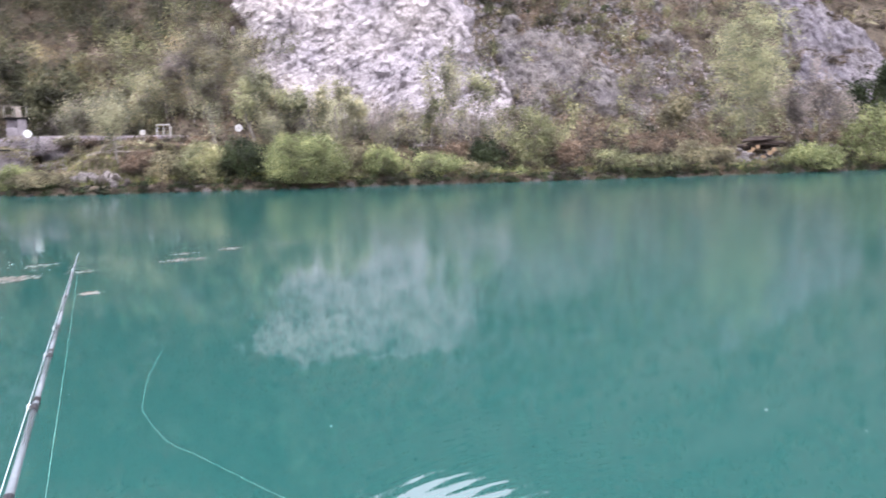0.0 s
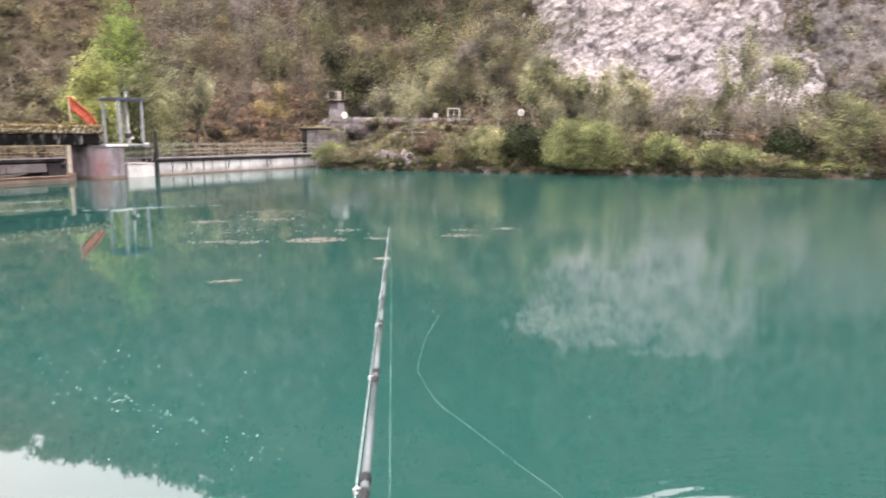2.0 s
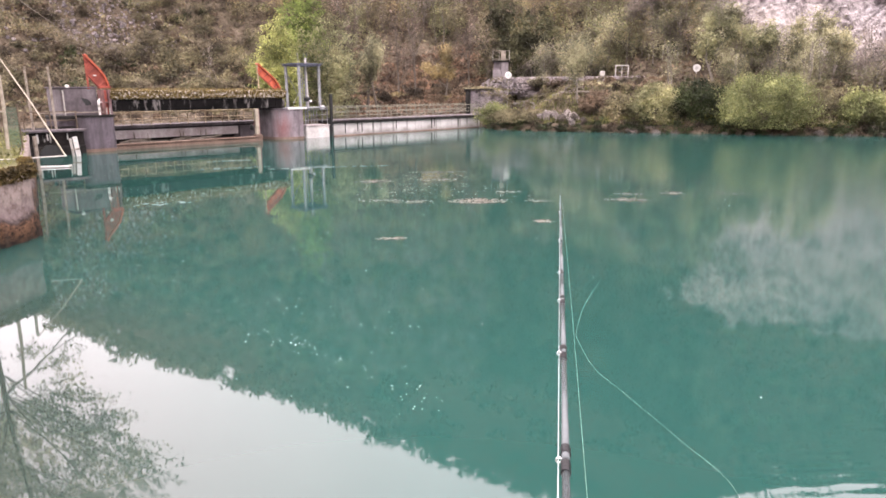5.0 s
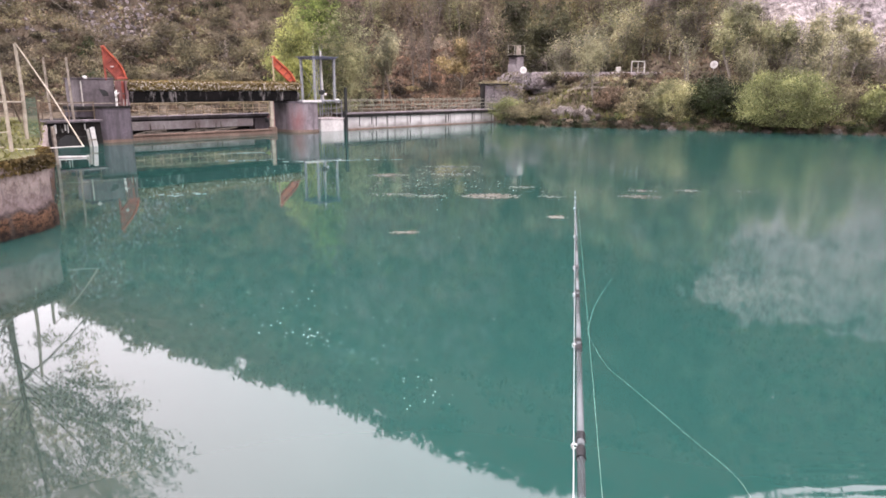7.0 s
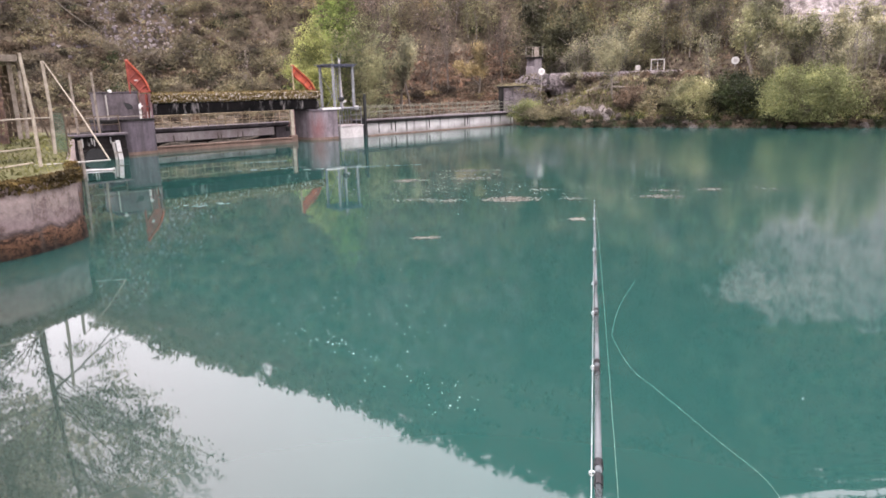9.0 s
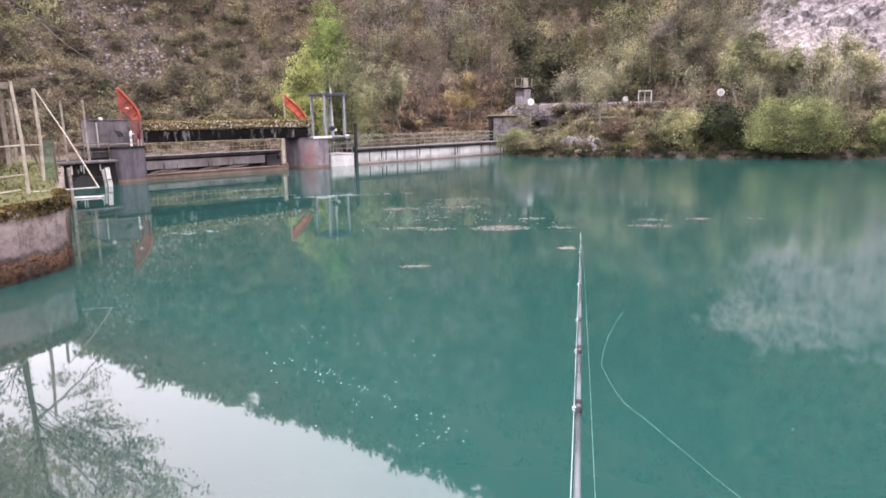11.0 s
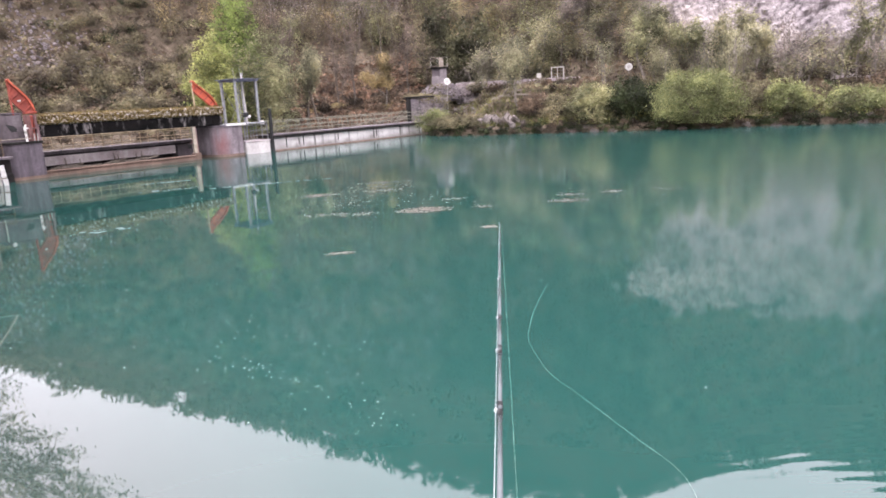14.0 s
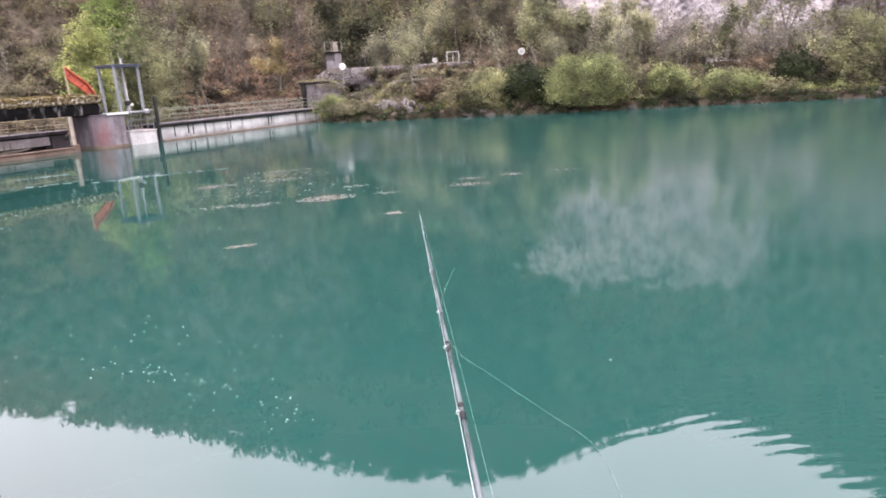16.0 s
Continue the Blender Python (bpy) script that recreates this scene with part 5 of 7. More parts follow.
for k in range(16):
    x = float(-23.6 + g3.normal(0, 0.6))
    y = float(46.3 + g3.uniform(-0.2, 0.6))
    boulder(x, y, max(0.1, ground_z(x, y)) + g3.uniform(0.0, 0.5), g3.uniform(0.16, 0.36), M_BOULDER if k % 3 == 0 else M_ROCK, "broken rock of the outcrop on the bank", 1.2)
for k in range(60):
    x = float(g3.uniform(-31, 44))
    i = np.interp(x, SHORE[6:, 0], SHORE[6:, 1])
    y = float(i + g3.uniform(-0.2, 0.8))
    boulder(x, y, max(0.0, ground_z(x, y)), g3.uniform(0.12, 0.38), M_ROCK, "wet brown rock at the waterline")

# ================= plants =================


def plant(name, x, y, label, category, group=""):
    return thing(name, pose(x, y, ground_z(x, y) - 0.1), label, category, group)


def stems(g, n, h, r, spreadr, bend=0.25):
    out = []
    for k in range(n):
        a = g.uniform(0, 2 * np.pi)
        tip = np.array([np.cos(a), np.sin(a), 0]) * spreadr * g.uniform(0.2, 1.0)
        pts = []
        for t in np.linspace(0, 1, 5):
            p = tip * t ** 1.4 + np.array([0, 0, h * g.uniform(0.85, 1.0) * t]) + g.normal(0, bend * 0.15, 3) * t
            pts.append((p, r * (1 - 0.85 * t) + 0.004))
        out.append(pts)
    return out


def bush_meshes(seed, w, h, leaves, size, mat, stem_mat, droop=0.2, shell=0.55, lobes=9):
    """Crown and stems of a shrub of half-width w and height h, as arrays at the origin."""
    g = np.random.default_rng(seed)
    lob = [(0, 0, h * 0.42, w * 0.78, w * 0.78, h * 0.5)]
    for k in range(lobes + 4):
        a = g.uniform(0, 2 * np.pi)
        rr = w * g.uniform(0.2, 0.8)
        hh = h * (0.2 + g.uniform(0.25, 0.68) * (1 - (rr / w) ** 2))
        s = w * g.uniform(0.16, 0.36)
        lob.append((np.cos(a) * rr, np.sin(a) * rr, hh, s, s, min(s, h * 0.3)))
    tufts = lobes_points(leaves // 16, lob, g, shell)
    pts = (tufts[:, None] + g.normal(0, 0.06 + 0.03 * w, (len(tufts), 16, 3)) * np.array([1.2, 1.2, 0.8])).reshape(-1, 3)
    pts[:, 2] = np.abs(pts[:, 2])
    return leaf_quads(pts, size, g, droop), stems(g, 14, h * 0.8, 0.035, w * 0.7)


def bush(name, x, y, w, h, leaves, size, mat, label, seed, droop=0.2, shell=0.55, stem=M_BARK, category="bush"):
    ob = plant(name, x, y, label, category)
    q, st = bush_meshes(seed, w, h, leaves, size, mat, stem, droop, shell)
    quads_object("crown", q, mat, ob)
    tubes("trunk" if category == "tree" else "stem_cluster", st, stem, ob, 4)
    return ob


# shrubs along the far shore
bush("willow_bush", -17.2, 48.4, 1.9, 3.1, 11000, 0.068, L_PALE, "soft grey green willow bush at the waterside", 1)
bush("dark_bush", -14.5, 49.3, 2.2, 3.3, 9500, 0.075, L_DARK, "dark evergreen bush overhanging the water", 2, shell=0.35)
bush("round_bush", -10.15, 49.4, 3.4, 3.8, 34000, 0.058, L_BRIGHT, "large round bright green bush at the waterside", 3, 0.3)
bush("green_bush", -4.7, 52.0, 1.8, 2.6, 8740, 0.068, L_BRIGHT, "small bright green bush at the waterside", 4)
bush("low_bush", -0.6, 53.6, 2.9, 1.7, 7980, 0.068, L_BRIGHT, "low spreading green bush at the waterside", 5)
bush("dark_bush", 3.6, 55.2, 1.7, 2.9, 4940, 0.082, L_DARK, "dark tangled bush on the bank", 6, shell=0.35)
bush("tall_bush", 7.7, 56.4, 2.4, 5.8, 12350, 0.075, L_GREEN, "tall grey green willow bush", 7)
bush("low_bush", 14.6, 58.0, 3.0, 1.9, 6840, 0.082, L_GREEN, "low green bush along the shore", 8)
bush("low_bush", 18.5, 58.2, 2.6, 1.5, 4940, 0.082, L_GREEN, "low green bush along the shore", 9)
bush("low_bush", 34.6, 62.2, 3.2, 2.4, 7980, 0.088, L_BRIGHT, "low bright green bush on the shore", 10)
bush("green_bush", 42.5, 66.0, 3.6, 6.0, 9880, 0.102, L_BRIGHT, "leafy green bush at the waterside", 11)
bush("grass_mound", -28.2, 46.0, 1.8, 1.1, 6400, 0.06, L_OLIVE, "olive grassy mound at the waterside", 112, -0.5, category="grass mound")
bush("grass_mound", -30.0, 46.9, 1.7, 1.75, 7400, 0.06, L_BRIGHT, "green grassy mound beside the overflow wall", 12, -0.5, category="grass mound")
bush("grass_mound", -27.0, 46.4, 1.9, 0.9, 4800, 0.06, L_OLIVE, "olive brown grassy mound on the bank", 13, -0.5, category="grass mound")
bush("bank_shrub", -21.9, 48.6, 1.5, 2.0, 4400, 0.068, L_BROWN, "olive brown shrub on the bank", 14)
bush("bank_shrub", -33.0, 52.2, 1.3, 1.3, 3600, 0.065, L_DRY, "dry brown grey shrub below the rubble heap", 115)
bush("bank_shrub", -35.9, 53.6, 1.2, 1.5, 3400, 0.065, L_OLIVE, "olive shrub beside the rubble heap", 116)
bush("bank_shrub", -20.0, 48.2, 1.4, 2.2, 4600, 0.068, L_OLIVE, "olive shrub on the bank", 15)
bush("bank_shrub", -7.4, 51.6, 1.6, 3.2, 4560, 0.075, L_OLIVE, "olive shrub behind the round bush", 16)
bush("bank_shrub", 11.2, 57.6, 2.0, 3.0, 4940, 0.082, L_BROWN, "brown leafless shrub on the bank", 17)
bush("bank_shrub", 22.0, 59.0, 2.2, 2.8, 5320, 0.082, L_OLIVE, "olive shrub above the shore", 18)
bush("bank_shrub", 25.4, 61.4, 1.8, 1.8, 4940, 0.088, L_OLIVE, "olive shrub above the shore", 19)


def fork(g, base, direction, length, radius, depth, paths, tips, spreadk=0.75, up=0.15):
    d = np.array(direction, float)
    d /= np.linalg.norm(d)
    pts, p = [], np.array(base, float)
    n = 4
    for i in range(n + 1):
        pts.append((p.copy(), radius * (1 - 0.45 * i / n)))
        d = d + g.normal(0, 0.09, 3) + np.array([0, 0, up * 0.15])
        d /= np.linalg.norm(d)
        p = p + d * length / n
    paths.append(pts)
    tips.append((pts[-1][0], radius, depth))
    if depth == 0:
        return
    for k in range(int(g.integers(2, 4)) + (1 if depth > 2 else 0)):
        t = int(g.integers(2, n + 1))
        e = d + g.normal(0, spreadk, 3)
        e[2] += up
        fork(g, pts[t][0], e, length * g.uniform(0.55, 0.8), radius * 0.5, depth - 1, paths, tips, spreadk, up)


def tree_arrays(seed, h, w, leaves, size, depth=3, clear=0.3, droop=0.1, trunk=0.03):
    g = np.random.default_rng(seed)
    paths, tips = [], []
    fork(g, (0, 0, -0.3), (g.normal(0, 0.08), g.normal(0, 0.08), 1), h * 0.55, h * trunk, depth, paths, tips, 0.6, 0.35)
    pts = np.array([q[0] for p in paths for q in p])
    top, wide = pts[:, 2].max(), np.abs(pts[:, :2]).max() + 1e-6
    sc = np.array([w / wide * 0.92, w / wide * 0.92, h / top * 0.96])
    paths = [[(q * sc, max(r, 0.012)) for q, r in p] for p in paths]
    ends = np.array([p[i][0] for p in paths[1:] for i in (2, 3, 4)])
    ends = ends[ends[:, 2] > h * clear]
    k = g.integers(0, len(ends), leaves)
    blob = g.normal(0, 1, (leaves, 3))
    pos = ends[k] + blob * w * 0.13
    return leaf_quads(pos, size, g, droop), paths




def tree(x, y, h, w, label, mats, seed, leaves=2200, size=0.16, depth=3, clear=0.3, sides=5, trunk=0.022, name="tree", category="tree"):
    ob = plant(name, x, y, label, category)
    q, paths = tree_arrays(seed, h, w, leaves, size, depth, clear, trunk=trunk)
    tubes("trunk", paths, mats[0], ob, sides)
    quads_object("crown", q, mats[1], ob)
    return ob


bush("bright_tree", -46.25, 38.25, 2.7, 11.2, 28000, 0.085, L_YELLOW, "bright yellow green tree in young leaf behind the gate", 31, 0.3, 0.35, M_BARK, "tree")
bush("green_tree", -47.9, 42.6, 2.6, 14.5, 24000, 0.085, L_SPRING, "tall fresh green tree behind the gantry", 32, 0.2, 0.3, M_BARK, "tree")
bush("pale_tree", -46.2, 43.4, 4.2, 9.6, 32000, 0.075, L_SOFT, "broad grey green tree in bud behind the gantry", 33, 0.2, 0.15, M_BARK, "tree")
tree(-43.6, 47.8, 6.6, 2.4, "small pale green tree on the russet slope", (M_BARK, L_WISP), 58, 6000, 0.085)
tree(-45.4, 48.2, 7.4, 2.2, "pale olive tree in young leaf on the russet slope", (M_BARK, L_WISP), 59, 5000, 0.085, clear=0.4)
tree(-40.4, 54.0, 5.2, 1.9, "ochre tree in bud with a bare trunk", (M_BARK_PALE, L_OCHRE), 34, 3400, 0.1, clear=0.45)
for k, (x, y, h) in enumerate(((-46.0, 53.5, 9.0), (-44.8, 54.8, 10.0), (-49.5, 50.5, 9.5), (-41.0, 59.0, 8.0))):
    tree(x, y, h, 1.7, "tall bare dark tree in the wood", (M_BARK, L_MAUVE), 140 + k, 500, 0.1, 4, trunk=0.014)
bush("evergreen_tree", -35.3, 59.6, 2.6, 6.8, 8500, 0.13, L_PINE, "dark evergreen tree on the hillside", 35, 0.4, 0.3, M_BARK, "tree")
bush("evergreen_tree", -38.6, 62.0, 2.8, 9.5, 9000, 0.12, L_PINE, "tall dark evergreen tree in the wood", 57, 0.4, 0.3, M_BARK, "tree")
bush("evergreen_tree", -32.0, 60.4, 2.4, 6.2, 5200, 0.13, L_PINE, "dark green evergreen tree above the road", 51, 0.4, 0.3, M_BARK, "tree")
bush("evergreen_tree", -33.8, 60.6, 2.8, 8.1, 7000, 0.13, L_PINE, "dark evergreen tree on the hillside", 36, 0.4, 0.3, M_BARK, "tree")
tree(-24.2, 50.0, 5.3, 2.2, "slender pale yellow green sapling on the bank", (M_BARK_PALE, L_WISP), 37, 5200, 0.075, clear=0.2)
tree(-24.8, 62.5, 5.8, 2.6, "pale grey leafless tree by the notice board", (M_BARK_PALE, L_TWIG), 38, 2600, 0.1, 4)
tree(-21.6, 63.0, 6.2, 2.6, "pale grey budding tree by the road", (M_BARK_PALE, L_OLIVE), 39, 2300, 0.11, 4)
tree(-15.4, 56.2, 6.2, 1.9, "pale green tree behind the waterside bushes", (M_BARK_PALE, L_SOFT), 40, 3600, 0.095)
tree(-14.6, 57.4, 6.4, 2.2, "pale olive green tree in young leaf above the bank", (M_BARK_PALE, L_WISP), 52, 3600, 0.11)
tree(-12.4, 57.8, 5.2, 1.8, "grey olive tree in bud above the round bush", (M_BARK_PALE, L_SOFT), 53, 3200, 0.09)
tree(-9.9, 58.6, 6.0, 2.1, "pale green tree in young leaf before the cliff", (M_BARK_PALE, L_WISP), 54, 3200, 0.1)
tree(-7.6, 58.2, 4.6, 1.6, "olive grey budding tree before the cliff", (M_BARK_PALE, L_WISP), 55, 2000, 0.1)
tree(-10.1, 60.4, 5.2, 2.3, "pale olive tree at the foot of the cliff", (M_BARK_PALE, L_WISP), 41, 2600, 0.09)
tree(0.2, 61.6, 10.4, 2.7, "tall thin pale green tree at the foot of the cliff", (M_BARK_PALE, L_WISP), 42, 4600, 0.085, 4)
tree(3.4, 63.0, 8.0, 2.4, "grey green budding tree below the rocks", (M_BARK_PALE, L_SOFT), 43, 3400, 0.085, 4)
tree(-1.6, 58.6, 4.4, 1.5, "dark green young tree on the bank", (M_BARK, L_GREEN), 44, 1700, 0.12)
bush("tall_tree", 31.2, 68.0, 5.2, 17.0, 26000, 0.075, L_SOFT, "tall broad wispy pale green tree on the slope", 45, 0.1, 0.15, M_BARK_PALE, "tree")
tree(34.5, 64.5, 8.0, 2.7, "mauve grey leafless tree by the scree", (M_BARK, L_TWIG), 46, 3200, 0.11, 4)
tree(37.5, 66.0, 8.5, 2.7, "mauve grey leafless tree by the scree", (M_BARK, L_TWIG), 47, 3000, 0.11, 4)
tree(23.0, 66.5, 6.0, 3.0, "olive tree on the stony slope", (M_BARK, L_OLIVE), 48, 2600, 0.15)
tree(44.0, 71.0, 9.0, 3.4, "dark green tree by the water", (M_BARK, L_DARK), 49, 3600, 0.18)
tree(-57.5, 39.9, 5.2, 1.5, "white dead leafless tree among the shrubs", (M_BARK_PALE, L_TWIG), 50, 60, 0.08, 3, trunk=0.008)

# woods and shrubs on the hillside, too many to count


OPEN_SPOTS = [(-35.2, 55.9, 5.0), (-24.4, 59.3, 4.0), (-25.9, 58.6, 4.1), (-18.4, 61.4, 4.35), (-31.4, 51.2, 3.9), (-33.6, 49.6, 1.9), (-29.5, 55.5, 3.7), (-22.5, 60.0, 3.6), (29.4, 65.5, 1.3), (30.4, 65.2, 1.3), (31.4, 64.8, 1.3), (32.4, 64.4, 1.3), (-29.0, 50.4, 1.9), (-27.0, 50.8, 2.0), (-25.5, 50.8, 2.1), (-24.4, 47.3, 0.8), (-23.2, 47.4, 0.8), (-34.6, 54.0, 3.9), (-46.6, 37.6, 5.0), (-45.9, 39.2, 6.0), (-48.2, 41.2, 6.0)]


def crowds(x, y, top, w):
    """Whether a plant would stand on or straight before one of the fittings by the road."""
    d, a = math.hypot(x, y), math.atan2(-x, y)
    for fx, fy, fz in OPEN_SPOTS:
        fd, fa = math.hypot(fx, fy), math.atan2(-fx, fy)
        if abs(a - fa) < 0.014 + w / d and fd - 14 < d < fd + 1.2 and (top - 2.9) / d > (fz - 2.9) / fd:
            return True
    return False


def scatter(name, label, mat, seed, count, az, dist, shape, leaves, size, keep=None, stem=None, strip=None):
    """Shrubs over a part of the hill. az, dist: ranges; shape: half-width and height ranges."""
    g = np.random.default_rng(seed)
    a = np.radians(g.uniform(*az, count))
    d = np.sqrt(g.uniform(dist[0] ** 2, dist[1] ** 2, count))
    x, y = -np.sin(a) * d, np.cos(a) * d
    if strip:
        x = g.uniform(-31, 50, count)
        y = np.interp(x, SHORE[6:, 0], SHORE[6:, 1]) + g.uniform(*strip, count)
    s = inland(x, y)
    z = land(x, y)
    el = np.degrees(np.arctan2(z - 2.9, d))
    ok = s > 0.0
    if keep is not None:
        ok &= keep(np.degrees(a), el, s, g)
    out, trunks = [], []
    for xx, yy, zz in zip(x[ok], y[ok], z[ok]):
        w, h = g.uniform(*shape[0]), g.uniform(*shape[1])
        if crowds(xx, yy, zz + h, w):
            continue
        k = int(leaves * g.uniform(0.6, 1.3))
        lob = [(0, 0, h * 0.55, w * 0.7, w * 0.7, h * 0.42)]
        for i in range(4):
            b = g.uniform(0, 2 * np.pi)
            lob.append((np.cos(b) * w * 0.55, np.sin(b) * w * 0.55, h * g.uniform(0.3, 0.85), w * 0.38, w * 0.38, h * 0.22))
        p = lobes_points(k, lob, g, 0.4) + np.array([xx, yy, zz - 0.15])
        out.append(leaf_tris(p, size, g, 0.1))
        if stem is not None:
            top = np.array([xx + g.normal(0, 0.25), yy + g.normal(0, 0.25), zz + h * 0.8])
            trunks.append([(np.array([xx, yy, zz - 0.3]), 0.07), ((top + np.array([xx, yy, zz])) / 2 + g.normal(0, 0.12, 3), 0.05), (top, 0.02)])
            for i in range(3):
                b = np.array([xx, yy, zz]) + (top - np.array([xx, yy, zz])) * g.uniform(0.35, 0.8)
                trunks.append([(b, 0.03), (b + np.array([g.normal(0, w * 0.5), g.normal(0, w * 0.5), h * 0.3]), 0.012)])
    ob = quads_object(name, np.concatenate(out), mat)
    tagged(ob, label, "shrubs", kind="stuff")
    if trunks:
        t = tubes(name + "_stems", trunks, stem, None, 4)
        tagged(t, "thin grey stems of the hillside trees", "stems", kind="stuff")


def off_rock(az, el, s, g):
    r = np.maximum(np.maximum(cliff_inside(az, el), scree_inside(az, el)), mid_inside(az, el) - 0.2)
    return (r < -0.1) | (g.random(len(az)) < 0.06)


def dry(az, el, s, g):
    return off_rock(az, el, s, g) & ((left_inside(az, el) < -1.1) | (g.random(len(az)) < 0.35)) & (s > 9) & ~((az > 33.5) & (az < 51) & (el < 3.4)) & ~((az > 34) & (az < 48) & (el > 4.5) & (g.random(len(az)) < 0.7))


def green_zone(az, el, s, g):
    return off_rock(az, el, s, g) & (az < 54) & (s > 11) & ~((az > 33.5) & (el < 3.6)) & ~((az > 15) & (az < 34) & (el > 6) & (g.random(len(az)) < 0.88)) & ~((az > 34) & (az < 47.5) & (el > 5) & (g.random(len(az)) < 0.7))


scatter("dry_shrubs", "brown grey dry shrubs on the steep hillside", L_BROWN, 61, 900, (-45, 80), (56, 112), ((0.6, 1.7), (0.8, 2.0)), 150, 0.13, dry)
scatter("olive_shrubs", "olive shrubs on the steep hillside", L_OLIVE, 62, 950, (-45, 80), (56, 115), ((0.7, 2.1), (0.9, 2.8)), 170, 0.15, dry)
scatter("green_shrubs", "green shrubs scattered on the hillside", L_GREEN, 63, 300, (-45, 54), (56, 112), ((0.7, 1.9), (0.9, 2.6)), 240, 0.13, dry)
scatter("dark_shrubs", "dark evergreen shrubs on the hillside", L_DARK, 64, 330, (-45, 80), (58, 115), ((0.6, 1.5), (0.8, 2.0)), 160, 0.13, dry)
scatter("left_clumps", "pale olive grey rounded shrubs on the slope behind the weir", L_DRY, 97, 320, (46, 82), (56, 105), ((0.9, 2.4), (1.0, 2.4)), 520, 0.1, dry)
scatter("left_olive", "soft olive brown shrubs on the slope behind the weir", L_OLIVE, 98, 300, (46, 82), (56, 105), ((0.9, 2.4), (1.0, 2.4)), 520, 0.1, dry)
# dark brush as shade: over the slope by the shed, then between shrubs
scatter("left_shade", "dark brush added as shade on the slope above the shed", L_BRUSH, 196, 150, (66.5, 80), (56, 105), ((0.8, 2.0), (0.8, 2.0)), 320, 0.12, dry)
scatter("left_gaps", "dark brush put as shade into the gaps of the slope", L_BRUSH, 99, 300, (46, 82), (56, 105), ((0.6, 1.6), (0.6, 1.5)), 200, 0.15, dry)
TREES = ((1.3, 2.9), (3.5, 6.5))
scatter("grey_trees", "grey budding trees on the wooded slope", L_MAUVE, 65, 250, (18, 58), (60, 108), TREES, 1000, 0.082, green_zone, M_BARK)
scatter("olive_trees", "olive green trees on the wooded slope", L_OLIVE, 66, 300, (12.5, 48), (60, 108), TREES, 1050, 0.085, green_zone, M_BARK)
scatter("ochre_trees", "ochre budding trees on the wooded slope", L_OCHRE, 82, 120, (10, 60), (60, 108), TREES, 1000, 0.082, green_zone, M_BARK)
scatter("pale_trees", "pale green trees in young leaf on the slope", L_PALE, 84, 210, (12, 46), (60, 108), TREES, 1100, 0.085, green_zone, M_BARK_PALE)
scatter("green_trees", "fresh green trees on the wooded slope", L_GREEN, 67, 120, (13, 46), (60, 108), TREES, 1100, 0.085, green_zone, M_BARK)
scatter("dark_wood", "dark olive trees high on the wooded slope", L_PINE, 185, 230, (15, 34), (70, 108), TREES, 700, 0.11, lambda a, e, s, g: (cliff_inside(a, e) < -0.2) & (e > 6), M_BARK)
scatter("grey_wood", "pale grey budding trees at the foot of the wood", L_WISP, 186, 150, (11, 31), (60, 71), ((1.0, 2.2), (3.0, 5.5)), 760, 0.078, lambda a, e, s, g: (cliff_inside(a, e) < 0.2) & (s > 9), M_BARK_PALE)
scatter("twig_wood", "grey leafless trees at the foot of the wood", L_TWIG, 187, 120, (11, 31), (60, 71), ((1.0, 2.0), (3.0, 5.5)), 640, 0.07, lambda a, e, s, g: (cliff_inside(a, e) < 0.2) & (s > 9), M_BARK_PALE)
scatter("haze_wood", "lilac grey leafless trees high in the wood", L_LILAC, 188, 230, (33, 48), (68, 108), TREES, 620, 0.085, lambda a, e, s, g: e > 5, M_BARK_PALE)
scatter("dark_hollow", "dark evergreen growth in a dark part of the wood", L_PINE, 194, 46, (27, 33.5), (61, 76), TREES, 760, 0.1, lambda a, e, s, g: e > 2.6, M_BARK)
scatter("front_wisp", "pale wispy young trees above the waterside bushes", L_WISP, 195, 26, (7, 19), (56.5, 60.5), ((0.7, 1.5), (2.6, 4.6)), 620, 0.07, None, M_BARK_PALE)
scatter("edge_shrubs", "dark green shrubs on the ledges beside the cliff", L_PINE, 189, 130, (-12, -3.2), (70, 104), ((0.6, 1.6), (0.7, 1.8)), 420, 0.1, lambda a, e, s, g: e > 5.5)
scatter("right_trees", "grey leafless trees on the stony slope", L_TWIG, 68, 110, (-44, -2), (60, 100), ((0.9, 2.2), (2.5, 5.5)), 260, 0.12, lambda a, e, s, g: s > 13, M_BARK_PALE)
scatter("right_ochre", "brown grey shrubs on the stony slope", L_BROWN, 89, 150, (-44, -4), (60, 100), ((0.9, 2.2), (1.5, 4.0)), 260, 0.13, lambda a, e, s, g: s > 5, M_BARK)
scatter("right_green", "pale green trees on the stony slope", L_PALE, 69, 80, (-44, -4), (60, 100), ((0.9, 2.4), (2.0, 4.5)), 320, 0.13, lambda a, e, s, g: s > 6, M_BARK)
scatter("cliff_foot", "thin grey trees at the foot of the cliff", L_TWIG, 74, 60, (-8, 16), (58, 66), ((0.7, 1.6), (2.0, 5.0)), 300, 0.09, None, M_BARK_PALE)
scatter("cliff_green", "pale green trees at the foot of the cliff", L_WISP, 94, 40, (-8, 16), (58, 66), ((0.7, 1.6), (1.5, 4.0)), 300, 0.1, None, M_BARK_PALE)
# ridge woods far above
scatter("ridge_woods", "distant woods on the upper slopes and ridge", L_OLIVE, 70, 1500, (-60, 95), (110, 215), ((2.0, 4.0), (2.5, 5.0)), 60, 0.62, lambda a, e, s, g: (e < 40))
# low growth on the bank
ANY = ((-50, 80), (40, 90))
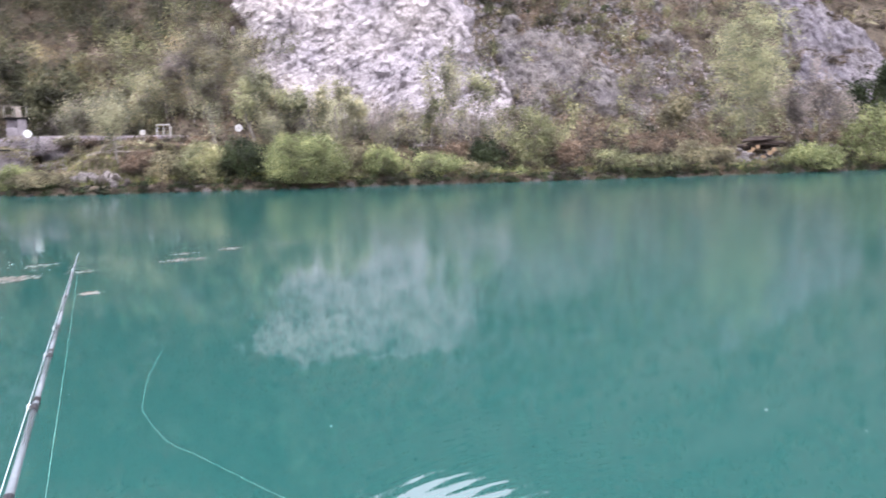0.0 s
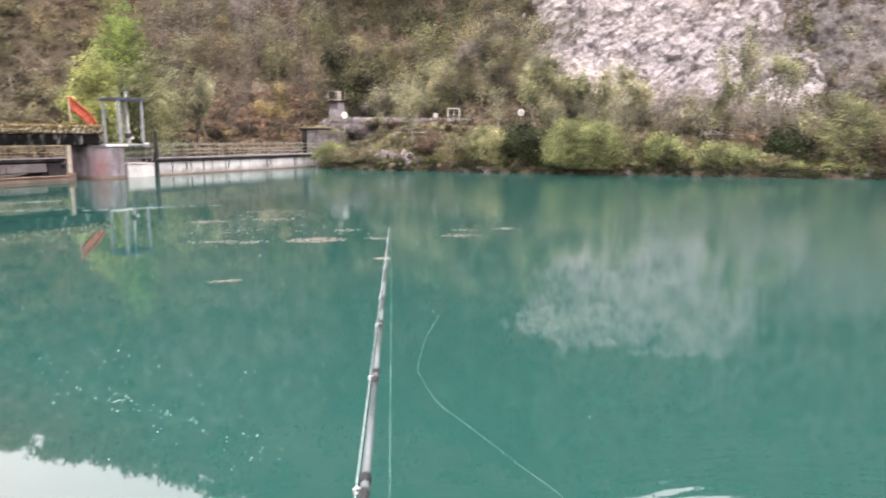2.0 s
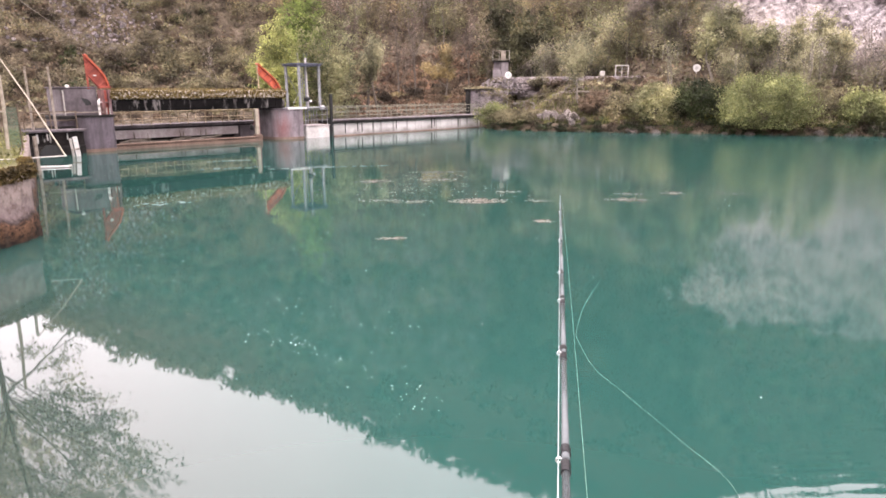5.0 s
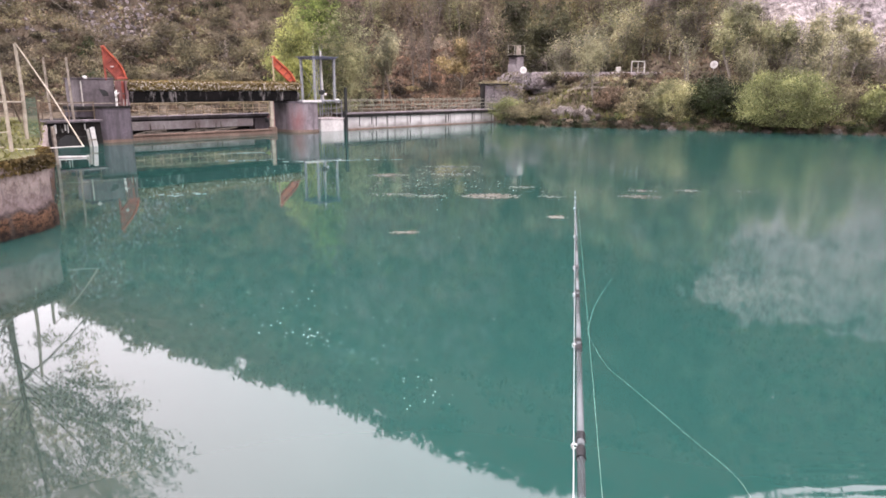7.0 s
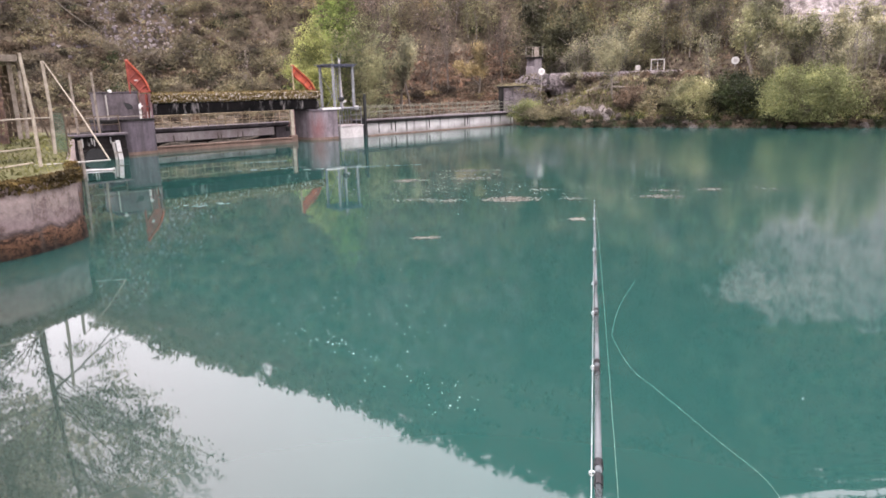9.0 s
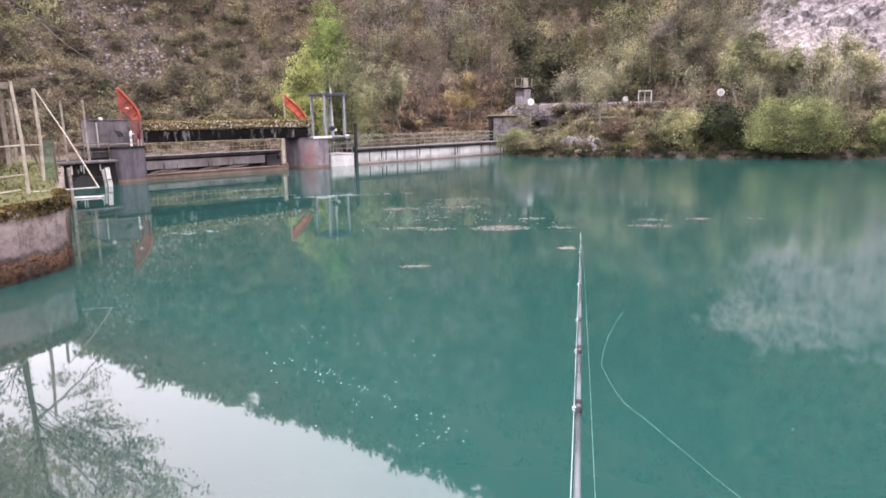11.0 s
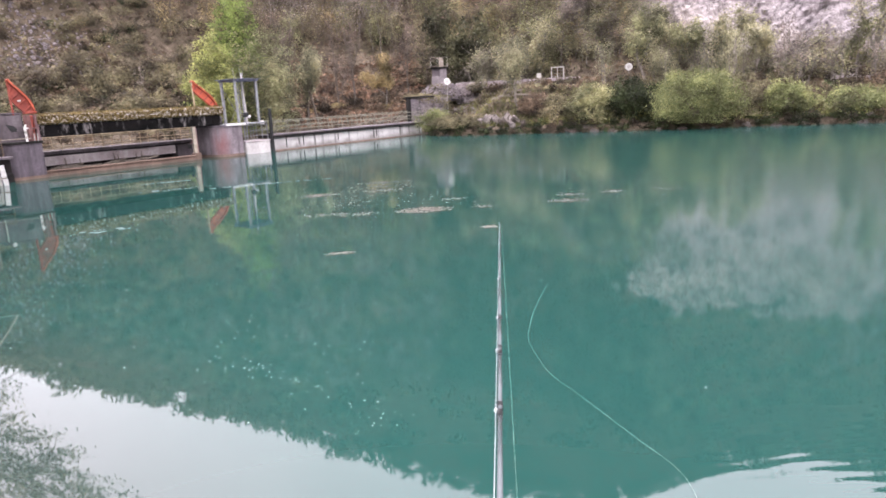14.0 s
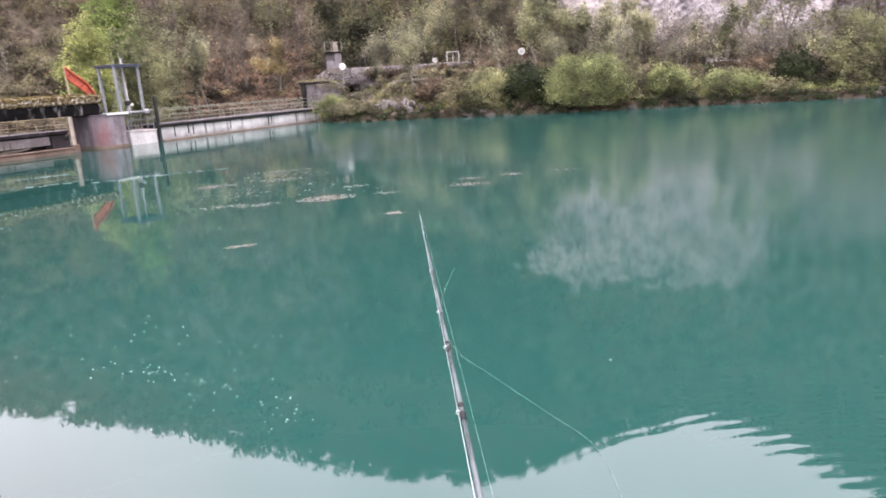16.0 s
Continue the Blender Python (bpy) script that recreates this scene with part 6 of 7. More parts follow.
scatter("terrace_scrub", "dry scrub on the terrace below the wall", L_DRY, 191, 150, (24, 38), (48.5, 56), ((0.4, 1.0), (0.3, 0.75)), 220, 0.075, lambda a, e, s, g: s > 1.5)
scatter("terrace_green", "olive herbs on the terrace below the wall", L_PALE, 192, 80, (24, 36), (48.5, 55), ((0.4, 0.9), (0.3, 0.7)), 220, 0.07, lambda a, e, s, g: s > 1.5)
scatter("scree_crest", "dark brush along the top of the scree", L_BRUSH, 193, 190, (-46, -24), (92, 132), ((0.9, 2.4), (1.0, 2.6)), 180, 0.2)
# the next two strips are added dark to act as shade at the waterline
scatter("bank_edge", "brown brush added to darken the waterline", L_BRUSH, 77, 420, *ANY, ((0.25, 0.7), (0.25, 0.7)), 90, 0.07, strip=(0.15, 0.9))
scatter("bank_shade", "dark leaves standing in for shade along the waterline", L_DARK, 73, 440, *ANY, ((0.25, 0.8), (0.3, 0.8)), 100, 0.08, strip=(0.05, 0.9))
scatter("bank_growth", "tangled olive growth along the far bank", L_OLIVE, 71, 300, *ANY, ((0.4, 1.1), (0.4, 1.5)), 150, 0.085, strip=(0.8, 9))
scatter("bank_brush", "brown brush along the far bank", L_BRUSH, 72, 420, *ANY, ((0.4, 1.1), (0.4, 1.4)), 140, 0.085, strip=(0.8, 11))
scatter("bank_thicket", "dark thickets on the far bank", L_DARK, 78, 90, *ANY, ((0.4, 1.0), (0.5, 1.4)), 150, 0.09, strip=(1.5, 9))
scatter("bank_green", "fresh green shoots along the far bank", L_BRIGHT, 79, 120, *ANY, ((0.3, 0.9), (0.3, 1.0)), 120, 0.08, strip=(0.6, 7))
scatter("right_brush", "dark brown brush above the shore", L_BRUSH, 96, 380, (-44, -2), (58, 80), ((0.5, 1.3), (0.5, 1.6)), 150, 0.1, lambda a, e, s, g: (s > 2) & (s < 15))
scatter("weir_brush", "brown brush on the slope behind the weir", L_BROWN, 75, 360, (33, 82), (50, 78), ((0.4, 1.2), (0.4, 1.4)), 110, 0.12, lambda a, e, s, g: (s > 1) & (s < 16))
scatter("weir_scrub", "olive scrub on the slope behind the weir", L_OLIVE, 76, 230, (46, 82), (50, 80), ((0.5, 1.4), (0.5, 1.7)), 120, 0.13, lambda a, e, s, g: (s > 1) & (s < 18))


def russet_zone(az, el, s, g):
    return (s > 6) & (el < 4.0)


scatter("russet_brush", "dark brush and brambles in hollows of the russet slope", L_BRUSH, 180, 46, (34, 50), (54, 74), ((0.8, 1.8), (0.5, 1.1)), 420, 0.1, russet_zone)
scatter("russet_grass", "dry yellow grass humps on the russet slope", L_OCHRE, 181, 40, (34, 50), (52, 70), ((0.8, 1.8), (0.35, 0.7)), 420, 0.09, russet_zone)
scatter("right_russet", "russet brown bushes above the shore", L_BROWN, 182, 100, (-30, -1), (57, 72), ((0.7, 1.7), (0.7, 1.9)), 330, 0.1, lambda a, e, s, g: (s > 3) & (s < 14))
# shade under and behind the shore bushes, built from dark brush
scatter("right_dark", "dark brush standing in for the shade band above the shore", L_BRUSH, 183, 460, (-30, -1), (57, 72), ((0.6, 1.5), (0.6, 1.5)), 300, 0.1, lambda a, e, s, g: (s > 2.5) & (s < 14))
# growth added dark to give the shade below the cliff's overhang
scatter("cliff_side", "dark brown growth standing in for an overhang's shade on the cliff", L_BRUSH, 184, 60, (13.5, 19), (66, 84), ((0.8, 1.8), (0.8, 1.8)), 300, 0.12, lambda a, e, s, g: e > 6)


def wall_scrub():
    """Low growth before and over the wall along the road."""
    g = np.random.default_rng(190)
    ca, sa = math.cos(radians(29)), math.sin(radians(29))
    for name, label, mat, n in (("wall_scrub", "dry scrub before the wall along the road", L_DRY, 60), ("wall_creeper", "brown creeper hanging on the wall along the road", L_BROWN, 46), ("wall_green", "thin green growth on the wall along the road", L_WISP, 26)):
        out = []
        for k in range(n):
            u, v = g.uniform(1.5, 21.5), g.uniform(-1.2, 0.4)
            x, y = -32.5 + u * ca - v * sa, 54.6 + u * sa + v * ca
            w, h = g.uniform(0.4, 1.1), g.uniform(0.35, 0.95)
            p = lobes_points(170, [(0, 0, h * 0.5, w * 0.8, w * 0.5, h * 0.5), (w * 0.4, 0, h * 0.7, w * 0.4, w * 0.3, h * 0.35)], g, 0.3) + np.array([x, y, 3.3 + g.uniform(-0.3, 0.25)])
            out.append(leaf_tris(p, 0.085, g, 0.1))
        tagged(quads_object(name, np.concatenate(out), mat), label, "shrubs", kind="stuff")


wall_scrub()


def ground_cover():
    """Dry grass and low brush over the open hillside."""
    g = np.random.default_rng(83)
    n = 90000
    a = np.radians(g.uniform(-42, 80, n))
    d = np.sqrt(g.uniform(54 ** 2, 100 ** 2, n))
    x, y = -np.sin(a) * d, np.cos(a) * d
    s, z = inland(x, y), land(x, y)
    el = np.degrees(np.arctan2(z - 2.9, d))
    ok = (s > 4) & (np.maximum(cliff_inside(np.degrees(a), el), scree_inside(np.degrees(a), el)) < 0)
    p = np.stack([x, y, z + 0.1], -1)[ok]
    russet = (np.degrees(a)[ok] > 33.5) & (np.degrees(a)[ok] < 51) & (el[ok] < 3.6)
    half = (g.random(len(p)) < 0.55) | russet
    q = leaf_quads(p, 0.26, g, -0.6, 0.4)
    tagged(quads_object("dry_grass", q[half], L_BROWN), "dry brown grass and litter over the hillside", "grass", kind="stuff")
    tagged(quads_object("green_grass", q[~half], L_OLIVE), "olive grass and low herbs over the hillside", "grass", kind="stuff")


ground_cover()


def leaf_litter():
    """Fallen leaves under the wood behind the walkway."""
    g = np.random.default_rng(171)
    n = 44000
    a, d = np.radians(g.uniform(32, 51, n)), g.uniform(51, 80, n)
    x, y = -np.sin(a) * d, np.cos(a) * d
    p = np.stack([x, y, land(x, y) + 0.06], -1)[(inland(x, y) > 3) & (g.random(n) < 0.45 + 0.55 * (np.sin(x * 0.7) * np.cos(y * 0.9) > 0))]
    tagged(quads_object("leaf_litter", leaf_quads(p, 0.16, g, 0.0, 0.8), L_LITTER), "russet fallen leaves on the slope", "leaves", kind="stuff")


leaf_litter()


def rubble(name, label, mat, seed, count, az, dist, size, keep=None):
    """Loose stones on the slope, too many to count."""
    g = np.random.default_rng(seed)
    a, d = np.radians(g.uniform(*az, count)), g.uniform(*dist, count)
    x, y = -np.sin(a) * d, np.cos(a) * d
    z = land(x, y)
    ok = inland(x, y) > 3
    if keep is not None:
        ok &= keep(np.degrees(a), np.degrees(np.arctan2(z - 2.9, d)), g)
    cube = np.array([(-1, -1, -1), (1, -1, -1), (1, 1, -1), (-1, 1, -1), (-1, -1, 1), (1, -1, 1), (1, 1, 1), (-1, 1, 1)], float)
    quad = [(0, 3, 2, 1), (4, 5, 6, 7), (0, 1, 5, 4), (1, 2, 6, 5), (2, 3, 7, 6), (3, 0, 4, 7)]
    vs, fs = [], []
    for p in np.stack([x, y, z], -1)[ok]:
        turn = np.array(Euler(g.uniform(0, 6.3, 3).tolist()).to_matrix())
        c = (cube * g.uniform(0.5, 1.2, (8, 3)) * size * g.uniform(0.3, 1.2)) @ turn.T + p
        b = len(vs)
        vs.extend(c.tolist())
        fs.extend([tuple(b + i for i in q) for q in quad])
    tagged(mesh_object(name, vs, fs, mat), label, "rubble", kind="stuff")


def heap(name, x, y, z, size, turn, count, stone, mat, label, seed):
    """A mound of loose stones lying over one another."""
    g = np.random.default_rng(seed)
    cube = np.array([(-1, -1, -1), (1, -1, -1), (1, 1, -1), (-1, 1, -1), (-1, -1, 1), (1, -1, 1), (1, 1, 1), (-1, 1, 1)], float)
    quad = [(0, 3, 2, 1), (4, 5, 6, 7), (0, 1, 5, 4), (1, 2, 6, 5), (2, 3, 7, 6), (3, 0, 4, 7)]
    vs, fs = [], []
    for k in range(count):
        d = g.normal(size=3)
        d /= np.linalg.norm(d)
        d[2] = abs(d[2])
        at = d * np.array(size) * g.uniform(0.7, 1.08)
        spin = np.array(Euler(g.uniform(0, 6.3, 3).tolist()).to_matrix())
        c = (cube * g.uniform(0.5, 1.2, (8, 3)) * stone * g.uniform(0.4, 1.5)) @ spin.T + at
        n = len(vs)
        vs.extend(c.tolist())
        fs.extend([tuple(n + i for i in q) for q in quad])
    ob = mesh_object(name, vs, fs, mat)
    ob.matrix_basis = pose(x, y, z, 0, 0, turn)
    tagged(ob, label, "rubble", kind="stuff")


heap("rubble_heap", -34.0, 54.4, 2.75, (2.1, 1.6, 1.4), 32, 2600, 0.085, M_RUBBLE, "sloping heap of mauve grey rubble below the chamber", 160)
heap("heap_grass", -34.0, 54.4, 2.8, (2.1, 1.6, 1.4), 32, 900, 0.06, L_DRY, "dry grass tufts growing over the rubble heap", 161)
rubble("road_rubble", "grey rubble stones below the concrete chamber", M_SCREE, 85, 500, (29, 40), (54, 63), 0.2)
rubble("slope_rubble", "pale loose stones on the stony slope", M_SCREE, 86, 7500, (-26, 2), (61, 92), 0.2, lambda az, el, g: el > 2.0)
rubble("pale_blocks", "pale limestone blocks fallen on the stony slope", M_STONEWALL, 92, 4200, (-24, 0), (61, 92), 0.17, lambda az, el, g: el > 2.4)
rubble("pale_stream", "streams of pale broken stone on the slope", M_CLIFF, 197, 3600, (-16, -4.5), (62, 92), 0.15, lambda az, el, g: (el > 3.6) & (el < 9.5) & (np.sin(az * 1.7 + el * 0.9) + g.normal(0, 0.4, len(az)) > 0.2))
rubble("scree_stones", "grey broken stones on the scree", M_SCREE, 90, 2600, (-44, -22), (64, 96), 0.26)
rubble("cliff_rubble", "pale fallen blocks at the foot of the cliff", M_CLIFF, 87, 500, (-8, 14), (60, 66), 0.3)
rubble("left_rubble", "mauve grey stones among the shrubs", M_STONEWALL, 88, 6000, (57, 72), (60, 100), 0.15, lambda az, el, g: left_inside(az, el) + g.normal(0, 0.4, len(az)) > -1.2)
rubble("pale_rubble", "pale stones among the shrubs", M_MAUVE, 95, 2200, (57, 72), (60, 100), 0.18, lambda az, el, g: left_inside(az, el) + g.normal(0, 0.4, len(az)) > -1.2)


def shore_grass():
    g = np.random.default_rng(81)
    n = 26000
    x = g.uniform(-32, 46, n)
    y = np.interp(x, SHORE[6:, 0], SHORE[6:, 1]) + 0.7 + g.uniform(0.0, 1.0, n) ** 1.6 * np.where(x < -20, 7.0, 3.0)
    z = land(x, y, rough=True)
    h = g.uniform(0.15, 0.5, n)
    base = np.stack([x, y, z - 0.03], -1)
    side = np.stack([g.normal(0, 0.03, n), g.normal(0, 0.03, n), np.zeros(n)], -1)
    d = np.stack([g.normal(0, 0.12, n), g.normal(0, 0.12, n), h], -1)
    q = np.stack([base - side, base + side, base + d + side * 0.2, base + d - side * 0.2], 1)
    tagged(quads_object("shore_grass", q, L_GRASS), "tufts of pale grass along the far shore", "grass", kind="stuff")


shore_grass()

# tall trees on the left bank, seen mirrored in the water


def bank_tree(x, y, h, lobes, n, seed, label):
    """A tall tree whose leaves hang in tufts on fine twigs inside the given lobes."""
    ob = thing("bank_tree", pose(x, y, 1.3), label, "tree", group="bank trees")
    g = np.random.default_rng(seed)
    paths = [[(np.array([0.0, 0, -0.2]), 0.17), (np.array([0.05, 0.1, h * 0.25]), 0.13), (np.array([0.2, 0.15, h * 0.5]), 0.085), (np.array([0.1, 0.4, h * 0.75]), 0.05), (np.array([0.2, 0.5, h]), 0.03)]]
    tufts = lobes_points(n, lobes, g, 0.25)
    for c in np.array(lobes)[:, :3]:
        b = np.array([0.1, 0.2, max(2.5, c[2] - np.hypot(c[0], c[1]) * 0.7 - 1.0)])
        for k in range(3):
            e = c + g.normal(0, 0.8, 3)
            paths.append([(b, 0.026), ((b * 0.6 + e * 0.4) + g.normal(0, 0.25, 3), 0.018), (e, 0.007)])
    out = tufts - np.array([0.1, 0.2, h * 0.5])
    out /= np.linalg.norm(out, axis=1)[:, None]
    for t, o in zip(tufts[::2], out[::2]):
        b, e = t - o * 0.75 + g.normal(0, 0.12, 3), t + o * 0.7
        paths.append([(b, 0.012), (t + g.normal(0, 0.06, 3), 0.008), (e, 0.004)])
    tubes("trunk", paths, M_BARK_RED, ob, 5)
    ivy = np.stack([g.normal(0, 0.17, 900), g.normal(0, 0.17, 900), g.uniform(0, h * 0.45, 900)], -1)
    quads_object("ivy", leaf_quads(ivy, 0.06, g, 0.5), L_BROWN, ob, "brown dry ivy round the trunk")
    pts = (tufts[:, None] + out[:, None] * g.normal(0, 0.42, (n, 26, 1)) + g.normal(0, 0.1, (n, 26, 3))).reshape(-1, 3)
    quads_object("crown", leaf_quads(pts, 0.078, g, 0.2), L_CROWN, ob)
    return ob


tall = bank_tree(-26.8, 8.15, 13.5, [(-1.0, -0.5, 9.0, 2.3, 2.3, 2.2), (-0.35, -1.5, 5.2, 1.0, 1.0, 1.2), (-0.7, -2.6, 4.4, 1.3, 1.3, 1.3), (0.3, 1.9, 8.2, 1.6, 1.6, 1.8), (0.8, 3.1, 9.8, 1.5, 1.5, 1.7), (0.0, 0.4, 12.0, 2.8, 2.8, 2.1), (1.0, 3.1, 12.6, 1.4, 1.4, 1.3), (-0.4, -2.0, 6.5, 1.6, 1.6, 1.5), (1.6, 4.0, 11.2, 1.3, 1.3, 1.2), (0.5, -2.2, 10.2, 2.4, 2.4, 2.2)], 1060, 91, "tall reddish barked tree with fresh leaves on the bank")
g4 = np.random.default_rng(170)
low = [[((0.1, 0.2, 6.6), 0.06), ((0.4, 1.1, 5.95), 0.04), ((0.6, 1.72, 5.4), 0.028), ((0.85, 2.45, 4.6), 0.02), ((1.3, 3.5, 3.7), 0.008)],
       [((0.6, 1.72, 5.4), 0.02), ((0.95, 2.6, 4.9), 0.015), ((1.2, 3.0, 4.75), 0.007)], [((0.4, 1.1, 5.95), 0.02), ((0.8, 2.0, 5.8), 0.014), ((1.0, 2.8, 5.5), 0.006)]]
branch = tubes("low_branch", [[(np.array(q), r) for q, r in b] for b in low], M_BARK_PALE, tall, 6, "pale drooping low branch")
lp = lobes_points(70, [(0.75, 1.9, 5.75, 0.4, 0.75, 0.4), (0.9, 2.5, 5.4, 0.3, 0.5, 0.25), (0.4, 1.2, 5.2, 0.4, 0.6, 0.35)], g4, 0.1)
quads_object("leaves", leaf_quads((lp[:, None] + g4.normal(0, 0.09, (70, 9, 3))).reshape(-1, 3), 0.05, g4, 0.3), L_PALE, branch, "young pale green leaves")
hedge = bush("bank_hedge", -19.45, 4.9, 0.95, 2.5, 9000, 0.06, L_OLIVE, "dense olive bush on the grass of the bank", 113, 0.2, 0.3)
hedge.matrix_basis = pose(-19.45, 4.9, 1.35)
bank_tree(-24.5, 3.2, 12.5, [(0.0, 0.0, 8.6, 3.0, 3.0, 2.6), (1.0, 1.8, 7.2, 2.0, 2.0, 1.8), (0.0, -1.0, 11.5, 2.6, 2.6, 2.0)], 700, 92, "leafy tree standing behind the bank railing")
bank_tree(-17.5, -1.5, 12.0, [(0.0, 0.0, 8.4, 3.2, 3.2, 2.6), (0.5, 1.6, 7.0, 2.2, 2.2, 1.8), (0.0, 0.0, 11.0, 2.6, 2.6, 2.0)], 650, 93, "leafy tree shading the bank wall")

# ================= on the water =================


def raft(x, y, rx, ry, turn, n, chip, mat, label, seed, name="debris_raft"):
    """A patch of many thin floating chips."""
    g = np.random.default_rng(seed)
    ca, sa = math.cos(radians(turn)), math.sin(radians(turn))
    r, a = g.random(n) ** 0.85, g.uniform(0, 2 * np.pi, n)
    px, py = r * np.cos(a) * rx, r * np.sin(a) * ry
    vs, fs = [], []
    for u, v in zip(px, py):
        m = int(g.integers(4, 7))
        s = chip * g.uniform(0.3, 1.3)
        t = g.uniform(0, 6.28)
        ring = [(s * g.uniform(0.6, 1.2) * math.cos(t + 6.283 * i / m) * 1.6, s * g.uniform(0.5, 1.0) * math.sin(t + 6.283 * i / m)) for i in range(m)]
        b = len(vs)
        zt = g.uniform(0.004, 0.016)
        for z in (-0.01, zt):
            for p, q in ring:
                X, Y = u + p, v + q
                vs.append((X * ca - Y * sa, X * sa + Y * ca, z))
        fs.append(tuple(b + m + i for i in range(m)))
        for i in range(m):
            fs.append((b + i, b + (i + 1) % m, b + m + (i + 1) % m, b + m + i))
    ob = mesh_object(name, vs, fs, mat)
    ob.matrix_basis = pose(x, y, 0)
    return tagged(ob, label, "floating debris", group="debris rafts", kind="stuff")


RAFTS = [(-10.0, 14.75, 0.72, 0.4, 260), (-15.1, 16.15, 0.62, 0.3, 110), (-8.75, 9.8, 0.3, 0.1, 46), (-15.0, 19.5, 1.0, 0.35, 90), (-13.6, 17.7, 0.7, 0.4, 60),
         (-6.85, 17.2, 0.6, 0.28, 80), (-7.2, 18.3, 0.35, 0.18, 40), (-6.2, 19.1, 0.45, 0.2, 46), (-7.15, 13.2, 0.22, 0.16, 60), (-4.85, 20.0, 0.8, 0.22, 20),
         (-12.3, 13.2, 0.6, 0.22, 46), (-11.35, 13.65, 0.55, 0.26, 60), (-8.65, 15.7, 0.36, 0.14, 30), (-10.2, 16.7, 0.36, 0.16, 28), (-14.4, 18.5, 1.6, 1.1, 70), (-13.0, 15.2, 2.4, 1.4, 70), (-8.5, 17.6, 3.0, 1.3, 60)]
for i, (x, y, rx, ry, n) in enumerate(RAFTS):
    raft(x, y, rx * 1.15, ry * 1.1, math.degrees(math.atan2(-x, y)) + 2, int(n * 1.45), 0.019, M_DEBRIS, "brown raft of floating leaves and twigs", 100 + i)
for i, (x, y, rx, ry, n) in enumerate([(-25.1, 17.7, 1.2, 0.15, 60), (-22.5, 16.1, 1.6, 0.3, 40), (-19.6, 18.4, 3.0, 0.12, 90), (-16.7, 9.5, 1.0, 0.3, 24)]):
    raft(x, y, rx, ry, math.degrees(math.atan2(-x, y)) + 4, int(n * 0.6), 0.05, M_FOAM, "pale streak of floating foam", 130 + i, "foam_streak")


def flecks():
    """Bits of white foam: loose swarms, each fleck a thin uneven lozenge."""
    g = np.random.default_rng(150)
    swarms = ((-6.0, 4.82, 0.24, 0.09, 34), (-5.2, 4.76, 0.2, 0.12, 16), (-4.6, 4.66, 0.35, 0.22, 16), (-4.0, 4.6, 0.22, 0.16, 12), (-3.75, 4.36, 0.2, 0.14, 16), (-6.9, 5.9, 0.9, 0.7, 34),
              (-5.6, 5.3, 0.9, 0.5, 34), (-4.2, 5.2, 0.6, 0.4, 16), (-7.2, 4.7, 0.7, 0.5, 22), (-9.2, 5.0, 1.2, 0.8, 26), (-11.0, 6.5, 1.6, 1.2, 26), (-8.0, 8.6, 2.0, 1.4, 34),
              (-11.0, 11.5, 2.6, 1.6, 46), (-14.5, 14.5, 3.0, 2.0, 70), (-17.5, 12.5, 3.0, 2.0, 34), (-10.5, 15.5, 2.6, 1.2, 60), (-6.5, 17.0, 2.4, 1.2, 30), (-3.5, 8.0, 2.5, 2.0, 10), (2.0, 8.0, 4.0, 3.0, 16))
    spots = [np.stack([g.normal(cx, sx, n), g.normal(cy, sy, n), np.full(n, 0.004)], -1) for cx, cy, sx, sy, n in swarms]
    c = np.concatenate(spots)
    s = (0.0018 + 0.00056 * np.hypot(c[:, 0], c[:, 1])[:, None]) * g.uniform(0.45, 1.35, (len(c), 1)) ** 1.5
    t = g.uniform(0, 6.28, len(c))
    u = np.stack([np.cos(t), np.sin(t), 0 * t], -1) * s
    v = np.stack([-np.sin(t), np.cos(t), 0 * t], -1) * s * g.uniform(0.45, 1.0, (len(c), 1))
    tagged(quads_object("foam_flecks", np.stack([c - u - v * 0.6, c + u * 0.7 - v, c + u + v * 0.5, c - u * 0.6 + v], 1), M_FLECK), "tiny white foam flecks drifting on the water", "foam", kind="stuff")


flecks()

# ================= fishing rod =================
ROD_A, ROD_B = Vector((-0.0491, -0.0588, 2.6252)), Vector((-0.9906, 1.7760, 2.5487))
rod = thing("fishing_rod", pose(*ROD_A), "silver grey telescopic fishing rod held over the water", "fishing rod")


def rod_at(s):
    return (ROD_B - ROD_A) * s


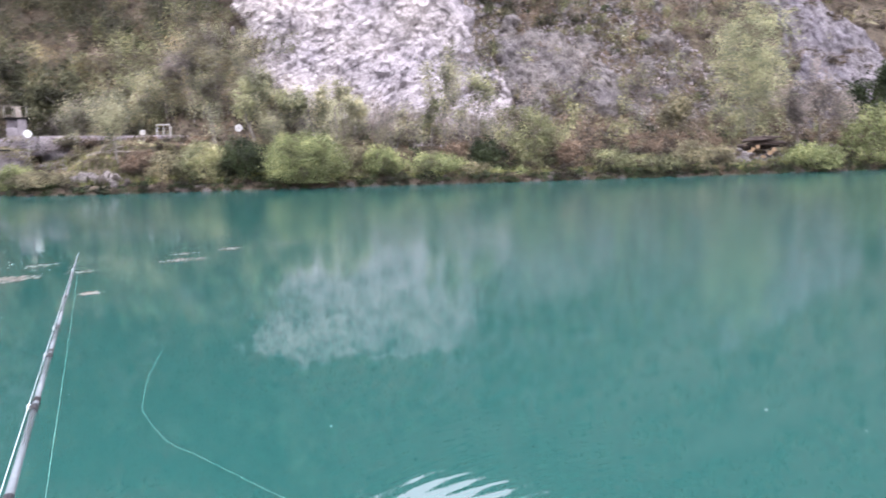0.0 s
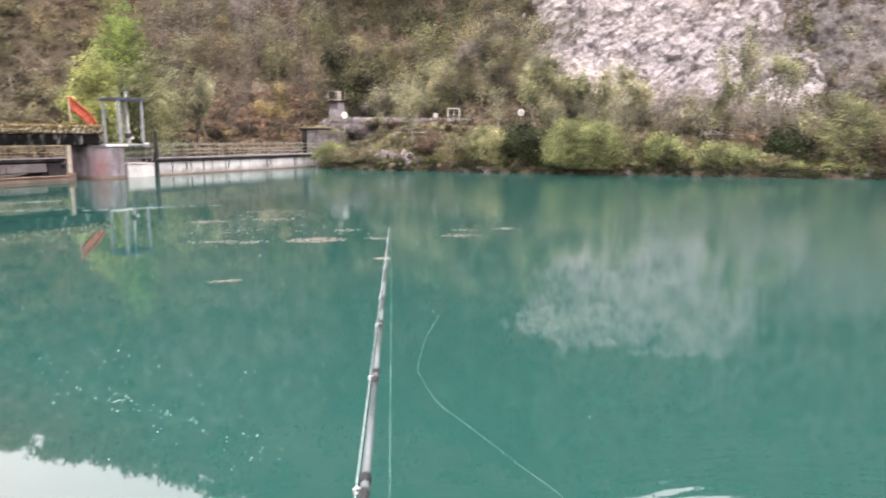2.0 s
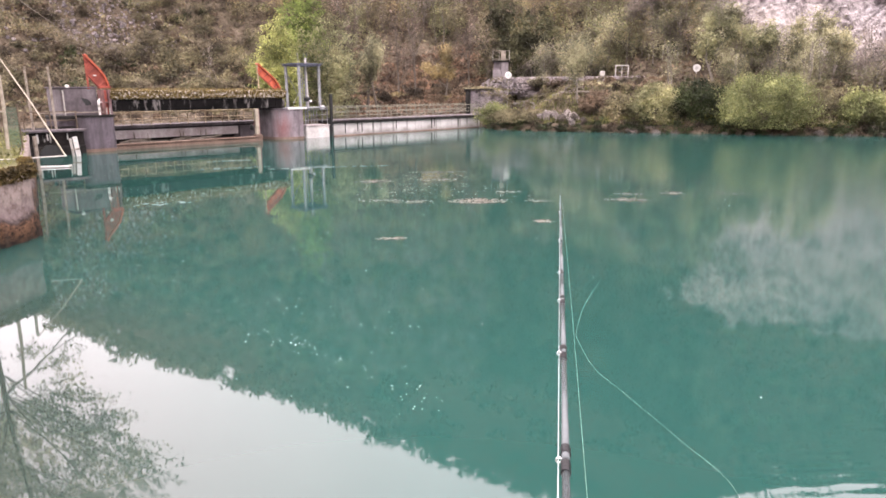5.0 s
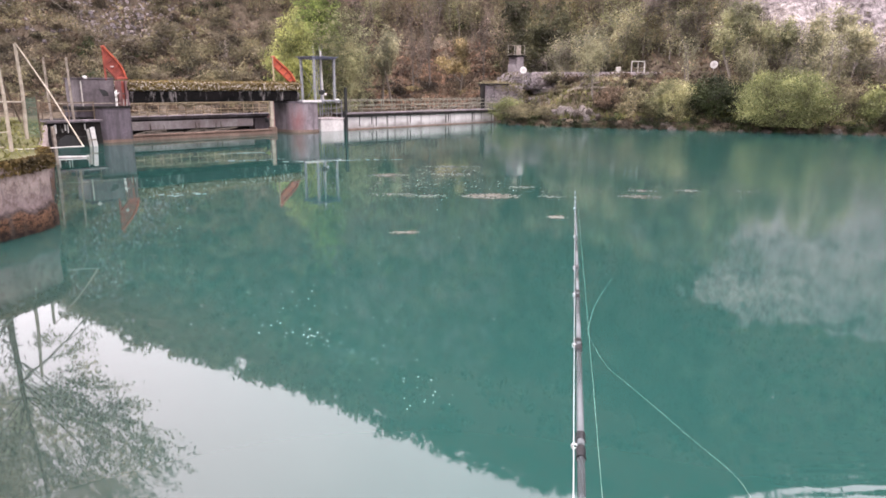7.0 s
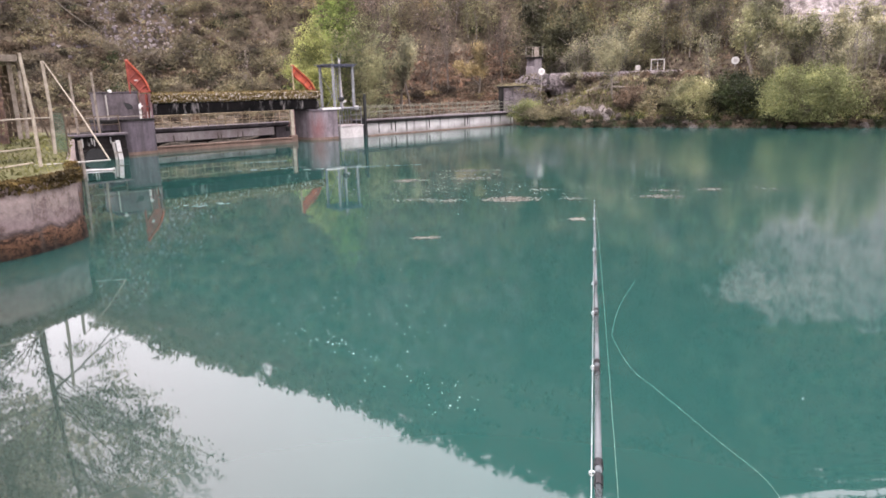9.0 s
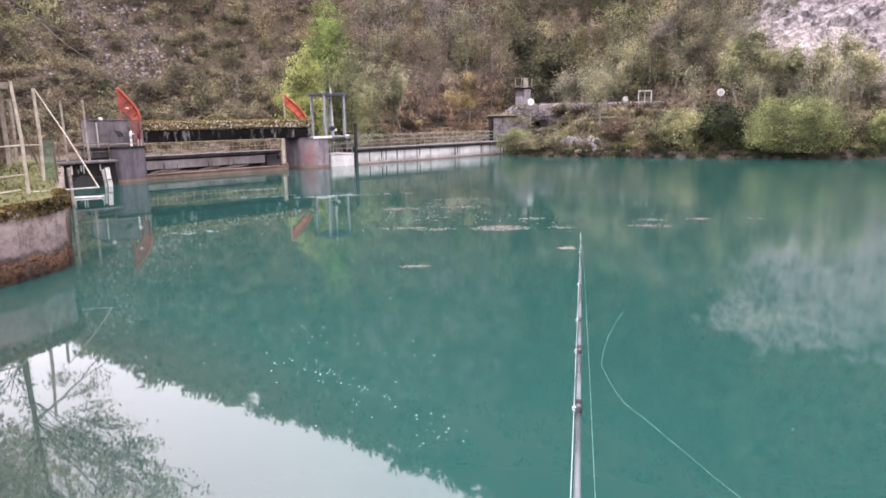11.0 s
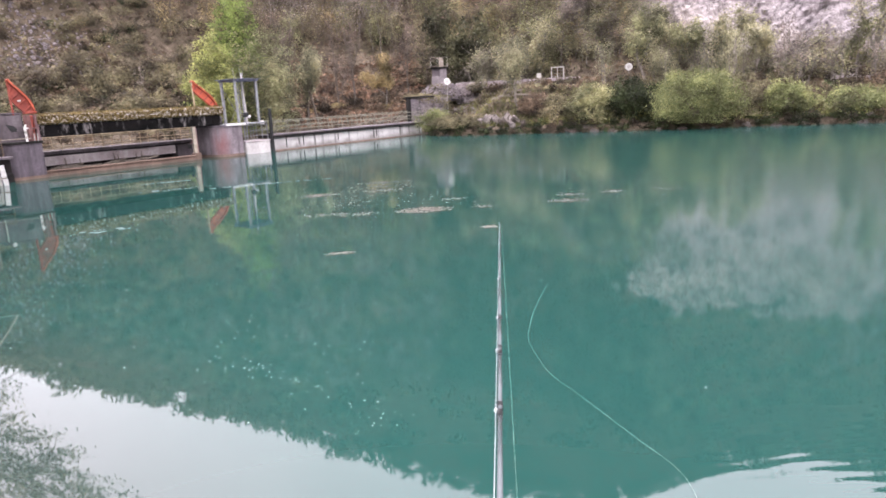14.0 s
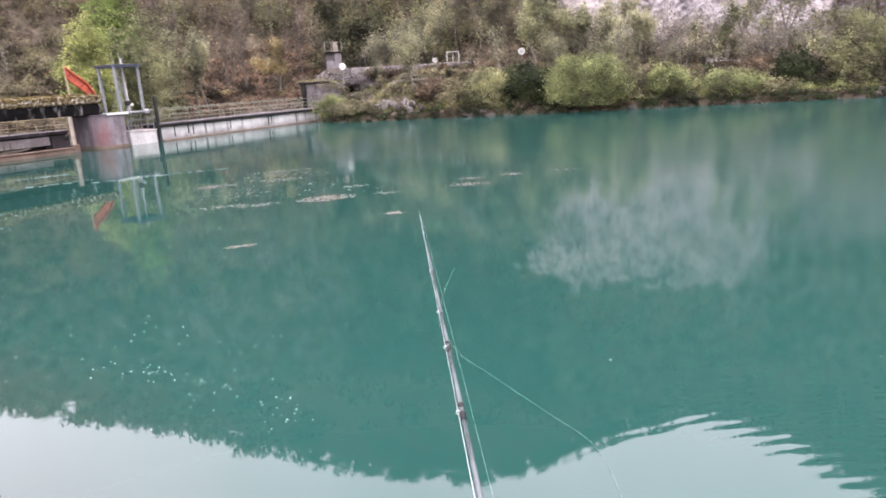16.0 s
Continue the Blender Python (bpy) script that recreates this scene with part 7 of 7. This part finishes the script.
RD = (ROD_B - ROD_A).normalized()
RSIDE = RD.cross(Vector((0, 0, 1))).normalized()
JOINTS = [0.0, 0.216, 0.32, 0.416, 0.494, 0.6256, 0.82, 1.0]
RADII = [0.0030, 0.0030, 0.0029, 0.0027, 0.0026, 0.0021, 0.0014, 0.0008]
for i in range(7):
    sec = part("section", bar(rod_at(JOINTS[i]), rod_at(JOINTS[i + 1]), RADII[i], 14, r2=RADII[i] * 0.9), M_ROD, rod, smooth=True)
    if i:
        L = 0.018 if i < 4 else 0.01
        part("binding", bar(rod_at(JOINTS[i]) - RD * L, rod_at(JOINTS[i]) - RD * L * 0.2, RADII[i - 1] * 1.18, 12), M_RODBAND, sec)
        part("binding", bar(rod_at(JOINTS[i]) + RD * L * 0.4, rod_at(JOINTS[i]) + RD * L, RADII[i] * 1.25, 12), M_RODBAND, sec)
        c = rod_at(JOINTS[i]) - RSIDE * (RADII[i] + 0.0016)
        ring = [(c + 0.0019 * (RSIDE * math.cos(a) + Vector((0, 0, 1)) * math.sin(a)), 0.0007) for a in np.linspace(0, 6.283, 13)]
        tubes("guide", [ring], M_GUIDE, sec, 5)
part("grip", bar(rod_at(-0.12), rod_at(0.02), 0.011, 12), M_CORK, rod)
line_pts = [(rod_at(s) - RSIDE * (0.0015 + 0.0045 * (1 - s)) + Vector((0, 0, 0.002)), 0.0004) for s in np.linspace(-0.05, 1.0, 14)]
tubes("running_line", [line_pts], M_GUIDE, rod, 5, "pale line along the blank")
hang = [tuple(ROD_A + rod_at(q) + RSIDE * (0.018 * (1 - q) ** 0.6) - Vector((0, 0, 0.03 * (1 - q) ** 0.8))) for q in (1.0, 0.85, 0.7, 0.55, 0.4, 0.28, 0.16, 0.05)]
hl = thing("slack_line", pose(0, 0, 0), "slack pale fishing line hanging from the rod tip", "fishing line")


def smooth_path(pts, n=10):
    p = [Vector(q) for q in pts]
    out = []
    for i in range(len(p) - 1):
        a, b, c, d = p[max(i - 1, 0)], p[i], p[i + 1], p[min(i + 2, len(p) - 1)]
        for k in range(n):
            t = k / n
            out.append(0.5 * ((2 * b) + (c - a) * t + (2 * a - 5 * b + 4 * c - d) * t * t + (3 * b - a - 3 * c + d) * t ** 3))
    out.append(p[-1])
    return out


tubes("line", [[(q, 0.00012) for q in smooth_path(hang)]], M_LINE, hl, 5)
fl = thing("floating_line", pose(0, 0, 0), "pale fishing line lying curved on the water", "fishing line")
lie = [(-4.08, 9.3, 0.006), (-3.76, 8.1, 0.006), (-3.4, 7.1, 0.006), (-3.2, 6.75, 0.006), (-2.72, 6.14, 0.006), (-2.29, 5.8, 0.006), (-1.54, 5.2, 0.006), (-0.98, 4.72, 0.006), (-0.6, 3.9, 0.006)]
tubes("line", [[(q, 0.0008) for q in smooth_path(lie)]], M_LINE, fl, 5)
